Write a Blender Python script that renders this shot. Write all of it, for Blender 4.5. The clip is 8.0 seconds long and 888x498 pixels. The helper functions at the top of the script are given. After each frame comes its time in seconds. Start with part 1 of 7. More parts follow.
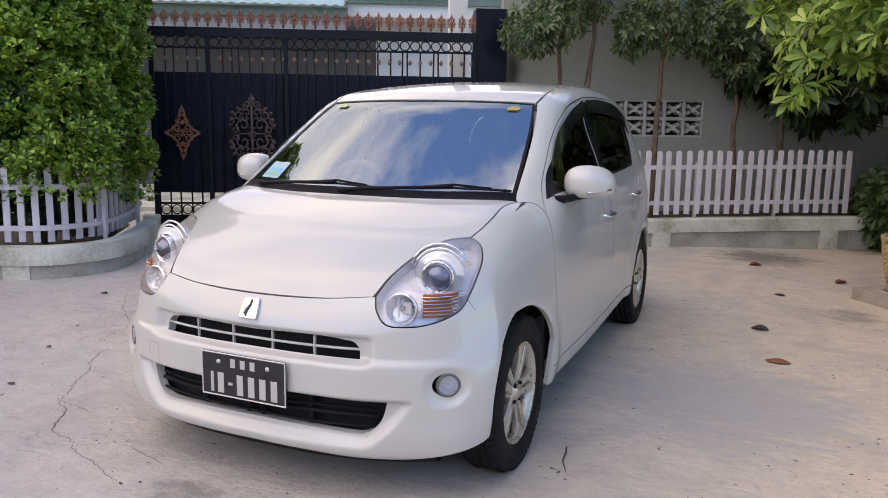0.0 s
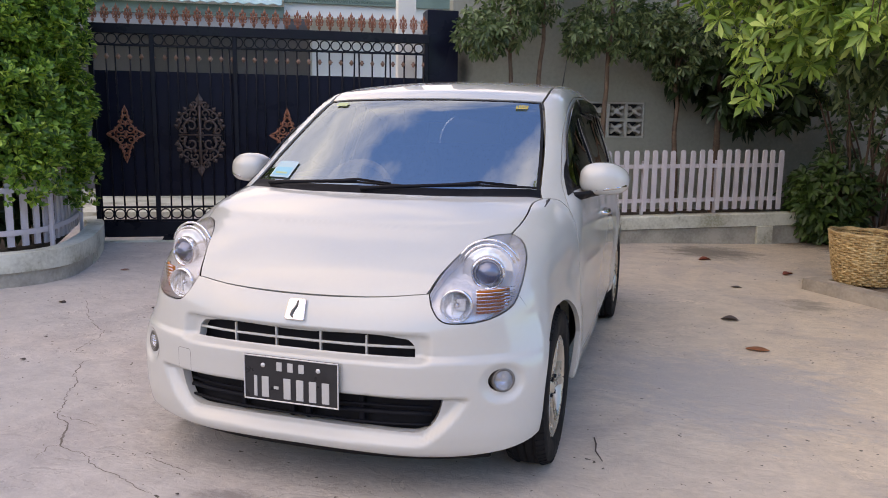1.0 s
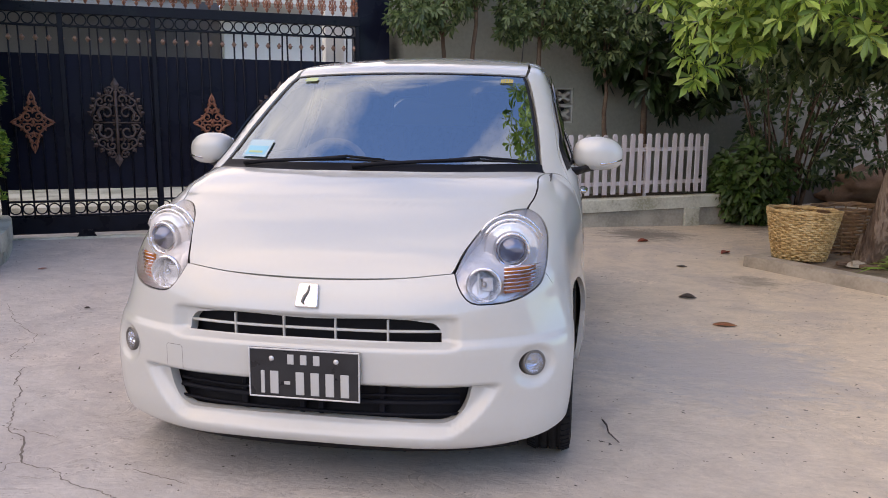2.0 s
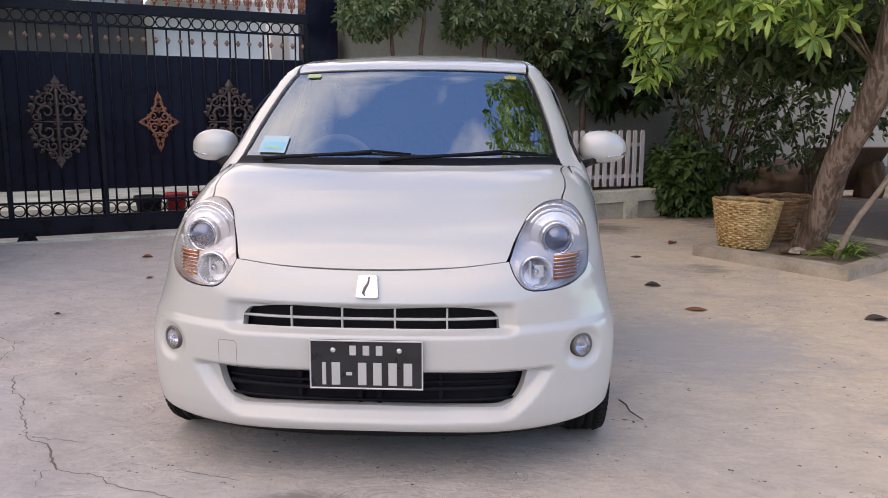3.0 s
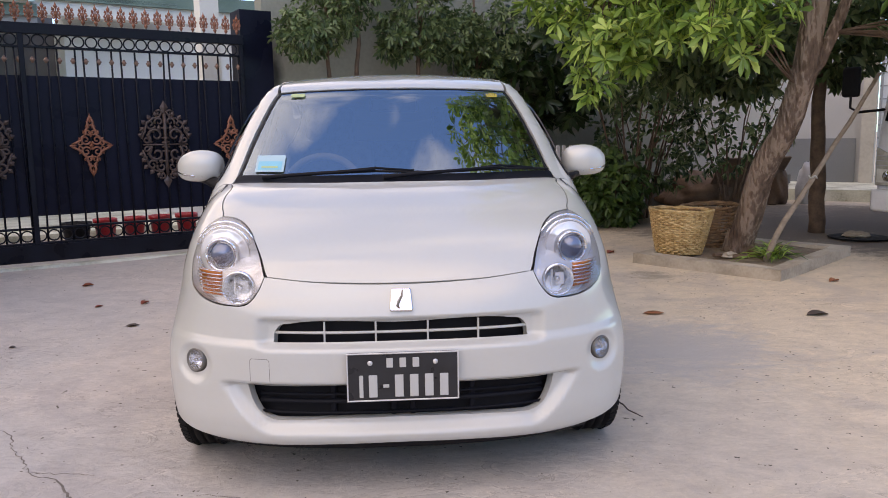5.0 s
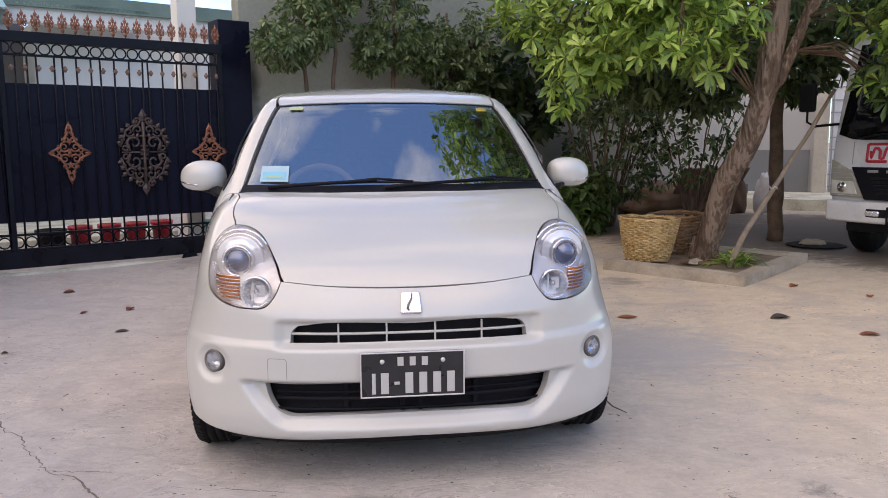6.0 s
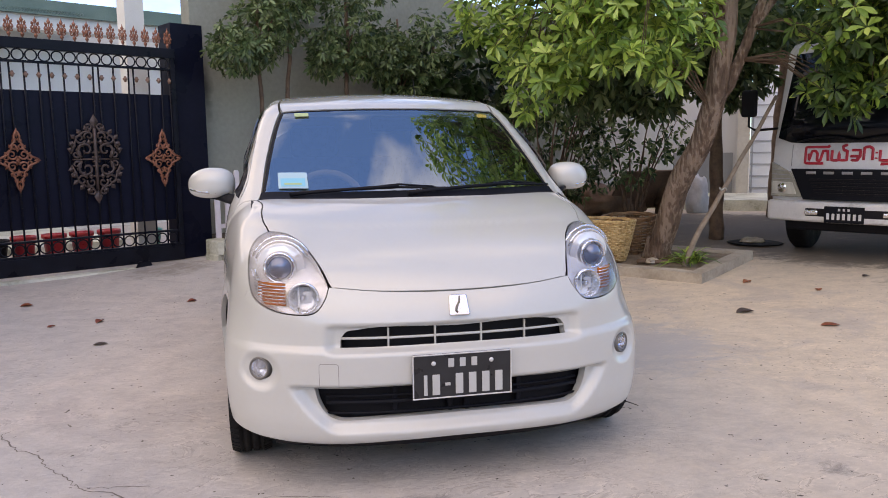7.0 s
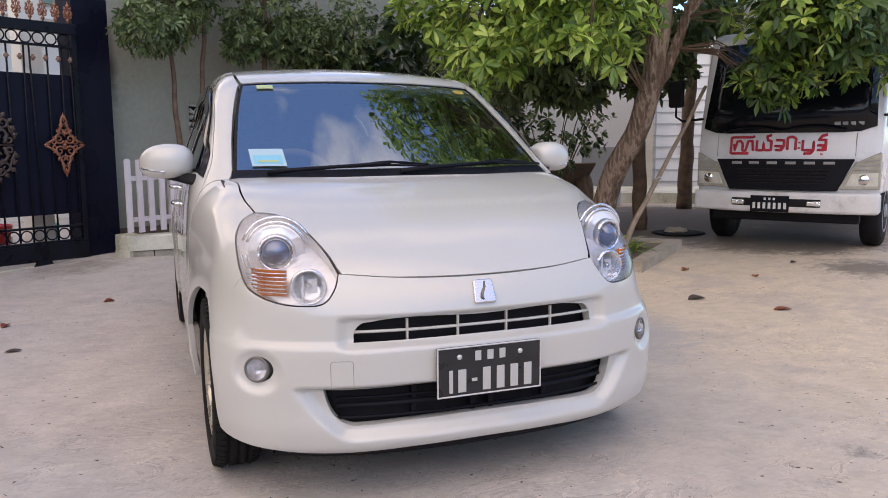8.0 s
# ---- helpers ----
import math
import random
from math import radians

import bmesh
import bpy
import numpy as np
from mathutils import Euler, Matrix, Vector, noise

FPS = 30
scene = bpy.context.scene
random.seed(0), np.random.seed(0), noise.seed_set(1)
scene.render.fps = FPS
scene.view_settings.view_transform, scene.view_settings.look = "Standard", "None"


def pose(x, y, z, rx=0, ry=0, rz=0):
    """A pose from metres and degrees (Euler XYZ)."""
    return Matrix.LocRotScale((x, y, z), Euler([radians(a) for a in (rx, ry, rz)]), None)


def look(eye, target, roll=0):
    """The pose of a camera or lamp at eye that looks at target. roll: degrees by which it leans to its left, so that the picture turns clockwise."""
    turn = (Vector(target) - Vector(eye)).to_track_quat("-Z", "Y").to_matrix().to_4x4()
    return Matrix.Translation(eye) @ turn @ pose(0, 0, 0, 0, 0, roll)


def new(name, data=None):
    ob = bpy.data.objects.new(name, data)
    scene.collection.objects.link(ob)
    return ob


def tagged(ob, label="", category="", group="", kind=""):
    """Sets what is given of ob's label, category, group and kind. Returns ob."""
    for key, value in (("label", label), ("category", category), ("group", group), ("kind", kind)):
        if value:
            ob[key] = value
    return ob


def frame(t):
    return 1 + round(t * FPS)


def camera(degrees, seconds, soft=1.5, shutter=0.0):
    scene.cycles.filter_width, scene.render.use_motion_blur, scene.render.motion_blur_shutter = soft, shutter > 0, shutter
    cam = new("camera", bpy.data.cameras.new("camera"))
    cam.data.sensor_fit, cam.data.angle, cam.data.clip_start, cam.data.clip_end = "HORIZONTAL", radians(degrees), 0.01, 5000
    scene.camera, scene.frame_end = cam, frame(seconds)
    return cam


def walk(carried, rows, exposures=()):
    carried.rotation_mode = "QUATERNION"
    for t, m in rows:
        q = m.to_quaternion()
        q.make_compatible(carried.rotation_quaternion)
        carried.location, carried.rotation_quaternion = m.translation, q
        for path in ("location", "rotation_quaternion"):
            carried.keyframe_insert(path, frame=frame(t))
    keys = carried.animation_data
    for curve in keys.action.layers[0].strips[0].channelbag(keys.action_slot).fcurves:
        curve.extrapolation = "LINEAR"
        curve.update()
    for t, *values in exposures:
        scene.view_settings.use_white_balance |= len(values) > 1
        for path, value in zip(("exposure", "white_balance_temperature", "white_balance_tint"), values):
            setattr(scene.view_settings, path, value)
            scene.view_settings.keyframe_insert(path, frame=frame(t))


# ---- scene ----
from mathutils import geometry
cam = camera(59.2, 8.0, soft=0.95)
PATH = [
    (0, (1.627, -2.18, 1.253), (0.822, -0.379, 0.926), 0.8),
    (0.5, (1.408, -2.311, 1.25), (0.699, -0.468, 0.931), 0.8),
    (1, (1.203, -2.353, 1.228), (0.612, -0.469, 0.911), 0.8),
    (1.5, (1.024, -2.29, 1.172), (0.558, -0.372, 0.851), 0.6),
    (2, (0.79, -2.284, 1.144), (0.449, -0.341, 0.814), 0.4),
    (2.2, (0.673, -2.297, 1.129), (0.38, -0.346, 0.8), 0.3),
    (3.3, (0.249, -2.437, 1.12), (0.197, -0.465, 0.792), -0.0),
    (3.5, (0.164, -2.439, 1.111), (0.145, -0.466, 0.787), -0.2),
    (4, (0.01, -2.458, 1.106), (0.063, -0.483, 0.793), -0.4),
    (4.5, (-0.02, -2.477, 1.114), (0.084, -0.503, 0.813), -0.5),
    (5.8, (-0.121, -2.594, 1.12), (0.083, -0.623, 0.855), -0.7),
    (6, (-0.192, -2.653, 1.14), (0.044, -0.685, 0.874), -0.4),
    (6.5, (-0.377, -2.692, 1.154), (-0.052, -0.736, 0.897), -0.6),
    (7, (-0.63, -2.645, 1.15), (-0.185, -0.713, 0.893), -0.7),
    (7.5, (-0.783, -2.454, 1.099), (-0.201, -0.559, 0.837), -0.6),
    (8, (-0.957, -2.257, 1.062), (-0.24, -0.408, 0.798), -0.4),
]
walk(cam, [(t, look(eye, target, roll)) for t, eye, target, roll in PATH], [(0, -0.17, 12800, 22), (8, -0.20, 12800, 22)])

# ---- sky, sun, exposure ----
world = bpy.data.worlds.new("sky")
scene.world = world
world.use_nodes = True
wn, wl = world.node_tree.nodes, world.node_tree.links
SUN_UP, SUN_TURN = 52.0, 198.0
sky = wn.new("ShaderNodeTexSky")
sky.sky_type, sky.sun_disc = "NISHITA", False
sky.sun_elevation, sky.sun_rotation = radians(SUN_UP), radians(SUN_TURN)
sky.air_density, sky.dust_density, sky.ozone_density = 1.0, 0.4, 3.0
# broken cloud, brighter than the blue between
wc = wn.new("ShaderNodeTexCoord")
wm = wn.new("ShaderNodeMapping")
wm.inputs["Scale"].default_value, wm.inputs["Location"].default_value = (1.0, 1.35, 1.6), (0.35, 0.85, 0.2)
wl.new(wc.outputs["Generated"], wm.inputs["Vector"])
cl = wn.new("ShaderNodeTexNoise")
cl.inputs["Scale"].default_value, cl.inputs["Detail"].default_value, cl.inputs["Roughness"].default_value = 1.9, 8.0, 0.56
cl.inputs["Distortion"].default_value = 0.35
wl.new(wm.outputs["Vector"], cl.inputs["Vector"])
# the cloud bank thickens towards the gate's side
wx = wn.new("ShaderNodeSeparateXYZ")
wl.new(wc.outputs["Generated"], wx.inputs[0])
bank = wn.new("ShaderNodeMath")
bank.operation = "MULTIPLY_ADD"
bank.inputs[1].default_value = -0.17
wl.new(wx.outputs["X"], bank.inputs[0])
wl.new(cl.outputs["Fac"], bank.inputs[2])
cr = wn.new("ShaderNodeValToRGB")
cr.color_ramp.elements[0].position, cr.color_ramp.elements[1].position = 0.46, 0.74
wl.new(bank.outputs[0], cr.inputs["Fac"])
cm = wn.new("ShaderNodeMix")
cm.data_type = "RGBA"
wl.new(cr.outputs["Color"], cm.inputs["Factor"])
haze = wn.new("ShaderNodeMix")
haze.data_type, haze.blend_type = "RGBA", "MULTIPLY"
haze.inputs["Factor"].default_value = 1.0
haze.inputs["B"].default_value = (1.0, 1.86, 2.9, 1)
wl.new(sky.outputs["Color"], haze.inputs["A"])
wl.new(haze.outputs["Result"], cm.inputs["A"])
cm.inputs["B"].default_value = (11.2, 12.4, 15.2, 1)
bg = wn["Background"]
bg.inputs["Strength"].default_value = 0.18
wl.new(cm.outputs["Result"], bg.inputs["Color"])
sun = new("sun", bpy.data.lights.new("sun", "SUN"))
sun.data.energy, sun.data.angle, sun.data.color = 0.95, radians(76), (1.0, 0.85, 0.61)
sun.matrix_world = pose(0, 0, 8, 90 - SUN_UP, 0, -SUN_TURN + 180)


# ---- materials ----
def material(name, color, rough=0.6, metal=0.0, **more):
    m = bpy.data.materials.new(name)
    m.use_nodes = True
    b = m.node_tree.nodes["Principled BSDF"]
    b.inputs["Base Color"].default_value = (*color, 1)
    b.inputs["Roughness"].default_value, b.inputs["Metallic"].default_value = rough, metal
    for key, value in more.items():
        b.inputs[key.replace("_", " ")].default_value = value
    return m


def mottled(name, colors, scale, rough=0.7, bump=0.15, fine=60.0, fine_mix=0.35, rough_spread=0.15, object_space=True, each=0.0, detail=6.0, stretch=(1, 1, 1), bump_distance=0.01, metal=0.0, **more):
    """A surface of several colours in patches of 1 / scale metres, with finer grain, relief and uneven gloss. each: how far separate pieces differ."""
    m = material(name, colors[0], rough, metal, **more)
    t = m.node_tree
    n, l = t.nodes, t.links
    b = n["Principled BSDF"]
    tc = n.new("ShaderNodeTexCoord")
    mp = n.new("ShaderNodeMapping")
    mp.inputs["Scale"].default_value = stretch
    l.new(tc.outputs["Object"], mp.inputs["Vector"])
    big = n.new("ShaderNodeTexNoise")
    big.inputs["Scale"].default_value, big.inputs["Detail"].default_value = scale, detail
    l.new(mp.outputs["Vector"], big.inputs["Vector"])
    small = n.new("ShaderNodeTexNoise")
    small.inputs["Scale"].default_value, small.inputs["Detail"].default_value = fine, 5.0
    l.new(mp.outputs["Vector"], small.inputs["Vector"])
    add = n.new("ShaderNodeMath")
    add.operation = "MULTIPLY_ADD"
    l.new(small.outputs["Fac"], add.inputs[0])
    add.inputs[1].default_value = fine_mix
    l.new(big.outputs["Fac"], add.inputs[2])
    last = add.outputs[0]
    if each:
        oi = n.new("ShaderNodeObjectInfo")
        ad = n.new("ShaderNodeMath")
        ad.operation = "MULTIPLY_ADD"
        l.new(oi.outputs["Random"], ad.inputs[0])
        ad.inputs[1].default_value = each
        l.new(last, ad.inputs[2])
        last = ad.outputs[0]
    ramp = n.new("ShaderNodeValToRGB")
    e = ramp.color_ramp.elements
    while len(e) < len(colors):
        e.new(0.5)
    lo, hi = 0.36 + fine_mix * 0.36, 0.64 + fine_mix * 0.64 + each
    for i, c in enumerate(colors):
        e[i].position, e[i].color = lo + (hi - lo) * i / (len(colors) - 1), (*c, 1)
    l.new(last, ramp.inputs["Fac"])
    l.new(ramp.outputs["Color"], b.inputs["Base Color"])
    rr = n.new("ShaderNodeMapRange")
    rr.inputs["To Min"].default_value, rr.inputs["To Max"].default_value = max(0.03, rough - rough_spread), min(1, rough + rough_spread)
    rr.inputs["From Min"].default_value, rr.inputs["From Max"].default_value = 0.35, 0.65
    l.new(big.outputs["Fac"], rr.inputs["Value"])
    l.new(rr.outputs["Result"], b.inputs["Roughness"])
    if bump:
        bp = n.new("ShaderNodeBump")
        bp.inputs["Strength"].default_value, bp.inputs["Distance"].default_value = bump, bump_distance
        l.new(add.outputs[0], bp.inputs["Height"])
        l.new(bp.outputs["Normal"], b.inputs["Normal"])
    return m


def leafy(name, colors, scale=3.0, rough=0.42):
    """Leaves: each island of its own green, with some light coming through."""
    m = material(name, colors[0], rough)
    t = m.node_tree
    n, l = t.nodes, t.links
    b = n["Principled BSDF"]
    g = n.new("ShaderNodeNewGeometry")
    ramp = n.new("ShaderNodeValToRGB")
    e = ramp.color_ramp.elements
    while len(e) < len(colors):
        e.new(0.5)
    for i, c in enumerate(colors):
        e[i].position, e[i].color = i / (len(colors) - 1), (*c, 1)
    l.new(g.outputs["Random Per Island"], ramp.inputs["Fac"])
    l.new(ramp.outputs["Color"], b.inputs["Base Color"])
    tr = n.new("ShaderNodeBsdfTranslucent")
    mx = n.new("ShaderNodeMixShader")
    mx.inputs[0].default_value = 0.3
    l.new(ramp.outputs["Color"], tr.inputs["Color"])
    l.new(b.outputs[0], mx.inputs[1])
    l.new(tr.outputs[0], mx.inputs[2])
    l.new(mx.outputs[0], n["Material Output"].inputs["Surface"])
    return m


def glassy(name, tint, rough=0.0, see=0.75, ior=1.5, mirror_tint=(1, 1, 1)):
    """A thin pane: mirror by Fresnel over a tinted clear body."""
    m = bpy.data.materials.new(name)
    m.use_nodes = True
    n, l = m.node_tree.nodes, m.node_tree.links
    n.remove(n["Principled BSDF"])
    fr = n.new("ShaderNodeFresnel")
    fr.inputs["IOR"].default_value = ior
    tr = n.new("ShaderNodeBsdfTransparent")
    tr.inputs["Color"].default_value = (*[c * see for c in tint], 1)
    gl = n.new("ShaderNodeBsdfGlossy")
    gl.inputs["Roughness"].default_value = rough
    gl.inputs["Color"].default_value = (*mirror_tint, 1)
    mx = n.new("ShaderNodeMixShader")
    l.new(fr.outputs[0], mx.inputs[0])
    l.new(tr.outputs[0], mx.inputs[1])
    l.new(gl.outputs[0], mx.inputs[2])
    l.new(mx.outputs[0], n["Material Output"].inputs["Surface"])
    return m


PAINT = mottled("pearl_white_paint", [(0.530, 0.530, 0.495), (0.550, 0.550, 0.515)], 1.5, rough=0.42, bump=0.0, rough_spread=0.03, Specular_IOR_Level=0.5, Coat_Weight=1.0, Coat_Roughness=0.02, Coat_IOR=1.65)
BLACK = mottled("black_plastic", [(0.005, 0.005, 0.007), (0.010, 0.010, 0.013)], 30, rough=0.55, bump=0.1, Specular_IOR_Level=0.2)
NAVY = material("dark_cowl_plastic", (0.006, 0.007, 0.011), 0.55, Specular_IOR_Level=0.15)
RUBBER = mottled("tyre_rubber", [(0.006, 0.006, 0.007), (0.014, 0.014, 0.015)], 14, rough=0.75, bump=0.2, Specular_IOR_Level=0.2)
ALLOY = mottled("silver_alloy", [(0.52, 0.47, 0.39), (0.64, 0.58, 0.49)], 18, rough=0.32, metal=0.7, bump=0.05)
CHROME = material("chrome", (0.66, 0.66, 0.66), 0.14, 1.0)
REFLECTOR = mottled("lamp_reflector", [(0.80, 0.80, 0.81), (0.90, 0.90, 0.91)], 26, rough=0.10, bump=0.5, fine=70, bump_distance=0.02, rough_spread=0.05, metal=0.85)
LAMP_BOWL = mottled("lamp_bowl", [(0.76, 0.76, 0.77), (0.92, 0.92, 0.92)], 9, rough=0.14, bump=0.55, fine=26, bump_distance=0.03, rough_spread=0.06, metal=0.28)
# windscreen gloss is tinted to turn the sky reflected in it bluer
GLASS = glassy("windscreen_glass", (0.78, 0.86, 0.90), see=0.85, ior=5.2, mirror_tint=(0.76, 0.91, 1.0))
TINTED = glassy("tinted_side_glass", (0.10, 0.11, 0.13), see=0.35, ior=1.55)
CLEAR = glassy("clear_lamp_cover", (0.97, 0.98, 1.0), see=0.97, ior=1.45)
AMBER = material("amber_bulb_cover", (0.62, 0.17, 0.04), 0.2)
SMOKED = material("black_smoked_acrylic", (0.010, 0.011, 0.014), 0.12)


def yard_concrete():
    """Old cast concrete: warm and cool patches, trowel streaks, dark specks, damp dirt towards the planting, and the
    car's shade painted beside it.
    """
    m = material("yard_concrete", (0.4, 0.38, 0.35), 0.8)
    t = m.node_tree
    n, l = t.nodes, t.links
    b = n["Principled BSDF"]
    tc = n.new("ShaderNodeTexCoord")

    def noise_of(scale, detail=6.0, rough=0.55, stretch=(1, 1, 1), distort=0.0, shift=0.0):
        mp = n.new("ShaderNodeMapping")
        mp.inputs["Scale"].default_value, mp.inputs["Location"].default_value = stretch, (shift, shift * 0.7, 0)
        mp.inputs["Rotation"].default_value = (0, 0, 0.5)
        l.new(tc.outputs["Object"], mp.inputs["Vector"])
        q = n.new("ShaderNodeTexNoise")
        for key, value in (("Scale", scale), ("Detail", detail), ("Roughness", rough), ("Distortion", distort)):
            q.inputs[key].default_value = value
        l.new(mp.outputs["Vector"], q.inputs["Vector"])
        return q.outputs["Fac"]

    def ramp_of(fac, stops):
        q = n.new("ShaderNodeValToRGB")
        e = q.color_ramp.elements
        while len(e) < len(stops):
            e.new(0.5)
        for k, (at, c) in enumerate(stops):
            e[k].position, e[k].color = at, (*c, 1)
        l.new(fac, q.inputs["Fac"])
        return q.outputs["Color"]

    def mixed(a, c, fac, blend="MIX"):
        q = n.new("ShaderNodeMix")
        q.data_type, q.blend_type = "RGBA", blend
        l.new(a, q.inputs["A"])
        if isinstance(c, tuple):
            q.inputs["B"].default_value = (*c, 1)
        else:
            l.new(c, q.inputs["B"])
        if isinstance(fac, float):
            q.inputs["Factor"].default_value = fac
        else:
            l.new(fac, q.inputs["Factor"])
        return q.outputs["Result"]
    base = ramp_of(noise_of(0.42, 5, 0.6, distort=0.6), [(0.36, (0.44, 0.415, 0.395)), (0.50, (0.49, 0.455, 0.425)), (0.64, (0.54, 0.48, 0.435))])
    # the newer pour beside the trees is warmer
    sep = n.new("ShaderNodeSeparateXYZ")
    l.new(tc.outputs["Object"], sep.inputs[0])
    pour = n.new("ShaderNodeMath")
    pour.operation = "MULTIPLY_ADD"
    pour.inputs[1].default_value = 2.6
    l.new(noise_of(0.7, 6, 0.6, distort=0.8, shift=17), pour.inputs[0])
    l.new(sep.outputs["X"], pour.inputs[2])
    edge = n.new("ShaderNodeMapRange")
    edge.inputs["From Min"].default_value, edge.inputs["From Max"].default_value = 0.9, 3.4
    l.new(pour.outputs[0], edge.inputs["Value"])
    base = mixed(base, (0.62, 0.51, 0.39), edge.outputs["Result"])
    streak = ramp_of(noise_of(5.0, 12, 0.74, (1, 1.3, 1), 0.4), [(0.32, (0.84, 0.84, 0.85)), (0.5, (1, 1, 1)), (0.68, (1.13, 1.12, 1.11))])
    col = mixed(base, streak, 1.0, "MULTIPLY")
    patch = ramp_of(noise_of(1.3, 7, 0.65, distort=1.0, shift=7), [(0.52, (0, 0, 0)), (0.62, (1, 1, 1))])
    scaled = n.new("ShaderNodeMath")
    scaled.operation = "MULTIPLY"
    scaled.inputs[1].default_value = 0.35
    l.new(patch, scaled.inputs[0])
    col = mixed(col, (0.34, 0.31, 0.30), scaled.outputs[0])
    col = mixed(col, ramp_of(noise_of(34, 8, 0.75, (1, 1.4, 1), 0.3, 5), [(0.30, (0.90, 0.90, 0.90)), (0.5, (1, 1, 1)), (0.70, (1.08, 1.08, 1.07))]), 1.0, "MULTIPLY")
    # trowel marks and flaking skin: thin curved edges, paler on one side, in some places only
    flake = ramp_of(noise_of(2.6, 6, 0.62, (1, 1.7, 1), 1.3, 23), [(0.455, (1, 1, 1)), (0.485, (1.20, 1.19, 1.18)), (0.497, (0.68, 0.67, 0.66)), (0.51, (1, 1, 1)), (0.60, (1, 1, 1)), (0.618, (1.17, 1.16, 1.155)), (0.63, (0.76, 0.75, 0.74)), (0.66, (1, 1, 1))])
    where = ramp_of(noise_of(0.9, 4, 0.6, shift=31), [(0.42, (0, 0, 0)), (0.60, (1, 1, 1))])
    col = mixed(col, mixed(col, flake, 1.0, "MULTIPLY"), where)
    speck = ramp_of(noise_of(38, 2, 0.4, shift=3), [(0.735, (0, 0, 0)), (0.755, (1, 1, 1))])
    col = mixed(col, (0.09, 0.075, 0.06), speck)

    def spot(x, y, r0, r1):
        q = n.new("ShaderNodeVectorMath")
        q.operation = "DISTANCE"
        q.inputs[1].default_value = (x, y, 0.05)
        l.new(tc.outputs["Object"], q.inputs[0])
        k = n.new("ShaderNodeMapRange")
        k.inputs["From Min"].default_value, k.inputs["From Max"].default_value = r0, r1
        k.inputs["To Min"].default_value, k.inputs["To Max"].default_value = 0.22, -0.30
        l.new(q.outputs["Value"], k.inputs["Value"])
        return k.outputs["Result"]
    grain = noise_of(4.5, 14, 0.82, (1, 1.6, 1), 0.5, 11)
    # the grey spot at (1.45, 1.5) paints the car's shade into the concrete
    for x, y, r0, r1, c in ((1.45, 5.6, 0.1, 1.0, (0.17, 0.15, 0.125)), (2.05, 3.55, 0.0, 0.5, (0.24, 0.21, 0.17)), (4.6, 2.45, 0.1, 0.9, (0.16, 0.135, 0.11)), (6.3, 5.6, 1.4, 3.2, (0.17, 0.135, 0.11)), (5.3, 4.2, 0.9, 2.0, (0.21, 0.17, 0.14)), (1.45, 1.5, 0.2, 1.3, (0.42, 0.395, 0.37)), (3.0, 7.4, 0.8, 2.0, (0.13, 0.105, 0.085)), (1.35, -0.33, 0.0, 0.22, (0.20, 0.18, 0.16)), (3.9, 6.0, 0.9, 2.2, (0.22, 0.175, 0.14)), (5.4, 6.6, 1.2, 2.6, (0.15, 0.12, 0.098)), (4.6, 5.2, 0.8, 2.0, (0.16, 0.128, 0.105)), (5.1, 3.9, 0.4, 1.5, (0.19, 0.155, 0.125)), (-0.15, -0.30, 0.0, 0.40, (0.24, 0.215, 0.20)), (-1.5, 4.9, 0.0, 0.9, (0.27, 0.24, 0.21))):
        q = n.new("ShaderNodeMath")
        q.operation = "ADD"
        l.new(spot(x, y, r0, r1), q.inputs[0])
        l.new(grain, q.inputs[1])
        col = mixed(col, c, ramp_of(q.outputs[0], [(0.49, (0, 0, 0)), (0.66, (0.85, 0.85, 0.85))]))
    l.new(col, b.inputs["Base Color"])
    bp = n.new("ShaderNodeBump")
    bp.inputs["Strength"].default_value, bp.inputs["Distance"].default_value = 0.6, 0.012
    l.new(noise_of(11, 12, 0.70, (1, 1.8, 1), 0.7), bp.inputs["Height"])
    l.new(bp.outputs["Normal"], b.inputs["Normal"])
    return m


CONCRETE = yard_concrete()


def part(name, bm, mat, parent=None, label=""):
    me = bpy.data.meshes.new(name)
    bm.to_mesh(me)
    bm.free()
    for m in mat if isinstance(mat, (list, tuple)) else (mat,):
        me.materials.append(m)
    ob = new(name, me)
    if parent is not None:
        ob.parent = parent
    if label:
        ob["label"] = label
    return ob


def thing(name, label, category, at=None, group="", kind=""):
    ob = new(name)
    ob.empty_display_size = 0.1
    if at is not None:
        ob.matrix_basis = at
    return tagged(ob, label, category, group, kind)


def smooth(bm, angle=None):
    for f in bm.faces:
        f.smooth = True
    return bm


def box(bm, size, m=Matrix.Identity(4), bevel=0.0, segments=1):
    """A box of that size, its middle at m."""
    made = bmesh.ops.create_cube(bm, size=1, matrix=m @ Matrix.Diagonal((*size, 1)))
    if bevel:
        es = list({e for v in made["verts"] for e in v.link_edges})
        bmesh.ops.bevel(bm, geom=es, offset=bevel, segments=segments, affect="EDGES", profile=0.5)
    return bm


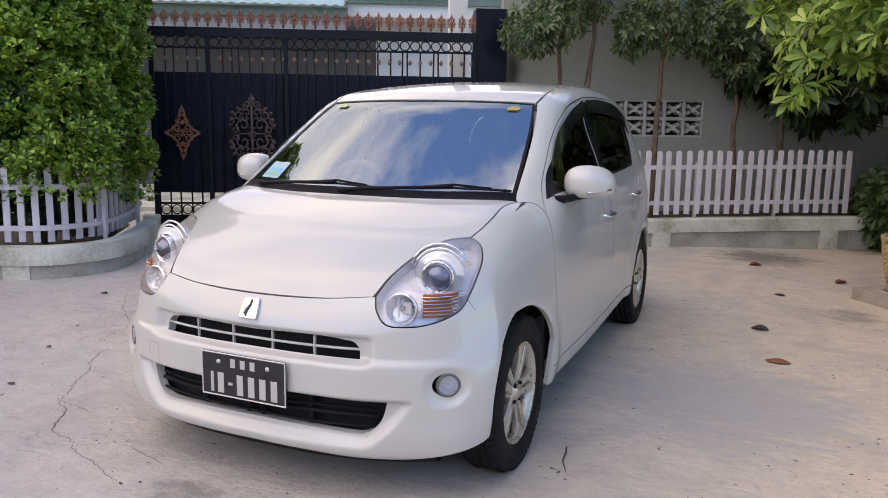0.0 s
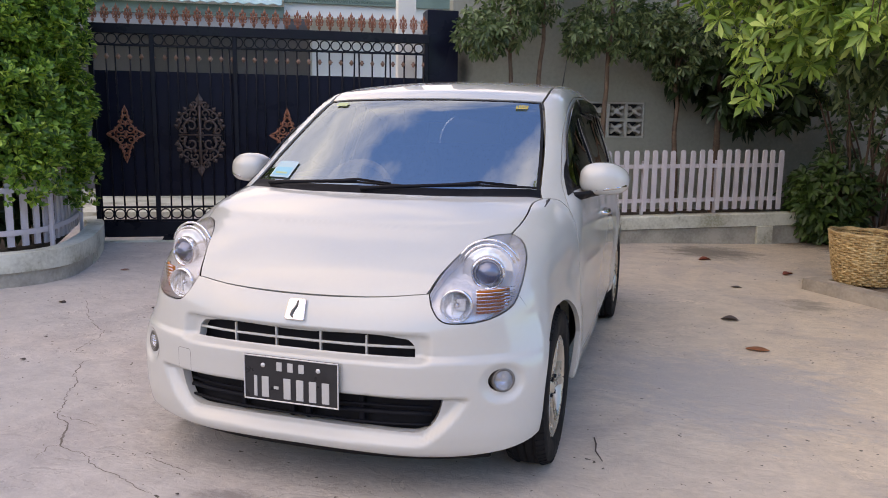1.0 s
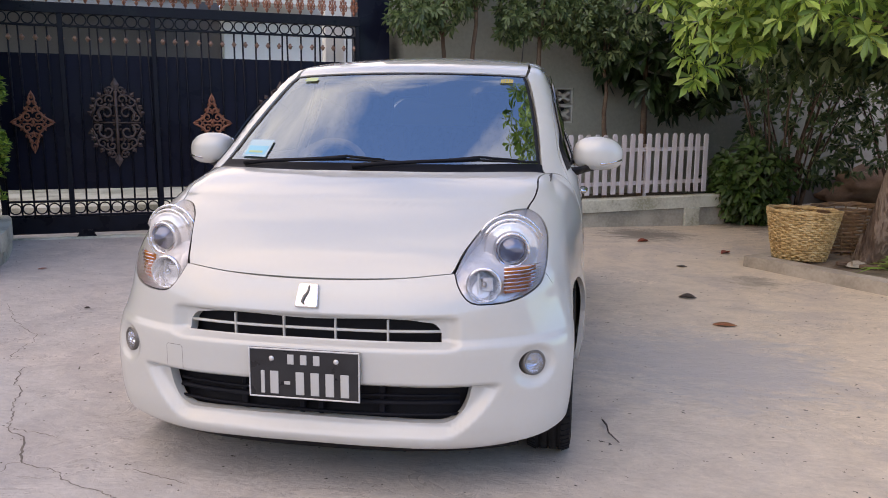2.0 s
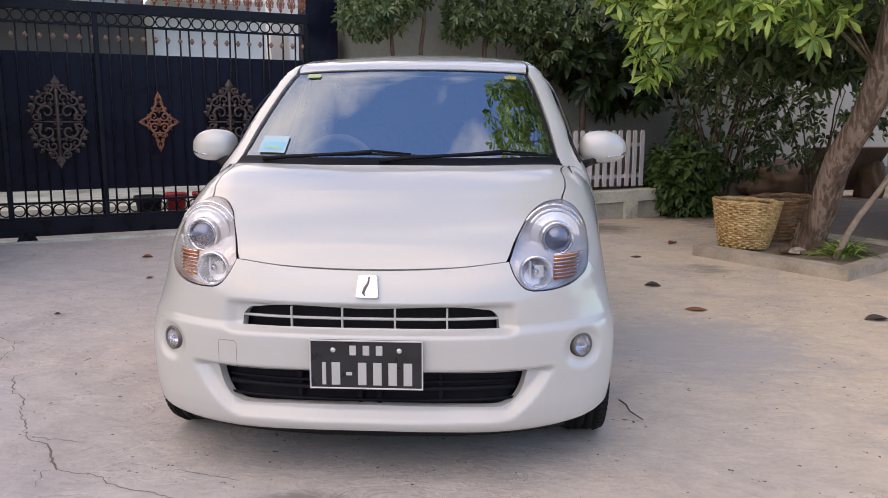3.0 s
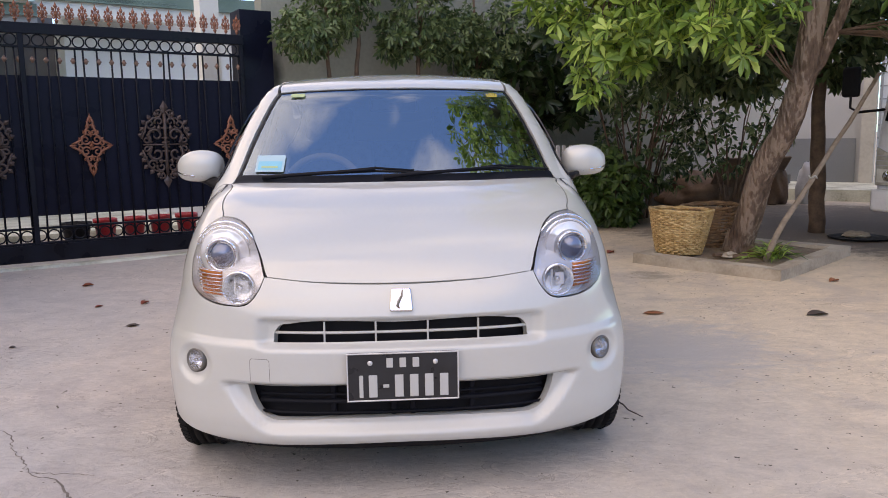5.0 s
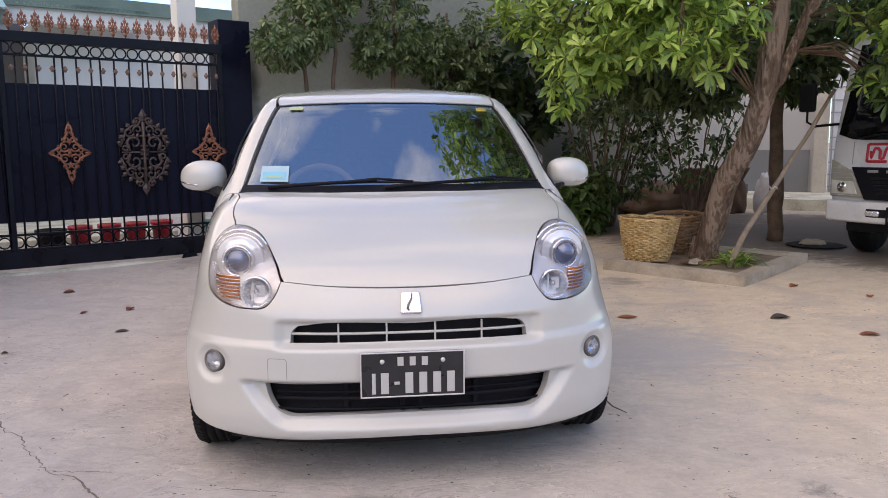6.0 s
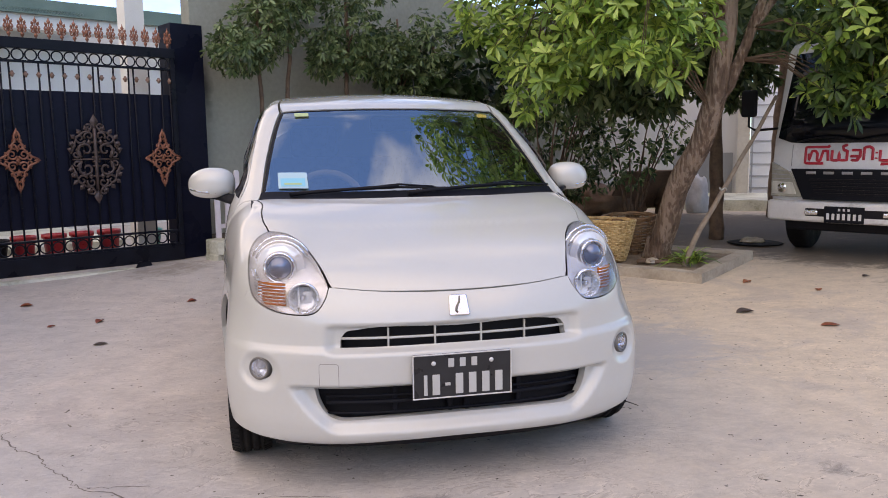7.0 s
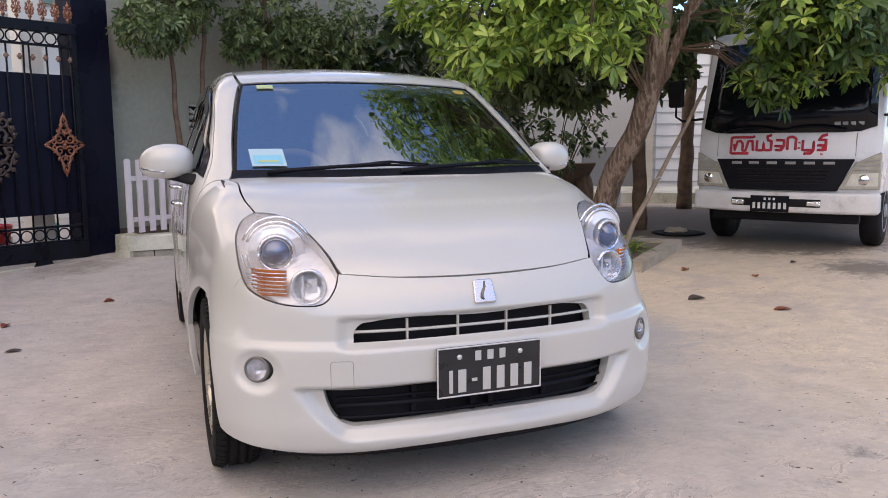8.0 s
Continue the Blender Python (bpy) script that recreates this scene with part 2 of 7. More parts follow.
def tube(bm, points, radii, sides=8, caps=True, flat=1.0):
    """A round bar along points."""
    rings, P = [], [Vector(p) for p in points]
    up = None
    for i, p in enumerate(P):
        d = (P[min(i + 1, len(P) - 1)] - P[max(i - 1, 0)]).normalized()
        if up is None:
            up = d.orthogonal().normalized()
        up = (up - d * up.dot(d)).normalized()
        w = d.cross(up)
        r = radii[i] if isinstance(radii, (list, tuple)) else radii
        rings.append([bm.verts.new(p + (up * math.cos(a) + w * math.sin(a) * flat) * r) for a in (2 * math.pi * k / sides for k in range(sides))])
    for a, b in zip(rings, rings[1:]):
        for k in range(sides):
            bm.faces.new((a[k], a[(k + 1) % sides], b[(k + 1) % sides], b[k])).smooth = True
    if caps:
        bm.faces.new(rings[0][::-1])
        bm.faces.new(rings[-1])
    return bm


def lathe(bm, profile, m=Matrix.Identity(4), sides=32, smoothed=True):
    """Profile pairs (radius, height) turned about z."""
    rings = []
    for r, h in profile:
        rings.append([bm.verts.new(m @ Vector((r * math.cos(a), r * math.sin(a), h))) for a in (2 * math.pi * k / sides for k in range(sides))] if r > 1e-5 else [bm.verts.new(m @ Vector((0, 0, h)))])
    for a, b in zip(rings, rings[1:]):
        for k in range(sides):
            j = (k + 1) % sides
            q = [a[k % len(a)], a[j % len(a)], b[j % len(b)], b[k % len(b)]]
            q = [v for i, v in enumerate(q) if v not in q[:i]]
            if len(q) > 2:
                bm.faces.new(q).smooth = smoothed
    return bm


def prism(bm, outline, depth, m=Matrix.Identity(4)):
    """An outline in x, z drawn out by depth along y, its face at y = 0 (towards -y)."""
    a = [bm.verts.new(m @ Vector((x, 0, z))) for x, z in outline]
    b = [bm.verts.new(m @ Vector((x, depth, z))) for x, z in outline]
    bm.faces.new(a)
    bm.faces.new(b[::-1])
    for i in range(len(a)):
        j = (i + 1) % len(a)
        bm.faces.new((a[j], a[i], b[i], b[j]))
    return bm


# ---- the yard: ground, walls ----
def ledge(x, y):
    """How far the planters' walls stand above the level round the car."""
    s = np.clip((np.hypot(x, y) - 3.6) / 3.8, 0, 1)
    return 0.112 * s * s * (3 - 2 * s) - 0.020


def rise(x, y):
    """The ground's height: level round the car, a little higher towards the truck, a hump where the gate meets the fence, a dip by the fence's end."""
    s = np.clip((np.hypot(x, y) - 3.6) / 3.8, 0, 1)
    dip = 1 - 0.85 * np.exp(-((x - 2.0) ** 2 + (y - 6.8) ** 2) / 2.6)
    return 0.112 * s * s * (3 - 2 * s) * dip - 0.012 + 0.085 * np.exp(-((x + 0.95) ** 2 + (y - 5.05) ** 2) / 0.55)


LINE_TURN = 29.2          # the gate and the boundary wall stand on one line
LINE = pose(-4.30, 3.75, 0, 0, 0, LINE_TURN)   # along x: to the right; -y: towards the yard


def on_line(s, back=0.0, z=0.0):
    p = LINE @ Vector((s, back, 0))
    return Vector((p.x, p.y, float(rise(p.x, p.y)) + z))


def build_ground():
    xs = np.concatenate((np.array([-600, -200, -80, -30, -15]), np.arange(-9, 12.01, 0.25), np.array([16, 30, 80, 200, 600])))
    ys = np.concatenate((np.array([-600, -200, -80, -30, -12]), np.arange(-7, 14.01, 0.25), np.array([18, 30, 80, 200, 600])))
    bm = bmesh.new()
    v = [[bm.verts.new((x, y, float(rise(x, y)))) for x in xs] for y in ys]
    for j in range(len(ys) - 1):
        for i in range(len(xs) - 1):
            bm.faces.new((v[j][i], v[j][i + 1], v[j + 1][i + 1], v[j + 1][i]))
    smooth(bm)
    tagged(part("ground", bm, CONCRETE), "grey cast concrete yard with stains, hairline cracks and painted car shade", "ground", kind="structure")


build_ground()


CRACK = mottled("crack_shadow", [(0.13, 0.11, 0.095), (0.22, 0.19, 0.165)], 30, rough=0.95, bump=0)


def build_cracks():
    """Hairline breaks in the concrete: ragged open seams a few millimetres wide."""
    for k, line in enumerate(([(-2.71, 1.93), (-2.39, 1.58), (-1.98, 1.18), (-1.96, 1.06), (-1.87, 0.91)],
                              [(-1.68, 0.88), (-1.72, 0.80), (-1.66, 0.68), (-1.55, 0.56), (-1.40, 0.31), (-1.29, 0.17), (-1.13, 0.05), (-1.08, -0.03), (-1.05, -0.08), (-0.98, -0.11), (-0.88, -0.13), (-0.78, -0.19), (-0.69, -0.22), (-0.58, -0.26), (-0.45, -0.31)],
                              [(-1.05, -0.08), (-1.08, -0.11), (-1.06, -0.16), (-1.04, -0.22)], [(-0.67, -0.06), (-0.52, -0.10), (-0.39, -0.13)], [(-1.29, 0.17), (-1.13, 0.14), (-1.04, 0.12)])):
        P = spline(line, 0.012)
        bm = bmesh.new()
        prev = None
        for i, p in enumerate(P):
            j = noise.noise_vector(Vector((p[0] * 9, p[1] * 9, k))) * 0.022 + noise.noise_vector(Vector((p[0] * 34, p[1] * 34, k))) * 0.013
            w = (0.0010 + 0.0050 * max(0, noise.noise(Vector((p[0] * 5, p[1] * 5, 3 + k))))) * min(1, i / 6, (len(P) - 1 - i) / 6) + 0.0006
            c = Vector((p[0] + j.x, p[1] + j.y, float(rise(p[0], p[1])) + 0.0012))
            d = P[min(i + 1, len(P) - 1)] - P[max(i - 1, 0)]
            n = Vector((-d[1], d[0], 0)).normalized() * w
            q = (bm.verts.new(c - n), bm.verts.new(c + n))
            if prev:
                bm.faces.new((prev[0], q[0], q[1], prev[1]))
            prev = q
        tagged(part("crack", bm, CRACK), "ragged hairline crack in the yard concrete", "crack", kind="structure")
# ---- the car's body as one smooth implicit form: x across, y to the rear, z up ----
def hermite(*pairs):
    """A smooth curve through the pairs, as a function of an array."""
    xs, ys = np.array(pairs, float).T
    h = np.diff(xs)
    d = np.diff(ys) / h
    m = np.concatenate(([d[0]], np.where(d[1:] * d[:-1] > 0, (d[1:] * h[:-1] + d[:-1] * h[1:]) / (h[1:] + h[:-1]), 0), [d[-1]]))

    def at(x):
        x = np.asarray(x, float)
        i = np.clip(np.searchsorted(xs, x) - 1, 0, len(h) - 1)
        t = (x - xs[i]) / h[i]
        out = t < 0, t > 1
        s = np.clip(t, 0, 1)
        v = ((1 + 2 * s) * ys[i] + s * h[i] * m[i]) * (1 - s) ** 2 + ((3 - 2 * s) * ys[i + 1] + (s - 1) * h[i] * m[i + 1]) * s * s
        return v + np.where(out[0], t * h[i] * m[i], 0) + np.where(out[1], (t - 1) * h[i] * m[i + 1], 0)
    return at


def smax(a, b, k):
    h = np.clip(0.5 + 0.5 * (a - b) / k, 0, 1)
    return b + (a - b) * h + k * h * (1 - h)


def soft_step(x, a, b):
    s = np.clip((x - a) / (b - a), 0, 1)
    return s * s * (3 - 2 * s)


FRONT_RISE = hermite((0.08, 0.13), (0.13, 0.055), (0.17, 0.022), (0.22, 0.008), (0.30, 0.006), (0.38, 0.004), (0.45, 0.004), (0.52, 0.012),
                     (0.58, 0.018), (0.63, 0.028), (0.68, 0.048), (0.74, 0.09), (0.80, 0.16), (0.86, 0.27), (0.95, 0.5))
HOOD = hermite((-0.25, 0.60), (-0.10, 0.715), (0.0, 0.78), (0.1, 0.825), (0.27, 0.884), (0.4, 0.922), (0.57, 0.960), (0.8, 0.99))
ROOF = hermite((0.9, 1.27), (1.16, 1.352), (1.5, 1.42), (1.8, 1.452), (2.2, 1.468), (2.6, 1.452), (3.0, 1.40), (3.35, 1.32))
PLAN = hermite((-0.1, 0.764), (0.0, 0.774), (0.2, 0.793), (0.37, 0.806), (0.8, 0.812), (1.3, 0.810), (1.8, 0.798), (2.3, 0.785), (2.76, 0.778), (3.2, 0.74), (3.5, 0.68))
TUMBLE = hermite((0.12, -0.06), (0.2, -0.035), (0.28, -0.016), (0.4, -0.004), (0.55, 0.0), (0.7, -0.007), (0.85, -0.024), (0.95, -0.048), (1.0, -0.070),
                 (1.1, -0.108), (1.2, -0.148), (1.3, -0.178), (1.4, -0.21), (1.5, -0.26))
TAIL = hermite((0.1, 3.38), (0.4, 3.46), (0.7, 3.47), (1.0, 3.38), (1.4, 3.1))
AXLES = (0.415, 2.76)
SCOOP = hermite((0.15, 0.40), (0.19, 0.435), (0.215, 0.46), (0.294, 0.535), (0.377, 0.590))


def car_form(p):
    """Below 0 inside the car's body, above 0 outside it."""
    x, y, z = np.abs(p[..., 0]), p[..., 1], p[..., 2]
    nose = -0.155 + 0.49 * x ** 2.77 + 0.35 * np.maximum(x - 0.52, 0) ** 1.5 * soft_step(z, 0.36, 0.66) + FRONT_RISE(np.minimum(z, 0.86))
    nose = nose - (0.003 + 0.010 * soft_step(x, 0.2, 0.45)) * (1 - soft_step(z, 0.478, 0.499)) * (1 - soft_step(x, 0.70, 0.85))
    nose = nose + 0.028 * (1 - soft_step(x, 0.408, 0.462)) * soft_step(z, 0.470, 0.491) * (1 - soft_step(z, 0.551, 0.572))
    deep = SCOOP(z) - x
    scoop = soft_step(deep, -0.010, 0.056) * soft_step(z, 0.192, 0.236) * (1 - soft_step(z, 0.350, 0.370))
    nose = nose + 0.034 * scoop
    nose = nose + 0.018 * (1 - soft_step(np.hypot(x - 0.667, z - 0.408), 0.040, 0.072))
    side = PLAN(y) + TUMBLE(z) - 0.042 * soft_step(z, 0.40, 0.62) * (1 - soft_step(y, 0.30, 0.85)) + 0.008 * (1 - soft_step(z, 0.25, 0.45))
    for a in AXLES:
        r = np.hypot(y - a, z - 0.29)
        side = side + 0.012 * np.exp(-((r - 0.33) / 0.07) ** 2) * (z < 0.75)
    hood = HOOD(y) - 0.028 * (x / 0.65) ** 2 - 0.5 * np.maximum(x - 0.62, 0) ** 2
    screen = 0.957 + 0.60 * (y - 0.42 * x * x - 0.52)
    roof = ROOF(y) - 0.03 * (x / 0.55) ** 2
    top = -smax(-np.maximum(hood, screen), -roof, 0.05)
    k = 0.15 - 0.085 * soft_step(z, 0.95, 1.2)
    f = smax(nose - y, x - side, 0.09 + 0.05 * soft_step(z, 0.32, 0.60))
    f = smax(f, (z - top) * 0.88, k)
    f = smax(f, y - TAIL(z), 0.15)
    return smax(f, 0.15 - z, 0.03)


def meet(start, way, reach=2.2, steps=64):
    """The outermost places where rays leave the car's body."""
    t = np.linspace(0, reach, steps)
    inside = np.array([car_form(start + way * s) < 0 for s in t])
    last = len(t) - 1 - np.argmax(inside[::-1], axis=0)
    lo, hi = t[last], t[np.minimum(last + 1, len(t) - 1)]
    for _ in range(22):
        mid = (lo + hi) / 2
        inn = car_form(start + way * mid[:, None]) < 0
        lo, hi = np.where(inn, mid, lo), np.where(inn, hi, mid)
    return start + way * lo[:, None]


def outward(p, e=0.004):
    """The body's normals at p."""
    n = np.stack([car_form(p + np.eye(3)[i] * e) - car_form(p - np.eye(3)[i] * e) for i in range(3)], -1)
    return n / np.linalg.norm(n, axis=-1, keepdims=True)


# ---- laying panels on that form ----
def around(z0=0.6):
    """A map of the body seen from its long axis: (y, turn) to rays."""
    def to(p):
        p = np.asarray(p, float)
        return np.stack([p[..., 1], 0.8 * np.arctan2(p[..., 2] - z0, p[..., 0])], -1)

    def rays(q):
        a = q[:, 1] / 0.8
        return np.stack([0 * a, q[:, 0], 0 * a + z0], -1), np.stack([np.cos(a), 0 * a, np.sin(a)], -1)
    return to, rays


def from_point(c, axis):
    """A map of the body seen from a point inside it."""
    c, w = np.array(c, float), np.array(axis, float)
    w /= np.linalg.norm(w)
    u = np.cross(w, (0, 0, 1.0))
    u /= np.linalg.norm(u)
    v = np.cross(u, w)

    def to(p):
        d = np.asarray(p, float) - c
        d /= np.linalg.norm(d, axis=-1, keepdims=True)
        a = np.arccos(np.clip(d @ w, -1, 1))
        s = np.stack([d @ u, d @ v], -1)
        return s / np.maximum(np.linalg.norm(s, axis=-1, keepdims=True), 1e-9) * a[..., None]

    def rays(q):
        a = np.linalg.norm(q, axis=-1, keepdims=True)
        s = q / np.maximum(a, 1e-9)
        d = np.cos(a) * w + np.sin(a) * (s[:, :1] * u + s[:, 1:] * v)
        return np.repeat(c[None], len(q), 0), d
    return to, rays


AROUND = around()
NOSE = from_point((0, 0.75, 0.48), (0, -1, 0))
TAILMAP = from_point((0, 2.5, 0.7), (0, 1, 0))


def spline(points, step):
    """Points along a smooth line through points, about step apart; the last one left out."""
    P = np.array(points, float)
    if len(P) == 2:
        P = np.array([P[0], (P[0] + P[1]) / 2, P[1]])
    t = np.concatenate(([0], np.cumsum(np.linalg.norm(np.diff(P, axis=0), axis=1))))
    n = max(2, int(round(t[-1] / step)))
    s = np.linspace(0, t[-1], n + 1)[:-1]
    return np.stack([hermite(*zip(t, P[:, k]))(s) for k in range(P.shape[1])], -1)


def inside(q, loop):
    x, y = q[:, 0][:, None], q[:, 1][:, None]
    x0, y0 = loop[:, 0], loop[:, 1]
    x1, y1 = np.roll(x0, -1), np.roll(y0, -1)
    cross = ((y0 > y) != (y1 > y)) & (x < (x1 - x0) * (y - y0) / np.where(y1 == y0, 1e-12, y1 - y0) + x0)
    return cross.sum(1) % 2 == 1


def panel(name, lines, chart, mat, parent, holes=(), step=0.03, lift=0.0, fold=0.018, label="", gap=0.0, ring=0.0):
    """A body panel: its outline (smooth lines end to end, with corners between) laid on the car's form, its edges folded inwards."""
    to, rays = chart
    k = step * 0.7

    def loop(ls):
        return to(np.concatenate([spline(l, k) for l in ls]))
    outer = loop(lines)
    def shrink(lp, by):
        t = np.roll(lp, -1, 0) - np.roll(lp, 1, 0)
        nrm = np.stack([t[:, 1], -t[:, 0]], -1)
        nrm /= np.maximum(np.linalg.norm(nrm, axis=1, keepdims=True), 1e-9)
        area = np.sum(lp[:, 0] * np.roll(lp[:, 1], -1) - np.roll(lp[:, 0], -1) * lp[:, 1])
        return lp - nrm * by * np.sign(area)
    if gap:
        outer = shrink(outer, gap)
    loops = [outer] + [loop(h) for h in holes] + ([shrink(outer, ring)] if ring else [])
    lo, hi = outer.min(0), outer.max(0)
    gx, gy = np.meshgrid(np.arange(lo[0], hi[0], step), np.arange(lo[1], hi[1], step * 0.87))
    gx = gx + (np.arange(gx.shape[0]) % 2)[:, None] * step * 0.5
    grid = np.stack([gx.ravel(), gy.ravel()], -1)
    keep = inside(grid, outer)
    for h in loops[1:]:
        keep &= ~inside(grid, h)
    grid = grid[keep]
    for lp in loops:
        d = np.min(np.linalg.norm(grid[:, None] - lp[None], axis=2), axis=1)
        grid = grid[d > step * 0.45]
    q = np.concatenate(loops + [grid])
    edges, base = [], 0
    for lp in loops:
        edges += [(base + i, base + (i + 1) % len(lp)) for i in range(len(lp))]
        base += len(lp)
    vs, _, fs, orig, _, _ = geometry.delaunay_2d_cdt([Vector(p) for p in q], edges, [], 0, 1e-6)
    q = np.array([tuple(v) for v in vs])
    mid = np.array([q[list(f)].mean(0) for f in fs])
    ok = inside(mid, outer)
    for h in loops[1:]:
        ok &= ~inside(mid, h)
    fs = [f for f, o in zip(fs, ok) if o]
    start, way = rays(q)
    p = meet(start, way)
    n = outward(p)
    p = p + n * lift
    bm = bmesh.new()
    v = [bm.verts.new(c) for c in p]
    for f in fs:
        a, b, c = (p[i] for i in f[:3])
        flip = np.dot(np.cross(b - a, c - a), n[f[0]]) < 0
        face = bm.faces.new([v[i] for i in (f[::-1] if flip else f)])
        face.smooth = True
    where = {w: i for i, w in enumerate(v)}
    if fold:
        for e in [e for e in bm.edges if len(e.link_faces) == 1]:
            a, b = (w for w in e.verts)
            fc = e.link_faces[0]
            la = [l for l in fc.loops if l.vert == a][0]
            if la.link_loop_next.vert != b:
                a, b = b, a
            ia, ib = where[a], where[b]
            q4 = [bm.verts.new(c) for c in (p[ib], p[ia], p[ia] - n[ia] * fold, p[ib] - n[ib] * fold)]
            bm.faces.new(q4)
    normals = [tuple(c) for c in n]
    me = bpy.data.meshes.new(name)
    bm.to_mesh(me)
    bm.free()
    me.materials.append(mat)
    per = []
    for poly in me.polygons:
        for i in poly.vertices:
            per.append(normals[i] if i < len(normals) and poly.use_smooth else tuple(poly.normal))
    me.normals_split_custom_set(per)
    ob = new(name, me)
    ob.parent = parent
    if label:
        ob["label"] = label
    return ob


LAMP_IN = [(0.428, -0.033, 0.689), (0.443, 0.014, 0.731), (0.467, 0.090, 0.777), (0.507, 0.186, 0.821), (0.560, 0.268, 0.845), (0.617, 0.312, 0.850)]
LAMP_OUT = [(0.617, 0.312, 0.850), (0.655, 0.302, 0.832), (0.680, 0.262, 0.797), (0.693, 0.183, 0.738), (0.690, 0.115, 0.676)]
LAMP_LOW = [(0.690, 0.115, 0.676), (0.680, 0.088, 0.650), (0.647, 0.038, 0.624), (0.578, -0.018, 0.604), (0.510, -0.056, 0.602), (0.475, -0.064, 0.612), (0.444, -0.056, 0.650), (0.428, -0.033, 0.689)]
HOOD_SIDE = [(0.617, 0.312, 0.850), (0.626, 0.362, 0.868), (0.637, 0.458, 0.902), (0.642, 0.60, 0.938), (0.66, 0.68, 0.945)]
HOOD_REAR = [(0.66, 0.68, 0.945), (0.35, 0.557, 0.95), (0.0, 0.512, 0.951), (-0.35, 0.557, 0.95), (-0.66, 0.68, 0.945)]
HOOD_FRONT = [(-0.428, -0.033, 0.689), (-0.28, -0.068, 0.675), (-0.14, -0.083, 0.668), (0, -0.087, 0.666), (0.14, -0.083, 0.668), (0.28, -0.068, 0.675), (0.428, -0.033, 0.689)]
ARCH = (0.420, 0.300, 0.296)


def arch_line(centre, a0, a1, n=9, x=0.8):
    return [(x, centre[0] + centre[2] * math.cos(radians(a0 + (a1 - a0) * i / (n - 1))), centre[1] + centre[2] * math.sin(radians(a0 + (a1 - a0) * i / (n - 1)))) for i in range(n)]


def neg(line):
    return [(-x, y, z) for x, y, z in line]


def around_left(z0=0.6):
    def to(p):
        p = np.asarray(p, float)
        return np.stack([p[..., 1], 0.8 * np.arctan2(p[..., 2] - z0, -p[..., 0])], -1)

    def rays(q):
        a = q[:, 1] / 0.8
        return np.stack([0 * a, q[:, 0], 0 * a + z0], -1), np.stack([-np.cos(a), 0 * a, np.sin(a)], -1)
    return to, rays


AROUND_L = around_left()
LINING = mottled("dark_cabin_cloth", [(0.03, 0.03, 0.033), (0.05, 0.05, 0.053)], 20, rough=0.9, bump=0.1)
CLOTH = mottled("grey_seat_cloth", [(0.13, 0.125, 0.12), (0.19, 0.185, 0.175)], 25, rough=0.95, bump=0.2)
PALE_TRIM = material("pale_pillar_trim", (0.42, 0.42, 0.40), 0.8)
LENS = material("projector_lens", (0.16, 0.19, 0.27), 0.04, 0.35, Coat_Weight=1.0)
SILVER = material("silver_plate_edge", (0.66, 0.66, 0.65), 0.38, 0.35)
EMBLEM = material("chromed_emblem", (0.62, 0.62, 0.63), 0.16, 0.95)
PLATE_BLACK = mottled("black_plate_paint", [(0.014, 0.014, 0.016), (0.024, 0.024, 0.026)], 20, rough=0.4, bump=0.05)
PLATE_WHITE = material("white_plate_paint", (0.50, 0.50, 0.48), 0.5)

SCREEN_LOW = [(-0.645, 0.685, 0.953), (-0.32, 0.562, 0.957), (0, 0.523, 0.957), (0.32, 0.562, 0.957), (0.645, 0.685, 0.953)]
SCREEN_SIDE = [(0.645, 0.685, 0.953), (0.627, 0.76, 1.0), (0.603, 0.913, 1.1), (0.572, 1.09, 1.216), (0.528, 1.268, 1.332)]
SCREEN_TOP = [(0.528, 1.268, 1.332), (0.26, 1.203, 1.341), (0, 1.180, 1.342), (-0.26, 1.203, 1.341), (-0.528, 1.268, 1.332)]
DITCH = [(0.535, 1.275, 1.335), (0.520, 1.6, 1.405), (0.510, 2.2, 1.435), (0.495, 2.8, 1.41), (0.45, 3.15, 1.34)]
DOOR_FRONT = [(0.756, 0.755, 0.9), (0.779, 0.748, 0.86), (0.811, 0.732, 0.741), (0.821, 0.739, 0.58), (0.826, 0.704, 0.45), (0.82, 0.686, 0.33), (0.81, 0.684, 0.300)]
TOP_FRONT = [(0.61, 1.82, 1.392), (0.638, 1.4, 1.312), (0.675, 1.1, 1.192), (0.70, 0.95, 1.088), (0.735, 0.82, 0.988), (0.752, 0.768, 0.925), (0.756, 0.755, 0.9)]
TOP_REAR = [(0.715, 2.80, 1.0), (0.655, 2.93, 1.2), (0.63, 2.90, 1.31), (0.60, 2.66, 1.388), (0.60, 2.2, 1.407), (0.61, 1.83, 1.392)]
B_GAP = [(0.61, 1.825, 1.392), (0.68, 1.83, 1.15), (0.75, 1.835, 0.98), (0.79, 1.835, 0.7), (0.79, 1.84, 0.303)]
REAR_EDGE = [(0.715, 2.80, 1.0), (0.755, 2.68, 0.85), (0.78, 2.56, 0.68), (0.785, 2.47, 0.52), (0.785, 2.435, 0.38), (0.78, 2.43, 0.303)]
PANE_FRONT = [[(0.735, 0.875, 0.955), (0.75, 1.3, 0.962), (0.75, 1.765, 0.978)], [(0.75, 1.765, 0.978), (0.69, 1.755, 1.15), (0.625, 1.745, 1.352)],
              [(0.625, 1.745, 1.352), (0.64, 1.417, 1.278), (0.675, 1.106, 1.158), (0.705, 0.955, 1.045), (0.735, 0.875, 0.955)]]
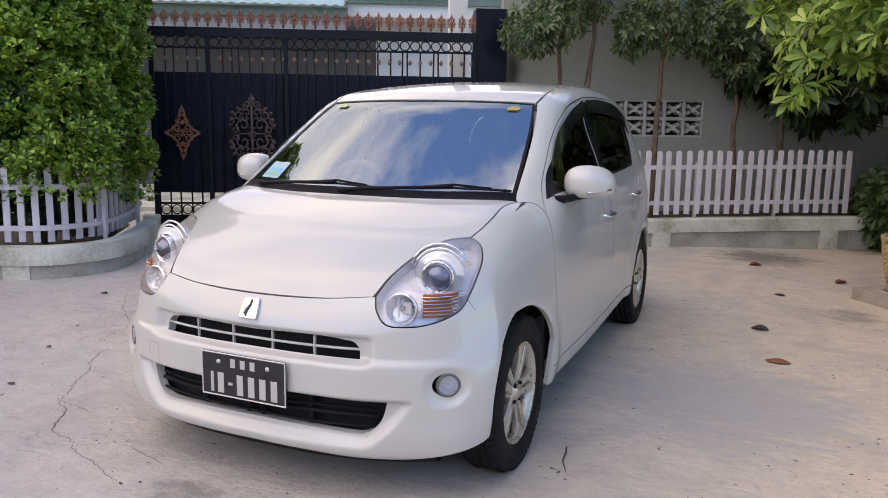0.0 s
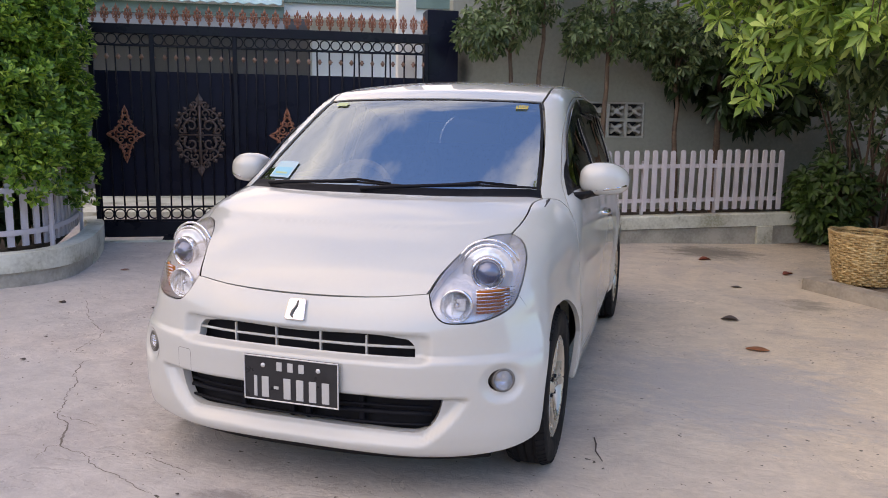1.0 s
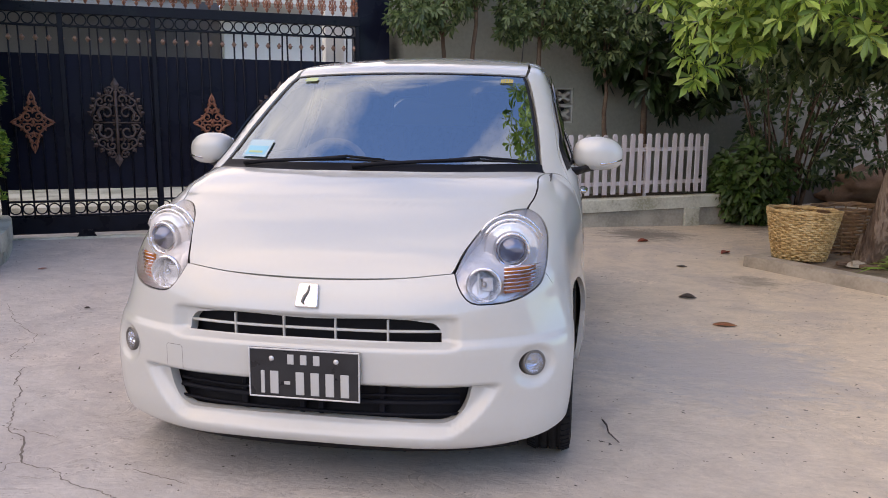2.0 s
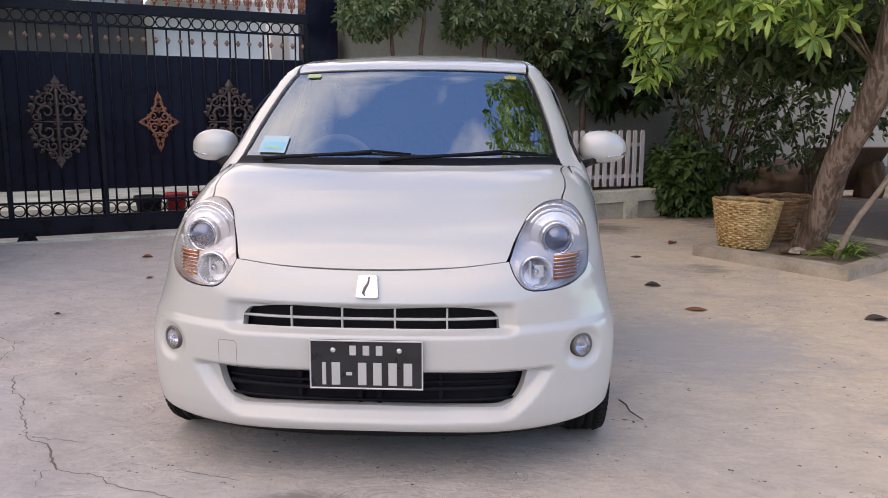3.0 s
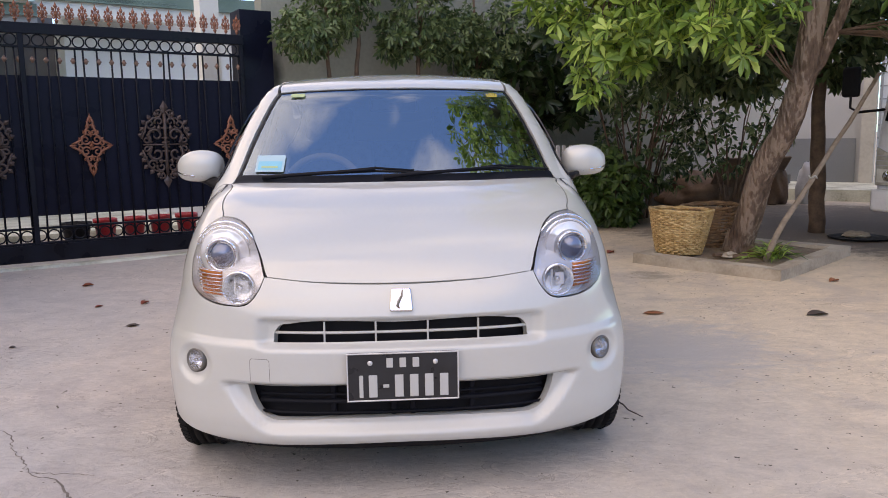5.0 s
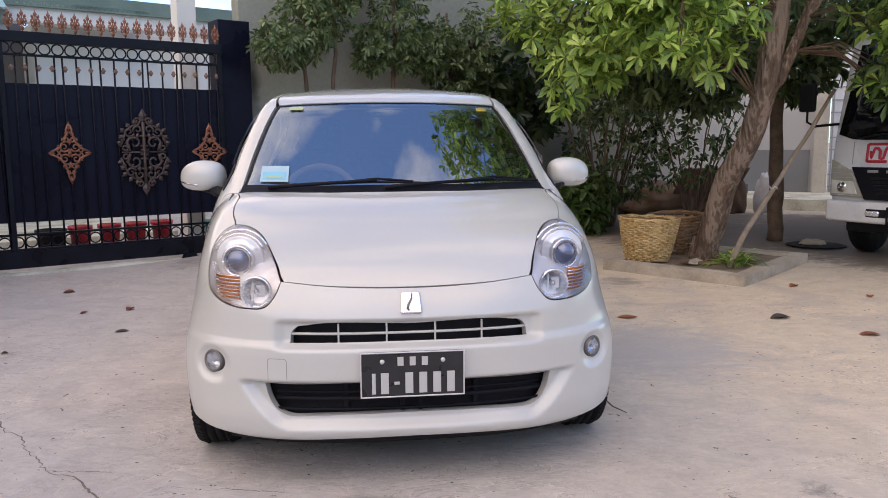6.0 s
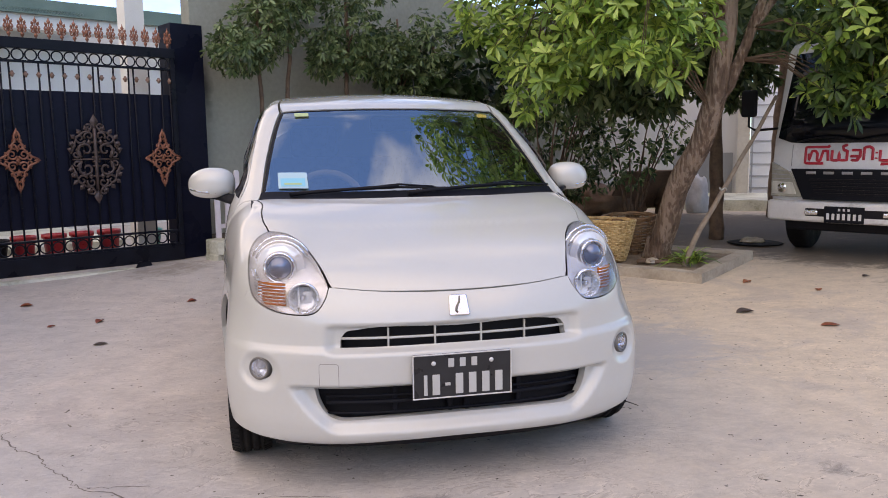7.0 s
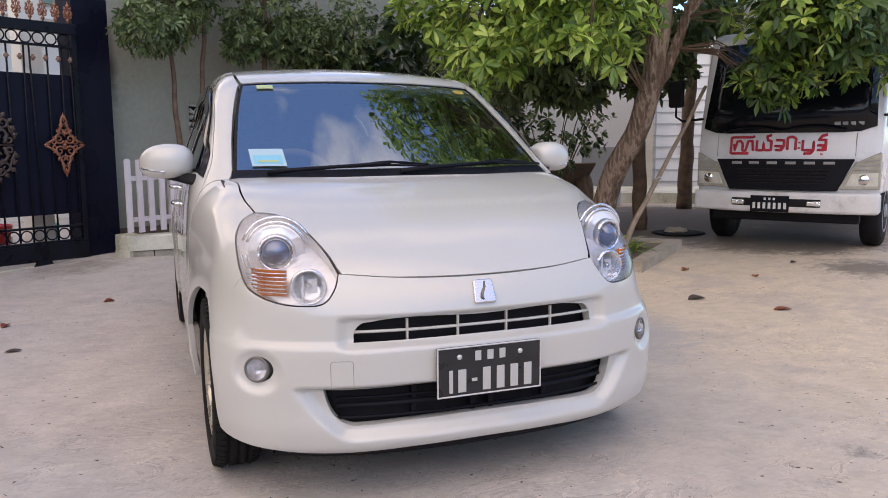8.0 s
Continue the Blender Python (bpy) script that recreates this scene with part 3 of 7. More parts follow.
PANE_REAR = [[(0.75, 1.895, 0.982), (0.74, 2.3, 0.99), (0.72, 2.69, 1.0)], [(0.72, 2.69, 1.0), (0.675, 2.82, 1.14), (0.645, 2.85, 1.24), (0.63, 2.81, 1.315)],
             [(0.63, 2.81, 1.315), (0.612, 2.55, 1.362), (0.61, 2.2, 1.376), (0.62, 1.88, 1.365)], [(0.62, 1.88, 1.365), (0.69, 1.89, 1.15), (0.75, 1.895, 0.982)]]


def on_top(x, y, lift=0.0):
    """A place on the upper side of the body."""
    p = meet(np.array([[x, y, 0.7]], float), np.array([[0, 0, 1.0]]))
    return Vector((p + outward(p) * lift)[0])


def at_nose(x, z, lift=0.0):
    """A place on the front of the body, as a frame whose -y looks out along the normal."""
    p = meet(np.array([[x, 0.6, z]], float), np.array([[0, -1.0, 0]]))
    n = Vector(outward(p)[0])
    c = Vector(p[0]) + n * lift
    right = n.cross(Vector((0, 0, 1))).normalized() * -1
    up = n.cross(right) * -1
    if up.z < 0:
        up, right = -up, -right
    m = Matrix((right, -n, right.cross(-n))).transposed().to_4x4()
    m.translation = c
    return m


def build_wheel(car, x, y, steer=0.0):
    s = 1 if x > 0 else -1
    at = pose(x, y, 0.274, 0, 0, steer) @ pose(0, 0, 0, 0, 90 * s, 0)   # z along the axle, outwards
    R, w = 0.286, 0.076
    bm = bmesh.new()
    lathe(bm, [(0.182, -w * 0.8), (0.20, -w * 0.98), (0.235, -w), (0.265, -w * 0.97), (R - 0.004, -w * 0.80), (R, -w * 0.6), (R, -0.035), (R - 0.007, -0.033), (R - 0.007, -0.027), (R, -0.025), (R, -0.004), (R - 0.007, -0.003),
               (R - 0.007, 0.003), (R, 0.004), (R, 0.025), (R - 0.007, 0.027), (R - 0.007, 0.033), (R, 0.035), (R, w * 0.6), (R - 0.004, w * 0.80), (0.265, w * 0.97), (0.235, w), (0.20, w * 0.98), (0.182, w * 0.8), (0.178, w * 0.7), (0.178, -w * 0.7), (0.182, -w * 0.8)], at, 72)
    tyre = part("wheel", bm, RUBBER, car, "black road tyre on a silver spoked alloy rim")
    bm = bmesh.new()
    for k in range(64):
        for sgn in (1, -1):
            q = at @ pose(0, 0, 0, 0, 0, 360 / 64 * k + 2 * sgn) @ pose(R - 0.006, 0, sgn * 0.056)
            box(bm, (0.010, 0.018, 0.030), q @ pose(0, 0, 0, 0, -22 * sgn, 0))
    part("shoulder_tread", bm, RUBBER, tyre)["kind"] = "stuff"
    bm = bmesh.new()
    lathe(bm, [(0.120, -0.05), (0.170, -0.055), (0.178, -0.06), (0.176, 0.02), (0.172, 0.055), (0.178, w * 0.72), (0.186, w * 0.80), (0.188, w * 0.86), (0.183, w * 0.88), (0.172, w * 0.78), (0.165, 0.045), (0.162, 0.012)], at, 64)
    rim = part("rim", bm, ALLOY, tyre)
    for k in range(5):
        for off in (-0.020, 0.020):
            bm = bmesh.new()
            m = at @ pose(0, 0, 0, 0, 0, 72 * k + 18)
            a = [bm.verts.new(m @ Vector(p)) for p in ((0.028, off * 0.7 - 0.012, 0.050), (0.028, off * 0.7 + 0.012, 0.050), (0.110, off + 0.0145, 0.058), (0.174, off * 1.45 + 0.020, 0.060), (0.174, off * 1.45 - 0.020, 0.060), (0.110, off - 0.0145, 0.058))]
            b = [bm.verts.new(q.co - (m.to_3x3() @ Vector((0, 0, 0.026)))) for q in a]
            bm.faces.new(a)
            bm.faces.new(b[::-1])
            for i in range(6):
                bm.faces.new((a[i], b[i], b[(i + 1) % 6], a[(i + 1) % 6]))
            bmesh.ops.recalc_face_normals(bm, faces=bm.faces[:])
            sp = part("spoke", bm, ALLOY, tyre)
            bv = sp.modifiers.new("b", "BEVEL")
            bv.width, bv.segments = 0.004, 2
    bm = bmesh.new()
    lathe(bm, [(0.0, 0.062), (0.024, 0.060), (0.030, 0.054), (0.052, 0.050), (0.058, 0.03)], at, 32)
    part("hub_cap", bm, ALLOY, tyre)
    for k in range(4):
        bm = bmesh.new()
        m = at @ pose(0, 0, 0, 0, 0, 90 * k + 40)
        lathe(bm, [(0.0, 0.060), (0.008, 0.060), (0.009, 0.045)], m @ pose(0.042, 0, 0), 6)
        part("wheel_nut", bm, BLACK, tyre)
    bm = bmesh.new()
    lathe(bm, [(0.0, -0.01), (0.118, -0.01), (0.118, -0.018), (0.0, -0.018)], at, 40)
    part("brake_disc", bm, GREYSTEEL, tyre)
    # black ring added behind the spokes, standing in for shade in their gaps
    bm = bmesh.new()
    lathe(bm, [(0.118, -0.012), (0.166, 0.006), (0.166, 0.012), (0.118, -0.006)], at, 40)
    part("spoke_gap_shade", bm, BLACK, tyre)
    # the arch's liner
    bm = bmesh.new()
    r0 = 0.312
    for x0, x1 in ((abs(x) - 0.30, abs(x) + 0.035),):
        prev = None
        for i in range(21):
            a = math.pi * (-0.08 + 1.16 * i / 20)
            q = [bm.verts.new((s * xx, y + r0 * math.cos(a), 0.30 + r0 * math.sin(a))) for xx in (x0, x1)]
            if prev:
                bm.faces.new((prev[0], prev[1], q[1], q[0]))
            prev = q
    lin = part("wheel_liner", bm, BLACK, car)
    lin.modifiers.new("s", "SOLIDIFY").thickness = 0.006


GREYSTEEL = mottled("dull_brake_steel", [(0.16, 0.15, 0.14), (0.24, 0.23, 0.22)], 20, rough=0.5, metal=0.8, bump=0.05)


def build_lamp(car, s):
    """A headlight: clear cover, reflector bowl, projector, bulb dish, amber winker."""
    m = (lambda l: l) if s > 0 else neg
    lines = [m(LAMP_IN), m(LAMP_OUT), m(LAMP_LOW)]
    lamp = panel("headlight", lines, NOSE, CLEAR, car, step=0.03, lift=0.001, fold=0.0, gap=0.002, label="clear headlight with projector and amber winker")
    panel("lamp_gasket", lines, NOSE, BLACK, lamp, step=0.02, lift=-0.003, fold=0.012, gap=0.0008, ring=0.0018)
    panel("reflector_bowl", lines, NOSE, LAMP_BOWL, lamp, step=0.03, lift=-0.046, fold=-0.044, gap=0.003)
    # projector
    at = Matrix.Translation((s * 0.582, 0.118, 0.742)) @ pose(0, 0, 0, 90, 0, s * 12)
    bm = bmesh.new()
    lathe(bm, [(0.040, -0.03), (0.054, 0.008), (0.056, 0.016), (0.052, 0.020), (0.047, 0.016), (0.042, 0.006)], at, 40)
    part("projector_ring", bm, REFLECTOR, lamp)
    bm = bmesh.new()
    lathe(bm, [(0.0, 0.034), (0.012, 0.033), (0.024, 0.029), (0.034, 0.021), (0.040, 0.010)], at, 40)
    part("projector_lens", bm, LENS, lamp)
    bm = bmesh.new()
    lathe(bm, [(0.058, -0.004), (0.078, -0.014), (0.084, -0.012), (0.080, -0.03)], at, 40)
    part("projector_shroud", bm, LAMP_BOWL, lamp)
    for k in range(4):
        bm = bmesh.new()
        a0, a1 = (20, 160) if k < 2 else (185, 260)
        r = 0.092 + 0.014 * (k % 2)
        tube(bm, [at @ Vector((r * math.cos(radians(a0 + (a1 - a0) * i / 10)), r * math.sin(radians(a0 + (a1 - a0) * i / 10)), -0.020 - 0.010 * (k % 2))) for i in range(11)], 0.0045, 6)
        part("bowl_step", bm, REFLECTOR, lamp)
    # main-beam dish
    at = Matrix.Translation((s * 0.512, -0.006, 0.652)) @ pose(0, 0, 0, 90, 0, s * 8)
    bm = bmesh.new()
    lathe(bm, [(0.0, -0.035), (0.020, -0.032), (0.040, -0.012), (0.048, 0.012), (0.052, 0.014), (0.054, 0.0)], at, 36)
    part("beam_dish", bm, REFLECTOR, lamp)
    bm = bmesh.new()
    tube(bm, [at @ Vector((0, 0, -0.03)), at @ Vector((0, 0, 0.0)), at @ Vector((0, 0, 0.006))], [0.010, 0.010, 0.004], 12)
    part("bulb", bm, CHROME, lamp)
    bm = bmesh.new()
    box(bm, (0.030, 0.040, 0.004), at @ pose(0.012, 0, -0.012), 0.0015)
    box(bm, (0.006, 0.066, 0.008), at @ pose(-0.016, 0, -0.010), 0.0015)
    part("bulb_shield", bm, LAMP_BOWL, lamp)
    # winker: an amber block behind thin clear ribs
    for k in range(7):
        bm = bmesh.new()
        z = 0.628 + 0.0115 * k
        tube(bm, [(s * 0.572, 0.022, z), (s * 0.606, 0.046, z), (s * 0.636, 0.078, z), (s * 0.655, 0.108, z)], 0.0066, 6)
        part("winker_rib", bm, AMBER, lamp)
        bm = bmesh.new()
        z += 0.0058
        tube(bm, [(s * 0.570, 0.012, z), (s * 0.608, 0.036, z), (s * 0.642, 0.070, z), (s * 0.672, 0.125, z)], 0.0017, 6)
        part("clear_rib", bm, REFLECTOR, lamp)
    for k in range(5):
        bm = bmesh.new()
        z = 0.637 + 0.011 * k
        tube(bm, [(s * 0.645, 0.085, z), (s * 0.660, 0.112, z), (s * 0.670, 0.140, z)], 0.004, 6)
        part("side_rib", bm, REFLECTOR, lamp)


def build_mirror(car, s):
    """A door mirror: a rounded shell on a black foot, with a winker strip."""
    bm = bmesh.new()
    bmesh.ops.create_uvsphere(bm, u_segments=40, v_segments=24, radius=1)
    for v in bm.verts:
        x, y, z = v.co
        e = 0.72
        x, y, z = (math.copysign(abs(c) ** e, c) for c in (x, y, z))
        z *= 0.070 * (1 - 0.18 * max(x, 0) ** 2) if z > 0 else 0.058 * (1 - 0.10 * max(x, 0))
        y = y * (0.085 if y < 0 else 0.060) * (1 - 0.22 * max(x, 0) ** 2)
        v.co = (s * (0.853 + x * 0.103), 1.022 + y + 0.03 * max(x, 0), 1.000 + z * 1.07 - 0.006 * max(x, 0))
    if s < 0:
        bmesh.ops.reverse_faces(bm, faces=bm.faces[:])
    smooth(bm)
    shell = part("door_mirror", bm, PAINT, car, "white rounded door mirror on a black foot")
    bm = bmesh.new()
    pts = [(0.735, 0.885, 0.935), (0.775, 0.93, 0.938), (0.81, 0.985, 0.945), (0.86, 1.03, 0.952)]
    tube(bm, [(s * x, y, z) for x, y, z in pts], [0.030, 0.027, 0.024, 0.020], 12, flat=0.5)
    smooth(bm)
    part("mirror_foot", bm, BLACK, shell)
    bm = bmesh.new()
    tube(bm, [(s * x, y, z) for x, y, z in ((0.83, 0.950, 0.963), (0.87, 0.953, 0.967), (0.91, 0.975, 0.972), (0.947, 1.008, 0.980))], [0.004, 0.0075, 0.0075, 0.004], 8)
    part("winker_strip", bm, CHROME, shell)
    bm = bmesh.new()
    box(bm, (0.15, 0.004, 0.10), pose(s * 0.855, 1.086, 1.002), 0.02, 3)
    part("mirror_glass", bm, CHROME, shell)


def build_car():
    car = thing("car", "small pearl-white five-door hatchback parked on the concrete yard", "car")
    panel("hood", [HOOD_FRONT, LAMP_IN, HOOD_SIDE, HOOD_REAR, neg(HOOD_SIDE[::-1]), neg(LAMP_IN[::-1])], AROUND, PAINT, car, gap=0.0022, step=0.035)
    # front bumper with its openings
    edge = [(0.690, 0.115, 0.676), (0.725, 0.136, 0.625), (0.762, 0.168, 0.565), (0.79, 0.2035, 0.5019)]
    down = arch_line(ARCH, 137, 178, 7, 0.79) + [(0.785, 0.126, 0.26), (0.775, 0.130, 0.21)]
    down[0] = edge[-1]
    low = [(0.775, 0.130, 0.21), (0.66, 0.02, 0.180), (0.56, -0.03, 0.166), (0.460, -0.083, 0.157), (0.30, -0.11, 0.163), (0, -0.135, 0.167), (-0.30, -0.11, 0.163), (-0.460, -0.083, 0.157), (-0.56, -0.03, 0.166), (-0.66, 0.02, 0.180), (-0.775, 0.130, 0.21)]
    grille = [[(-0.403, -0.09, 0.491), (-0.402, -0.09, 0.522), (-0.385, -0.09, 0.542), (-0.34, -0.09, 0.550), (0, -0.12, 0.552), (0.34, -0.09, 0.550), (0.385, -0.09, 0.542), (0.402, -0.09, 0.522), (0.403, -0.09, 0.491)],
              [(0.403, -0.09, 0.491), (0, -0.13, 0.493), (-0.403, -0.09, 0.491)]]
    intake = [[(-0.505, -0.09, 0.349), (0, -0.145, 0.354), (0.505, -0.09, 0.349)],
              [(0.505, -0.09, 0.349), (0.492, -0.09, 0.302), (0.466, -0.1, 0.258), (0.405, -0.11, 0.234), (0.28, -0.13, 0.236), (0, -0.14, 0.241), (-0.28, -0.13, 0.236), (-0.405, -0.11, 0.234), (-0.466, -0.1, 0.258), (-0.492, -0.09, 0.302), (-0.505, -0.09, 0.349)]]
    fogs = []
    for s in (1, -1):
        fogs.append([[(s * (0.667 + 0.037 * math.cos(radians(a))), 0.008 + 0.030 * math.cos(radians(a)), 0.414 + 0.038 * math.sin(radians(a))) for a in range(0, 361, 30)]])
    bumper = panel("front_bumper", [HOOD_FRONT[::-1], neg(LAMP_LOW[::-1]), neg(edge), neg(down), low[::-1], down[::-1], edge[::-1], LAMP_LOW], NOSE, PAINT, car,
                   holes=[grille, intake] + fogs, step=0.0105, fold=0.03, gap=0.0018)
    panel("tow_cover", [[(-0.462, -0.08, 0.352), (-0.400, -0.1, 0.352)], [(-0.400, -0.1, 0.352), (-0.400, -0.1, 0.440), (-0.408, -0.1, 0.447)], [(-0.408, -0.1, 0.447), (-0.455, -0.08, 0.447)], [(-0.455, -0.08, 0.447), (-0.462, -0.08, 0.440), (-0.462, -0.08, 0.352)]],
          NOSE, GREYSTEEL, bumper, step=0.012, lift=0.0003, fold=0.0, ring=0.0016)
    # behind the openings
    bm = bmesh.new()
    prev = None
    for i in range(25):
        x = -0.50 + i / 24.0
        y = -0.155 + 0.49 * abs(x) ** 2.77 + 0.080
        q = [bm.verts.new((x, y, z)) for z in (0.20, 0.57)]
        if prev:
            bm.faces.new((prev[0], q[0], q[1], prev[1]))
        prev = q
    part("radiator_backing", bm, BLACK, bumper).modifiers.new("s", "SOLIDIFY").thickness = 0.01

    def crossbar(name, x0, x1, z, r, inset, mat, zdrop=0.0, flat=1.0, sides=8):
        bm = bmesh.new()
        pts = []
        for i in range(17):
            x = x0 + (x1 - x0) * i / 16
            pts.append((x, -0.155 + 0.49 * abs(x) ** 2.77 + inset, z + zdrop * x * x))
        tube(bm, pts, r, sides, flat=flat)
        return part(name, bm, mat, bumper)
    crossbar("grille_bar", -0.400, 0.400, 0.5195, 0.0048, 0.046, PAINT)
    for x in (-0.24, -0.081, 0.081, 0.24):
        bm = bmesh.new()
        y = -0.155 + 0.49 * abs(x) ** 2.77 + 0.046
        box(bm, (0.006, 0.012, 0.066), pose(x, y, 0.521), 0.0015)
        part("grille_divider", bm, PAINT, bumper)
    for z in (0.262, 0.300, 0.322):
        crossbar("intake_slat", -0.45, 0.45, z, 0.009 if z == 0.300 else 0.005, 0.045, NAVY, flat=0.7)
    for x in (-0.22, -0.03, 0.03, 0.22):
        bm = bmesh.new()
        box(bm, (0.018, 0.02, 0.10), pose(x, -0.155 + 0.49 * abs(x) ** 2.77 + 0.058, 0.30), 0.003)
        part("intake_post", bm, NAVY, bumper)
    bm = bmesh.new()
    prev = None
    for i in range(21):
        x = -0.62 + 1.24 * i / 20
        y = -0.155 + 0.49 * abs(x) ** 2.77
        q = [bm.verts.new(p) for p in ((x, y + 0.050, 0.172), (x, y + 0.058, 0.138), (x, y + 0.085, 0.128), (x, y + 0.20, 0.17))]
        if prev:
            for k in range(3):
                bm.faces.new((prev[k], prev[k + 1], q[k + 1], q[k])).smooth = True
        prev = q
    part("under_spoiler", bm, BLACK, bumper).modifiers.new("s", "SOLIDIFY").thickness = 0.006
    for s in (1, -1):
        m = at_nose(s * 0.667, 0.414)
        fog = None
        for nm, prof, mat in (("fog_lamp", [(0.039, -0.03), (0.039, 0.002), (0.034, 0.004), (0.031, 0.0)], GREYSTEEL), ("fog_reflector", [(0.0, -0.022), (0.014, -0.02), (0.027, -0.008), (0.031, 0.0)], REFLECTOR), ("fog_glass", [(0.031, 0.001), (0.02, 0.004), (0.0, 0.005)], CLEAR), ("fog_bulb", [(0.0, 0.0), (0.006, -0.002), (0.006, -0.02)], CHROME)):
            bm = bmesh.new()
            lathe(bm, prof, m @ pose(0, 0, 0, 90), 32)
            ob = part(nm, bm, mat, fog or bumper, "round clear fog lamp" if fog is None else "")
            fog = fog or ob
    # emblem: a plain chrome shield with a curved ridge
    m = at_nose(0, 0.619, 0.004)
    bm = bmesh.new()
    prism(bm, [(-0.031, -0.033), (-0.026, -0.0375), (0.026, -0.0375), (0.031, -0.033), (0.036, 0.030), (0.032, 0.0365), (-0.032, 0.0365), (-0.036, 0.030)], 0.012, m @ pose(0, -0.006, 0))
    bmesh.ops.recalc_face_normals(bm, faces=bm.faces[:])
    emb = part("emblem", bm, EMBLEM, bumper, "plain chrome shield emblem")
    bv = emb.modifiers.new("b", "BEVEL")
    bv.width, bv.segments = 0.003, 2
    bm = bmesh.new()
    tube(bm, [m @ Vector(p) for p in ((-0.004, -0.008, -0.030), (-0.002, -0.009, -0.012), (0.008, -0.010, 0.006), (0.012, -0.009, 0.020), (0.006, -0.008, 0.027))], [0.002, 0.003, 0.004, 0.004, 0.002], 8)
    part("emblem_ridge", bm, GREYSTEEL, emb)
    # number plate with bars in place of its characters
    bm = bmesh.new()
    box(bm, (0.344, 0.006, 0.153), pose(0, -0.166, 0.3925), 0.002)
    plate = part("number_plate", bm, PLATE_BLACK, car, "black number plate with pale bars")
    for sx, sz, x, z in ((0.344, 0.0045, 0, 0.4665), (0.344, 0.0045, 0, 0.3185), (0.0045, 0.144, -0.1697, 0.3925), (0.0045, 0.144, 0.1697, 0.3925)):
        bm = bmesh.new()
        box(bm, (sx, 0.004, sz), pose(x, -0.1695, z), 0.0012)
        part("plate_edge", bm, SILVER, plate)
    for k, (x, w) in enumerate(((-0.128, 0.012), (-0.092, 0.026), (-0.052, 0.018), (-0.012, 0.026), (0.034, 0.026), (0.080, 0.026), (0.126, 0.026))):
        h = 0.070 if k != 2 else 0.010
        bm = bmesh.new()
        box(bm, (w, 0.003, h), pose(x, -0.170, 0.364), 0.001)
        part("plate_bar", bm, PLATE_WHITE, plate)
    for x in (-0.04, 0.0, 0.04):
        bm = bmesh.new()
        box(bm, (0.020, 0.003, 0.030), pose(x, -0.170, 0.437), 0.001)
        part("plate_bar", bm, PLATE_WHITE, plate)
    for x in (-0.10, 0.10):
        bm = bmesh.new()
        lathe(bm, [(0, 0.004), (0.007, 0.003), (0.008, 0)], pose(x, -0.169, 0.437, 90), 16)
        part("plate_screw", bm, SILVER, plate)
    bm = bmesh.new()
    box(bm, (0.25, 0.03, 0.10), pose(0, -0.15, 0.392), 0.004)
    part("plate_bracket", bm, BLACK, plate)
    # windscreen
    screen = [SCREEN_LOW, SCREEN_SIDE, SCREEN_TOP, neg(SCREEN_SIDE[::-1])]
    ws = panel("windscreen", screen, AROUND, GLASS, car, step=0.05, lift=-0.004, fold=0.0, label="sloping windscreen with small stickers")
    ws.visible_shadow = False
    panel("windscreen_seal", screen, AROUND, BLACK, ws, step=0.03, lift=-0.0025, fold=0.006, ring=0.009)
    cowl = [HOOD_REAR[::-1], [(0.66, 0.68, 0.945), (0.655, 0.69, 0.955), (0.645, 0.725, 0.975)], [(0.645, 0.725, 0.975), (0.32, 0.595, 0.977), (0, 0.556, 0.977), (-0.32, 0.595, 0.977), (-0.645, 0.725, 0.975)], [(-0.645, 0.725, 0.975), (-0.655, 0.69, 0.955), (-0.66, 0.68, 0.945)]]
    panel("cowl", cowl, AROUND, NAVY, car, step=0.03, lift=-0.001, fold=0.02, gap=0.001)
    for x0, x1, pivot in ((-0.30, 0.14, -0.52), (0.20, 0.62, -0.05)):
        blade = [on_top(x, 0.42 * x * x + 0.546 + 0.012 * (1 - abs(2 * (x - x0) / (x1 - x0) - 1)), 0.012) for x in np.linspace(x0, x1, 13)]
        a = [on_top(x, 0.42 * x * x + u, v) for x, u, v in ((pivot, 0.524, 0.010), (pivot + 0.10, 0.532, 0.015), ((x0 + x1) / 2 - 0.06, 0.550, 0.022), ((x0 + x1) / 2, 0.558, 0.018))]
        bm = bmesh.new()
        tube(bm, a, [0.010, 0.0075, 0.006, 0.005], 8)
        arm = part("wiper", bm, NAVY, car)
        bm = bmesh.new()
        tube(bm, blade, 0.005, 6)
        part("wiper_blade", bm, BLACK, arm)
        bm = bmesh.new()
        n = len(blade)
        tube(bm, [blade[2] + Vector((0, 0, 0.004)), blade[n // 2] + Vector((0, 0.003, 0.012)), blade[n - 3] + Vector((0, 0, 0.004))], 0.005, 6)
        part("wiper_yoke", bm, NAVY, arm)
    # stickers on the glass
    PALE = material("pale_blue_sticker", (0.34, 0.54, 0.61), 0.4)
    CYAN = material("cyan_sticker", (0.14, 0.52, 0.66), 0.4)
    CREAM = material("pale_sticker", (0.42, 0.52, 0.26), 0.4)
    GOLD = material("gold_sticker", (0.55, 0.40, 0.08), 0.35)

    def sticker(name, x0, x1, u0, u1, mat, lift=0.002):
        q = lambda x, u: (x, 0.42 * x * x + 0.52 + u, 0.957 + 0.6 * u)
        return panel(name, [[q(x0, u0), q(x1, u0)], [q(x1, u0), q(x1, u1)], [q(x1, u1), q(x0, u1)], [q(x0, u1), q(x0, u0)]], AROUND, mat, ws, step=0.03, lift=lift, fold=0.0)
    sticker("sticker", -0.565, -0.445, 0.05, 0.155, PALE)
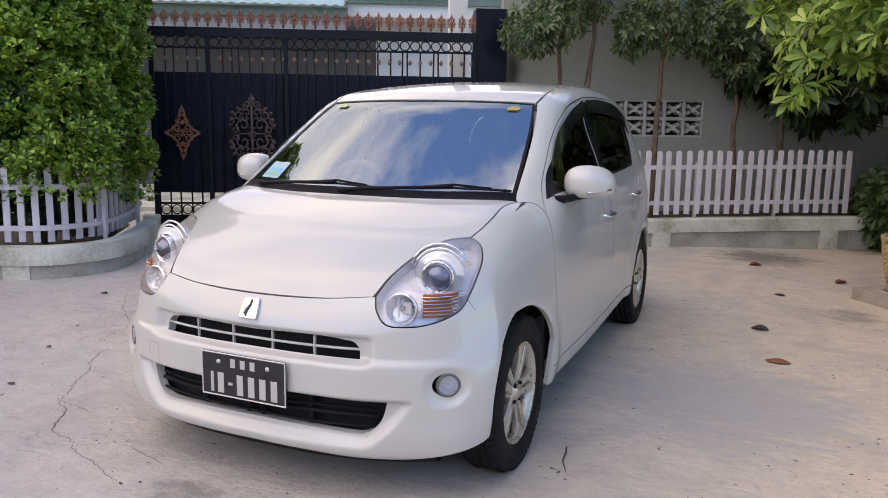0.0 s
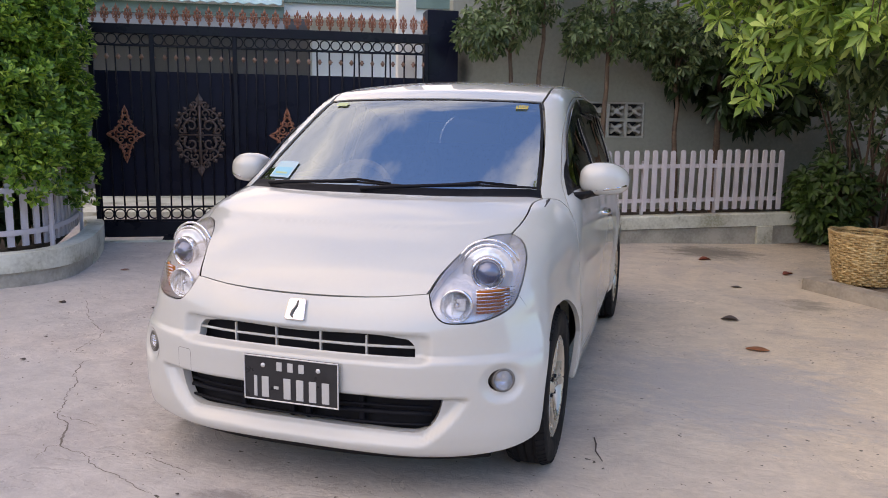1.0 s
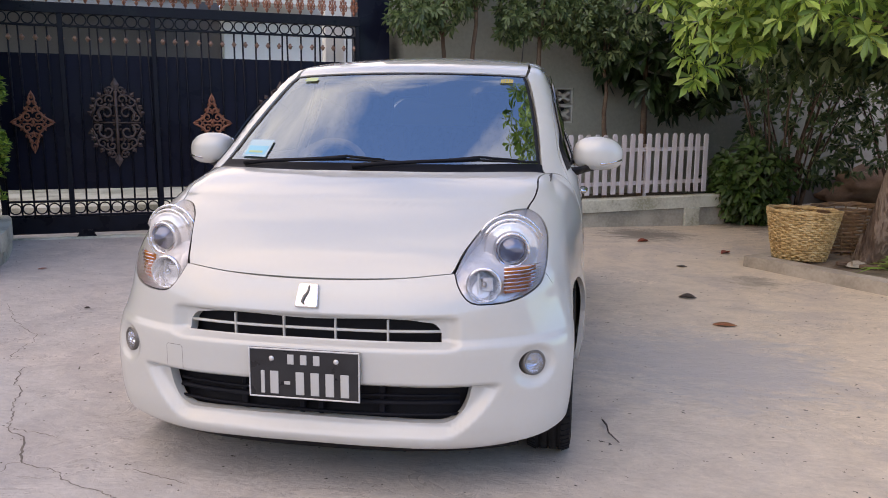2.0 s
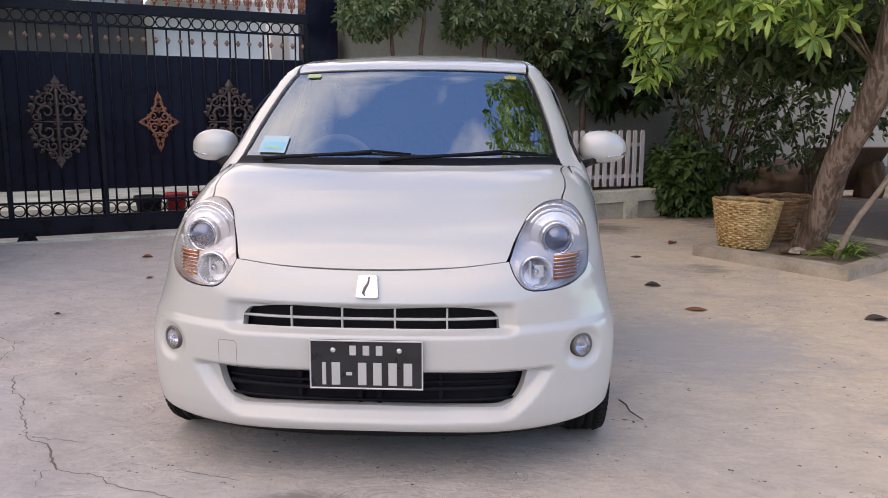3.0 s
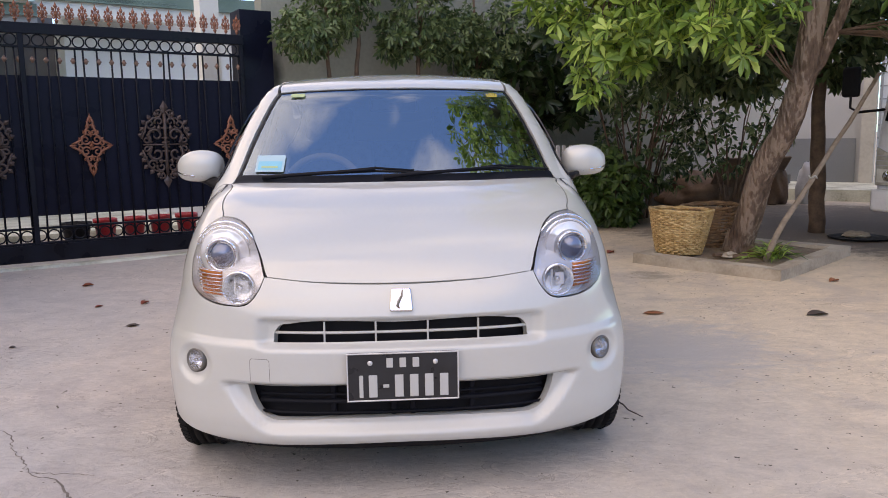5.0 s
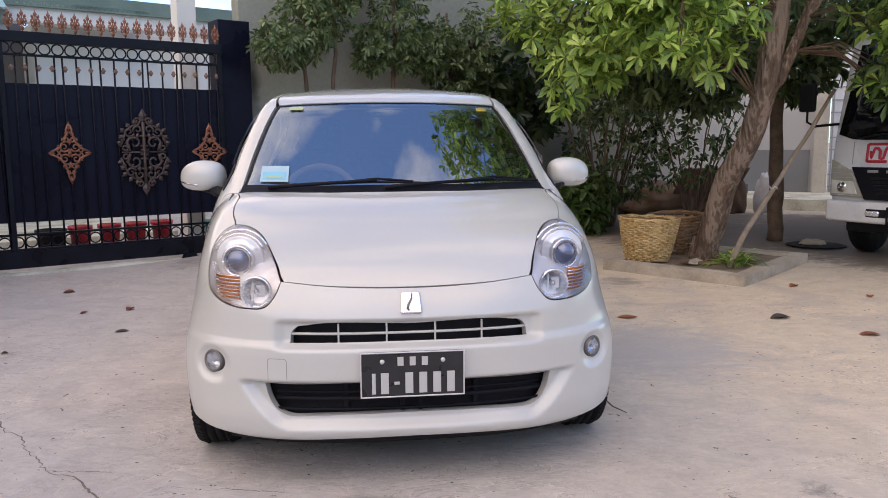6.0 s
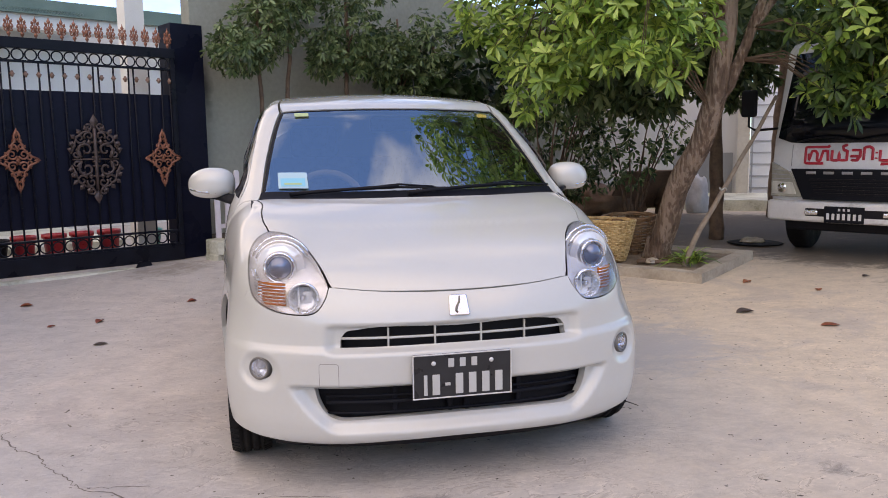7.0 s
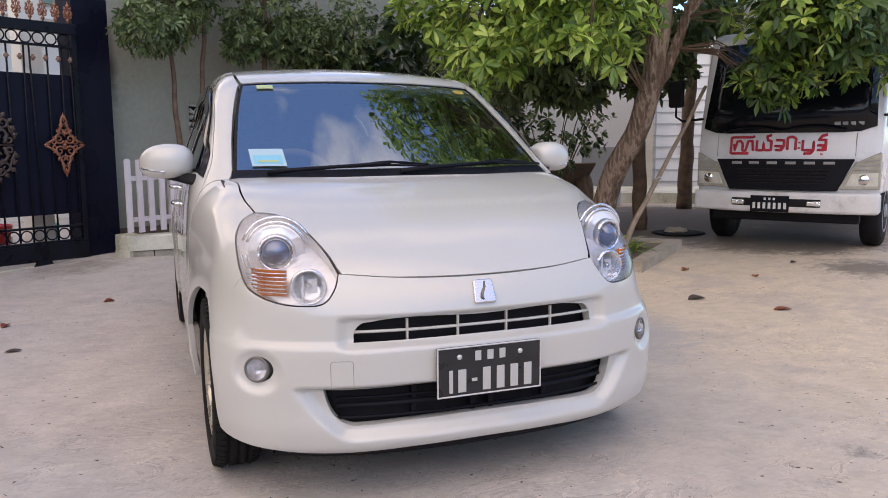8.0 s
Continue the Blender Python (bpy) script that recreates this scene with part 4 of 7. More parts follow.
    sticker("sticker_block", -0.555, -0.455, 0.062, 0.115, CYAN, 0.003)
    sticker("sticker_bar", -0.540, -0.470, 0.072, 0.084, CREAM, 0.004)
    sticker("sticker", -0.470, -0.405, 0.580, 0.612, CREAM)
    for x in (-0.022, -0.011, 0, 0.011, 0.022):
        sticker("flower_sticker", 0.455 + x - 0.004, 0.455 + x + 0.004, 0.575, 0.600 - abs(x) * 0.3, GOLD)
    sticker("flower_base", 0.43, 0.48, 0.566, 0.574, GOLD)
    # roof
    roof_rear = [(0.45, 3.15, 1.34), (0.2, 3.2, 1.36), (0, 3.21, 1.365), (-0.2, 3.2, 1.36), (-0.45, 3.15, 1.34)]
    panel("roof", [SCREEN_TOP[::-1], DITCH, roof_rear, neg(DITCH[::-1])], AROUND, PAINT, car, step=0.06, gap=0.005)
    panel("headliner", [SCREEN_TOP[::-1], DITCH, roof_rear, neg(DITCH[::-1])], AROUND, PALE_TRIM, car, step=0.1, lift=-0.035, fold=0.0)
    # tail
    tail = [[(0.45, 3.17, 1.33), (0, 3.23, 1.35), (-0.45, 3.17, 1.33)], [(-0.45, 3.17, 1.33), (-0.56, 3.2, 1.2), (-0.64, 3.33, 0.95), (-0.66, 3.40, 0.6)], [(-0.66, 3.40, 0.6), (0, 3.46, 0.6), (0.66, 3.40, 0.6)], [(0.66, 3.40, 0.6), (0.64, 3.33, 0.95), (0.56, 3.2, 1.2), (0.45, 3.17, 1.33)]]
    gate = panel("tailgate", tail, TAILMAP, PAINT, car, step=0.05, gap=0.004)
    panel("rear_window", [[(0.42, 3.2, 1.28), (0, 3.25, 1.30), (-0.42, 3.2, 1.28)], [(-0.42, 3.2, 1.28), (-0.56, 3.33, 0.98)], [(-0.56, 3.33, 0.98), (0, 3.40, 0.96), (0.56, 3.33, 0.98)], [(0.56, 3.33, 0.98), (0.42, 3.2, 1.28)]], TAILMAP, SMOKED, gate, step=0.06, lift=0.002, fold=0.003)
    panel("rear_bumper", [[(-0.68, 3.38, 0.6), (0, 3.46, 0.6), (0.68, 3.38, 0.6)], [(0.68, 3.38, 0.6), (0.74, 3.06, 0.52), (0.745, 3.06, 0.30), (0.72, 3.1, 0.2)], [(0.72, 3.1, 0.2), (0.6, 3.35, 0.19), (0, 3.42, 0.19), (-0.6, 3.35, 0.19), (-0.72, 3.1, 0.2)], [(-0.72, 3.1, 0.2), (-0.745, 3.06, 0.30), (-0.74, 3.06, 0.52), (-0.68, 3.38, 0.6)]], TAILMAP, PAINT, car, step=0.05, gap=0.004)
    for s in (1, -1):
        m = (lambda l: l) if s > 0 else neg
        chart = AROUND if s > 0 else AROUND_L
        back = [(0.811, 0.728, 0.741), (0.821, 0.735, 0.58), (0.826, 0.70, 0.45), (0.82, 0.682, 0.33), (0.81, 0.680, 0.23)]
        fender = [HOOD_SIDE, [(0.66, 0.68, 0.945), (0.70, 0.735, 0.93), (0.756, 0.752, 0.9)], [(0.756, 0.752, 0.9), (0.779, 0.744, 0.86)] + back, arch_line(ARCH, -15, 137, 9, 0.79),
                  edge[::-1], LAMP_OUT[::-1]]
        fender[3][0] = back[-1]
        fender[3][-1] = edge[-1]
        panel("front_fender", [m(l) for l in fender], chart, PAINT, car, step=0.028, gap=0.0022)
        build_lamp(car, s)
        # body side: pillar, rail, quarter
        rear_arch = arch_line((2.76, 0.305, 0.297), -10, 172, x=0.78)
        frame_lines = [[(0.66, 0.68, 0.945), (0.645, 0.70, 0.96), (0.635, 0.76, 1.0), (0.613, 0.913, 1.1), (0.582, 1.09, 1.216), (0.538, 1.268, 1.332)], [(0.538, 1.268, 1.332)] + DITCH[1:], [(0.45, 3.15, 1.34), (0.56, 3.19, 1.2), (0.645, 3.31, 0.95), (0.67, 3.37, 0.62)],
                       [(0.67, 3.37, 0.62), (0.74, 3.05, 0.53), (0.76, 3.06, 0.30)], rear_arch[:-1] + [(0.78, 2.466, 0.35)], [(0.78, 2.466, 0.35), (0.785, 2.435, 0.38)], REAR_EDGE[:-1][::-1], TOP_REAR, TOP_FRONT, [(0.756, 0.755, 0.9), (0.70, 0.735, 0.93), (0.66, 0.68, 0.945)]]
        frame_lines[4][0] = (0.76, 3.06, 0.30)
        side = panel("side_frame", [m(l) for l in frame_lines], chart, PAINT, car, step=0.04, gap=0.0022)
        front = panel("front_door", [m(l) for l in (DOOR_FRONT, [(0.81, 0.684, 0.300), (0.79, 1.84, 0.303)], B_GAP[::-1], TOP_FRONT)], chart, PAINT, car, holes=[[m(l) for l in PANE_FRONT]], step=0.04, gap=0.0022)
        rear = panel("rear_door", [m(l) for l in (B_GAP, [(0.79, 1.84, 0.303), (0.78, 2.43, 0.303)], REAR_EDGE[::-1], TOP_REAR)], chart, PAINT, car, holes=[[m(l) for l in PANE_REAR]], step=0.04, gap=0.0022)
        panel("sill", [m(l) for l in ([(0.81, 0.682, 0.295), (0.79, 1.6, 0.298), (0.78, 2.43, 0.298)], [(0.78, 2.43, 0.298), (0.77, 2.46, 0.245)], [(0.77, 2.46, 0.245), (0.77, 1.6, 0.235), (0.79, 0.69, 0.228)], [(0.79, 0.69, 0.228), (0.81, 0.682, 0.295)])], chart, PAINT, car, step=0.04)
        for door, pane in ((front, PANE_FRONT), (rear, PANE_REAR)):
            panel("side_window", [m(l) for l in pane], chart, TINTED, door, step=0.05, lift=-0.008, fold=0.0)
            panel("window_seal", [m(l) for l in pane], chart, BLACK, door, step=0.025, lift=-0.002, fold=0.01, ring=0.012)
            panel("door_card", [m(l) for l in (([(0.80, 0.70, 0.9)] + DOOR_FRONT[1:], [(0.81, 0.684, 0.300), (0.79, 1.84, 0.303)], [(0.79, 1.84, 0.303), (0.75, 1.835, 0.97)], [(0.75, 1.835, 0.97), (0.80, 0.70, 0.9)]) if door is front else ([(0.75, 1.835, 0.97), (0.79, 1.84, 0.303)], [(0.79, 1.84, 0.303), (0.78, 2.43, 0.303)], REAR_EDGE[1:][::-1], [(0.755, 2.68, 0.85), (0.75, 1.835, 0.97)]))], chart, LINING, door, step=0.08, lift=-0.05, fold=0.0)
        # black mirror corner, pillar strip, rain visors
        panel("mirror_corner", [m(l) for l in ([(0.742, 0.812, 0.95), (0.737, 0.875, 0.952)], [(0.737, 0.875, 0.952), (0.69, 1.01, 1.09)], [(0.69, 1.01, 1.09), (0.705, 0.94, 1.06), (0.742, 0.812, 0.95)])], chart, BLACK, front, step=0.03, lift=0.003, fold=0.01)
        panel("pillar_strip", [m(l) for l in ([(0.755, 1.77, 0.978), (0.755, 1.89, 0.982)], [(0.755, 1.89, 0.982), (0.615, 1.88, 1.37)], [(0.615, 1.88, 1.37), (0.62, 1.75, 1.358)], [(0.62, 1.75, 1.358), (0.755, 1.77, 0.978)])], chart, SMOKED, rear, step=0.04, lift=0.002, fold=0.004)
        panel("rain_visor", [m(l) for l in ([(0.71, 0.95, 1.055), (0.672, 1.106, 1.168), (0.637, 1.417, 1.288), (0.615, 1.76, 1.366)], [(0.615, 1.76, 1.366), (0.64, 1.765, 1.30)], [(0.64, 1.765, 1.30), (0.66, 1.417, 1.225), (0.69, 1.13, 1.125), (0.71, 0.95, 1.055)])], chart, SMOKED, front, step=0.03, lift=0.014, fold=0.006)
        panel("rain_visor", [m(l) for l in ([(0.615, 1.85, 1.374), (0.606, 2.2, 1.386), (0.61, 2.55, 1.372), (0.625, 2.83, 1.318)], [(0.625, 2.83, 1.318), (0.66, 2.84, 1.20)], [(0.66, 2.84, 1.20), (0.645, 2.75, 1.27), (0.635, 2.5, 1.305), (0.63, 2.2, 1.318), (0.635, 1.85, 1.305)], [(0.635, 1.85, 1.305), (0.615, 1.85, 1.374)])], chart, SMOKED, rear, step=0.03, lift=0.014, fold=0.006)
        for door, y, z in ((front, 1.70, 0.795), (rear, 2.52, 0.835)):
            p = meet(np.array([[0, y, z]]), np.array([[s * 1.0, 0, 0]]))[0]
            bm = bmesh.new()
            tube(bm, [(p[0] - s * 0.01, y - 0.085, z), (p[0] + s * 0.022, y - 0.07, z), (p[0] + s * 0.027, y, z + 0.002), (p[0] + s * 0.022, y + 0.07, z), (p[0] - s * 0.01, y + 0.085, z)], 0.0115, 10)
            part("door_handle", bm, CHROME, door, "chrome pull handle")
        build_mirror(car, s)
        build_wheel(car, s * 0.708, 0.427)
        build_wheel(car, s * 0.700, 2.775)
        # inner pillar trim
        panel("pillar_trim", [m(l) for l in ([(0.63, 0.80, 1.02), (0.585, 1.06, 1.19), (0.53, 1.25, 1.32)], [(0.53, 1.25, 1.32), (0.60, 1.38, 1.30)], [(0.60, 1.38, 1.30), (0.66, 1.08, 1.15), (0.69, 0.92, 1.03)], [(0.69, 0.92, 1.03), (0.63, 0.80, 1.02)])], chart, PALE_TRIM, car, step=0.06, lift=-0.03, fold=0.0)
    # underneath and inside
    bm = bmesh.new()
    box(bm, (0.96, 3.2, 0.10), pose(0, 1.72, 0.23), 0.02)
    part("floor_pan", bm, BLACK, car)
    bm = bmesh.new()
    box(bm, (0.80, 0.52, 0.40), pose(0, 0.36, 0.42), 0.03)
    part("engine_block", bm, BLACK, car)
    bm = bmesh.new()
    prism(bm, [(0, 0), (0.30, 0.06), (0.42, 0.045), (0.50, -0.03), (0.46, -0.30), (0.02, -0.30)], 1.36, pose(0.68, 0.60, 0.92, 0, 0, 90))
    bmesh.ops.recalc_face_normals(bm, faces=bm.faces[:])
    dash = part("dashboard", bm, LINING, car, "dark moulded dashboard")
    bm = bmesh.new()
    m = Matrix.Translation((-0.33, 1.10, 0.885)) @ pose(0, 0, 0, 62, 0, 0)
    tube(bm, [m @ Vector((0.172 * math.cos(a), 0.172 * math.sin(a), 0)) for a in (2 * math.pi * k / 40 for k in range(41))], 0.016, 10, caps=False)
    wheel = part("steering_wheel", bm, PALE_TRIM, car, "grey steering wheel behind the windscreen")
    bm = bmesh.new()
    box(bm, (0.34, 0.05, 0.03), m, 0.012, 2)
    box(bm, (0.12, 0.14, 0.05), m, 0.02, 2)
    part("wheel_boss", bm, LINING, wheel)
    for x in (-0.34, 0.34):
        bm = bmesh.new()
        box(bm, (0.46, 0.15, 0.58), pose(x, 1.72, 0.82, -14, 0, 0), 0.05, 3)
        smooth(bm)
        seat = part("seat_back", bm, CLOTH, car)
        bm = bmesh.new()
        box(bm, (0.26, 0.10, 0.18), pose(x, 1.83, 1.19, -10, 0, 0), 0.04, 3)
        smooth(bm)
        part("headrest", bm, CLOTH, seat)
        bm = bmesh.new()
        box(bm, (0.48, 0.50, 0.16), pose(x, 1.45, 0.50, 8, 0, 0), 0.05, 3)
        smooth(bm)
        part("seat_cushion", bm, CLOTH, seat)
    bm = bmesh.new()
    box(bm, (1.16, 0.16, 0.60), pose(0, 2.75, 0.80, -16, 0, 0), 0.05, 3)
    smooth(bm)
    part("rear_seat", bm, CLOTH, car)
    bm = bmesh.new()
    box(bm, (0.22, 0.03, 0.065), pose(0, 1.17, 1.265, -12, 0, 0), 0.012, 2)
    part("interior_mirror", bm, BLACK, car)
    # aerial
    bm = bmesh.new()
    a = on_top(0.40, 2.62)
    tube(bm, [a - Vector((0, 0, 0.01)), a + Vector((0, 0.02, 0.03)), a + Vector((0.005, 0.12, 0.20))], [0.007, 0.004, 0.002], 8)
    part("aerial", bm, BLACK, car)
    return car


car = build_car()


WALL_GREEN = mottled("grey_green_render", [(0.235, 0.245, 0.205), (0.30, 0.308, 0.262), (0.35, 0.358, 0.305)], 0.7, rough=0.85, bump=0.2, fine=25)
WALL_CREAM = mottled("weathered_cream_render", [(0.38, 0.355, 0.31), (0.46, 0.435, 0.385), (0.52, 0.49, 0.44)], 0.9, rough=0.85, bump=0.2, fine=25)
BEAM = mottled("grey_beam_render", [(0.30, 0.30, 0.30), (0.38, 0.38, 0.38)], 1.0, rough=0.85, bump=0.1)
# PORCH carries the shade under the porch in its dark grey
PORCH = mottled("shaded_porch_render", [(0.11, 0.11, 0.115), (0.15, 0.15, 0.155)], 1.0, rough=0.85, bump=0.1)
PLINTH = mottled("dark_plinth_render", [(0.10, 0.095, 0.09), (0.16, 0.15, 0.14)], 2.0, rough=0.85, bump=0.2)
WHITE_WALL = mottled("white_house_render", [(0.68, 0.69, 0.66), (0.76, 0.77, 0.74)], 0.8, rough=0.8, bump=0.1)
KERB = mottled("pale_kerb_paint", [(0.34, 0.34, 0.25), (0.54, 0.54, 0.45), (0.66, 0.665, 0.565), (0.72, 0.725, 0.625)], 3.0, rough=0.8, bump=0.3, fine=40)
KERB_LOW = mottled("bare_kerb_plaster", [(0.30, 0.28, 0.235), (0.48, 0.455, 0.39)], 5.0, rough=0.9, bump=0.5, fine=40)
PICKET = mottled("pinkish_white_picket_paint", [(0.56, 0.52, 0.55), (0.66, 0.62, 0.65)], 6.0, rough=0.55, bump=0.1, each=0.3)
IRON = mottled("black_gate_paint", [(0.005, 0.006, 0.010), (0.010, 0.012, 0.020)], 6.0, rough=0.38, bump=0.05, fine=90, Specular_IOR_Level=0.14)
SHEET = mottled("black_gate_sheet", [(0.0045, 0.006, 0.014), (0.009, 0.011, 0.024)], 1.6, rough=0.36, bump=0.08, fine=30, Specular_IOR_Level=0.11)
COPPER = mottled("copper_paint", [(0.22, 0.075, 0.045), (0.42, 0.16, 0.10)], 22, rough=0.42, bump=0.3, metal=0.35)
AGED = mottled("aged_copper_paint", [(0.16, 0.09, 0.07), (0.34, 0.19, 0.14)], 22, rough=0.42, bump=0.2, metal=0.35)
BRONZE = mottled("dark_bronze_paint", [(0.050, 0.032, 0.030), (0.12, 0.078, 0.068)], 22, rough=0.45, bump=0.3, metal=0.3)
ROOF_GREEN = mottled("green_roof_sheet", [(0.10, 0.17, 0.14), (0.16, 0.25, 0.21)], 2.0, rough=0.5, bump=0.05)
TEAL = mottled("teal_roof_sheet", [(0.34, 0.56, 0.56), (0.44, 0.66, 0.66)], 2.0, rough=0.45, bump=0)
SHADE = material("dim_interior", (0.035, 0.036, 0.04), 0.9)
VENT = mottled("vent_block_cement", [(0.44, 0.44, 0.40), (0.54, 0.54, 0.50)], 9.0, rough=0.85, bump=0.3)


def stain(m, x, y, z, radii, color):
    """A soot stain of its own ragged shape on a wall."""
    n, l = m.node_tree.nodes, m.node_tree.links
    b = n["Principled BSDF"]
    old = b.inputs["Base Color"].links[0].from_socket
    tc = n.new("ShaderNodeTexCoord")
    mp = n.new("ShaderNodeMapping")
    mp.vector_type = "TEXTURE"
    mp.inputs["Location"].default_value, mp.inputs["Scale"].default_value = (x, y, z), radii
    l.new(tc.outputs["Object"], mp.inputs["Vector"])
    ln = n.new("ShaderNodeVectorMath")
    ln.operation = "LENGTH"
    l.new(mp.outputs["Vector"], ln.inputs[0])
    nz = n.new("ShaderNodeTexNoise")
    nz.inputs["Scale"].default_value, nz.inputs["Detail"].default_value = 6.0, 6.0
    l.new(tc.outputs["Object"], nz.inputs["Vector"])
    ad = n.new("ShaderNodeMath")
    ad.operation = "ADD"
    l.new(ln.outputs["Value"], ad.inputs[0])
    l.new(nz.outputs["Fac"], ad.inputs[1])
    mr = n.new("ShaderNodeMapRange")
    mr.inputs["From Min"].default_value, mr.inputs["From Max"].default_value = 1.55, 0.8
    mr.inputs["To Max"].default_value = 0.85
    l.new(ad.outputs[0], mr.inputs["Value"])
    mx = n.new("ShaderNodeMix")
    mx.data_type = "RGBA"
    l.new(mr.outputs["Result"], mx.inputs["Factor"])
    l.new(old, mx.inputs["A"])
    mx.inputs["B"].default_value = (*color, 1)
    l.new(mx.outputs["Result"], b.inputs["Base Color"])


soot = on_line(3.74, 0.26)
stain(WALL_GREEN, soot.x, soot.y, 1.80, (0.10, 0.10, 0.34), (0.035, 0.035, 0.035))


def slab(name, s0, s1, b0, b1, z0, z1, mat, label="", category="", kind="", parent=None, bevel=0.0):
    """A block along the boundary line: from s0 to s1, from back b0 to b1, from z0 to z1."""
    bm = bmesh.new()
    box(bm, (s1 - s0, b1 - b0, z1 - z0), LINE @ pose((s0 + s1) / 2, (b0 + b1) / 2, (z0 + z1) / 2), bevel)
    ob = part(name, bm, mat, parent)
    return tagged(ob, label, category, kind=kind)


def build_walls():
    # the boundary wall with its opening for the pierced blocks, in strips round that opening
    w0, w1, v0, v1, zl, zh = 3.62, 9.6, 4.54, 5.83, 1.10, 1.49
    bm = bmesh.new()
    ss, rows = (w0, v0, v1, w1), ((-0.2, 0.25), (zl, 0.25), (zh, 0.25), (1.65, 0.25), (1.652, 0.285), (3.05, 0.285))
    front = [[bm.verts.new(LINE @ Vector((q, b, z))) for q in ss] for z, b in rows]
    rear = [[bm.verts.new(LINE @ Vector((q, 0.47, z))) for q in ss] for z, b in rows]
    for j in range(len(rows) - 1):
        for i in range(3):
            if (i, j) == (1, 1):
                for a, b in ((front[1][1], front[1][2]), (front[1][2], front[2][2]), (front[2][2], front[2][1]), (front[2][1], front[1][1])):
                    k = {front[1][1]: rear[1][1], front[1][2]: rear[1][2], front[2][2]: rear[2][2], front[2][1]: rear[2][1]}
                    bm.faces.new((a, b, k[b], k[a]))
            else:
                bm.faces.new((front[j][i], front[j][i + 1], front[j + 1][i + 1], front[j + 1][i]))
                bm.faces.new((rear[j][i], rear[j + 1][i], rear[j + 1][i + 1], rear[j][i + 1]))
        for i in (0, 3):
            bm.faces.new((front[j][i], front[j + 1][i], rear[j + 1][i], rear[j][i]))
    for i in range(3):
        bm.faces.new((front[-1][i], front[-1][i + 1], rear[-1][i + 1], rear[-1][i]))
    bmesh.ops.recalc_face_normals(bm, faces=bm.faces[:])
    wall = tagged(part("wall_boundary", bm, WALL_GREEN), "grey-green rendered boundary wall with a slight ledge", "wall", kind="structure")
    # pierced vent blocks: a square frame with two crossed hollows
    bm = bmesh.new()
    w, h = (v1 - v0) / 6, (zh - zl) / 2
    rim = 0.018
    for x, z, sx, sz in ((0, h / 2 - rim / 2, w - 0.004, rim), (0, -h / 2 + rim / 2, w - 0.004, rim), (-w / 2 + rim / 2, 0, rim, h - 2 * rim), (w / 2 - rim / 2, 0, rim, h - 2 * rim)):
        box(bm, (sx, 0.12, sz), pose(x, 0, z))
    for turn in (38, -38):
        box(bm, (0.165, 0.10, 0.020), pose(0, 0, 0, 0, turn, 0))
    for sx in (1, -1):
        for sz in (1, -1):
            box(bm, (0.05, 0.08, 0.014), pose(sx * 0.062, 0, sz * 0.025, 0, -sx * sz * 30, 0))
    box(bm, (0.05, 0.11, 0.045), pose(0, 0, 0, 0, 45, 0))
    me = None
    for i in range(6):
        for j in range(2):
            m = LINE @ pose(v0 + w * (i + 0.5), 0.33, zl + h * (j + 0.5))
            if me is None:
                ob = part("vent_block", bm, VENT, wall)
                me = ob.data
            else:
                ob = new("vent_block", me)
                ob.parent = wall
            ob.matrix_basis = m
    slab("wall_behind_vents", v0 - 0.2, v1 + 0.2, 0.6, 0.7, 0.9, 1.7, SHADE, "dark space behind the vent blocks", "wall", "structure")
    slab("wall_far", 9.6, 12.6, 0.30, 0.5, -0.2, 2.2, WALL_CREAM, "weathered cream rendered boundary wall", "wall", "structure")
    slab("wall_far_plinth", 7.4, 12.6, 0.20, 0.249, -0.2, 0.42, PLINTH, "dark damp plinth along the boundary wall", "plinth", "structure")
    slab("gate_pillar", 3.30, 3.62, 0.02, 0.30, 0, 2.36, SHEET, "tall black painted gate post", "gate post", "structure")


def kerb_block(name, path, label, z_top=0.288, feet=(), foot=0.155, parent_kind="structure"):
    """A low planter wall along a path: a cap band standing proud of a recessed foot, with piers."""
    P = spline(path, 0.06)
    P = np.concatenate([P, [path[-1]]])
    bm = bmesh.new()

    def sweep(a, b, z0, z1, i0=0, i1=None):
        Q = P[i0:i1]
        t = np.gradient(Q, axis=0)
        t /= np.linalg.norm(t, axis=1, keepdims=True)
        n = np.stack([-t[:, 1], t[:, 0]], -1)
        rings = []
        for p, k in zip(Q, n):
            g = float(ledge(p[0], p[1]))
            jig = 0.004 * noise.noise(Vector((p[0] * 3, p[1] * 3, z0)))
            rings.append([bm.verts.new((*(p + k * d), g * 0.6 + z)) for d, z in ((a + jig, z0), (a + jig, z1 - 0.012), (a + 0.012, z1), (b, z1), (b, z0))])
        for r, s in zip(rings, rings[1:]):
            for j in range(5):
                bm.faces.new((r[j], r[(j + 1) % 5], s[(j + 1) % 5], s[j]))
        bm.faces.new(rings[0])
        bm.faces.new(rings[-1][::-1])
    sweep(0.0, 0.16, foot, z_top)
    for i, j in feet:
        sweep(-0.004, 0.15, -0.05, foot + 0.005, i, j)
    bmesh.ops.recalc_face_normals(bm, faces=bm.faces[:])
    top = tagged(part(name, bm, KERB), label, "kerb", kind=parent_kind)
    bm = bmesh.new()
    sweep(0.03, 0.14, -0.05, foot)
    bmesh.ops.recalc_face_normals(bm, faces=bm.faces[:])
    part("kerb_foot", bm, KERB_LOW, top, "bare recessed plaster foot")
    return P


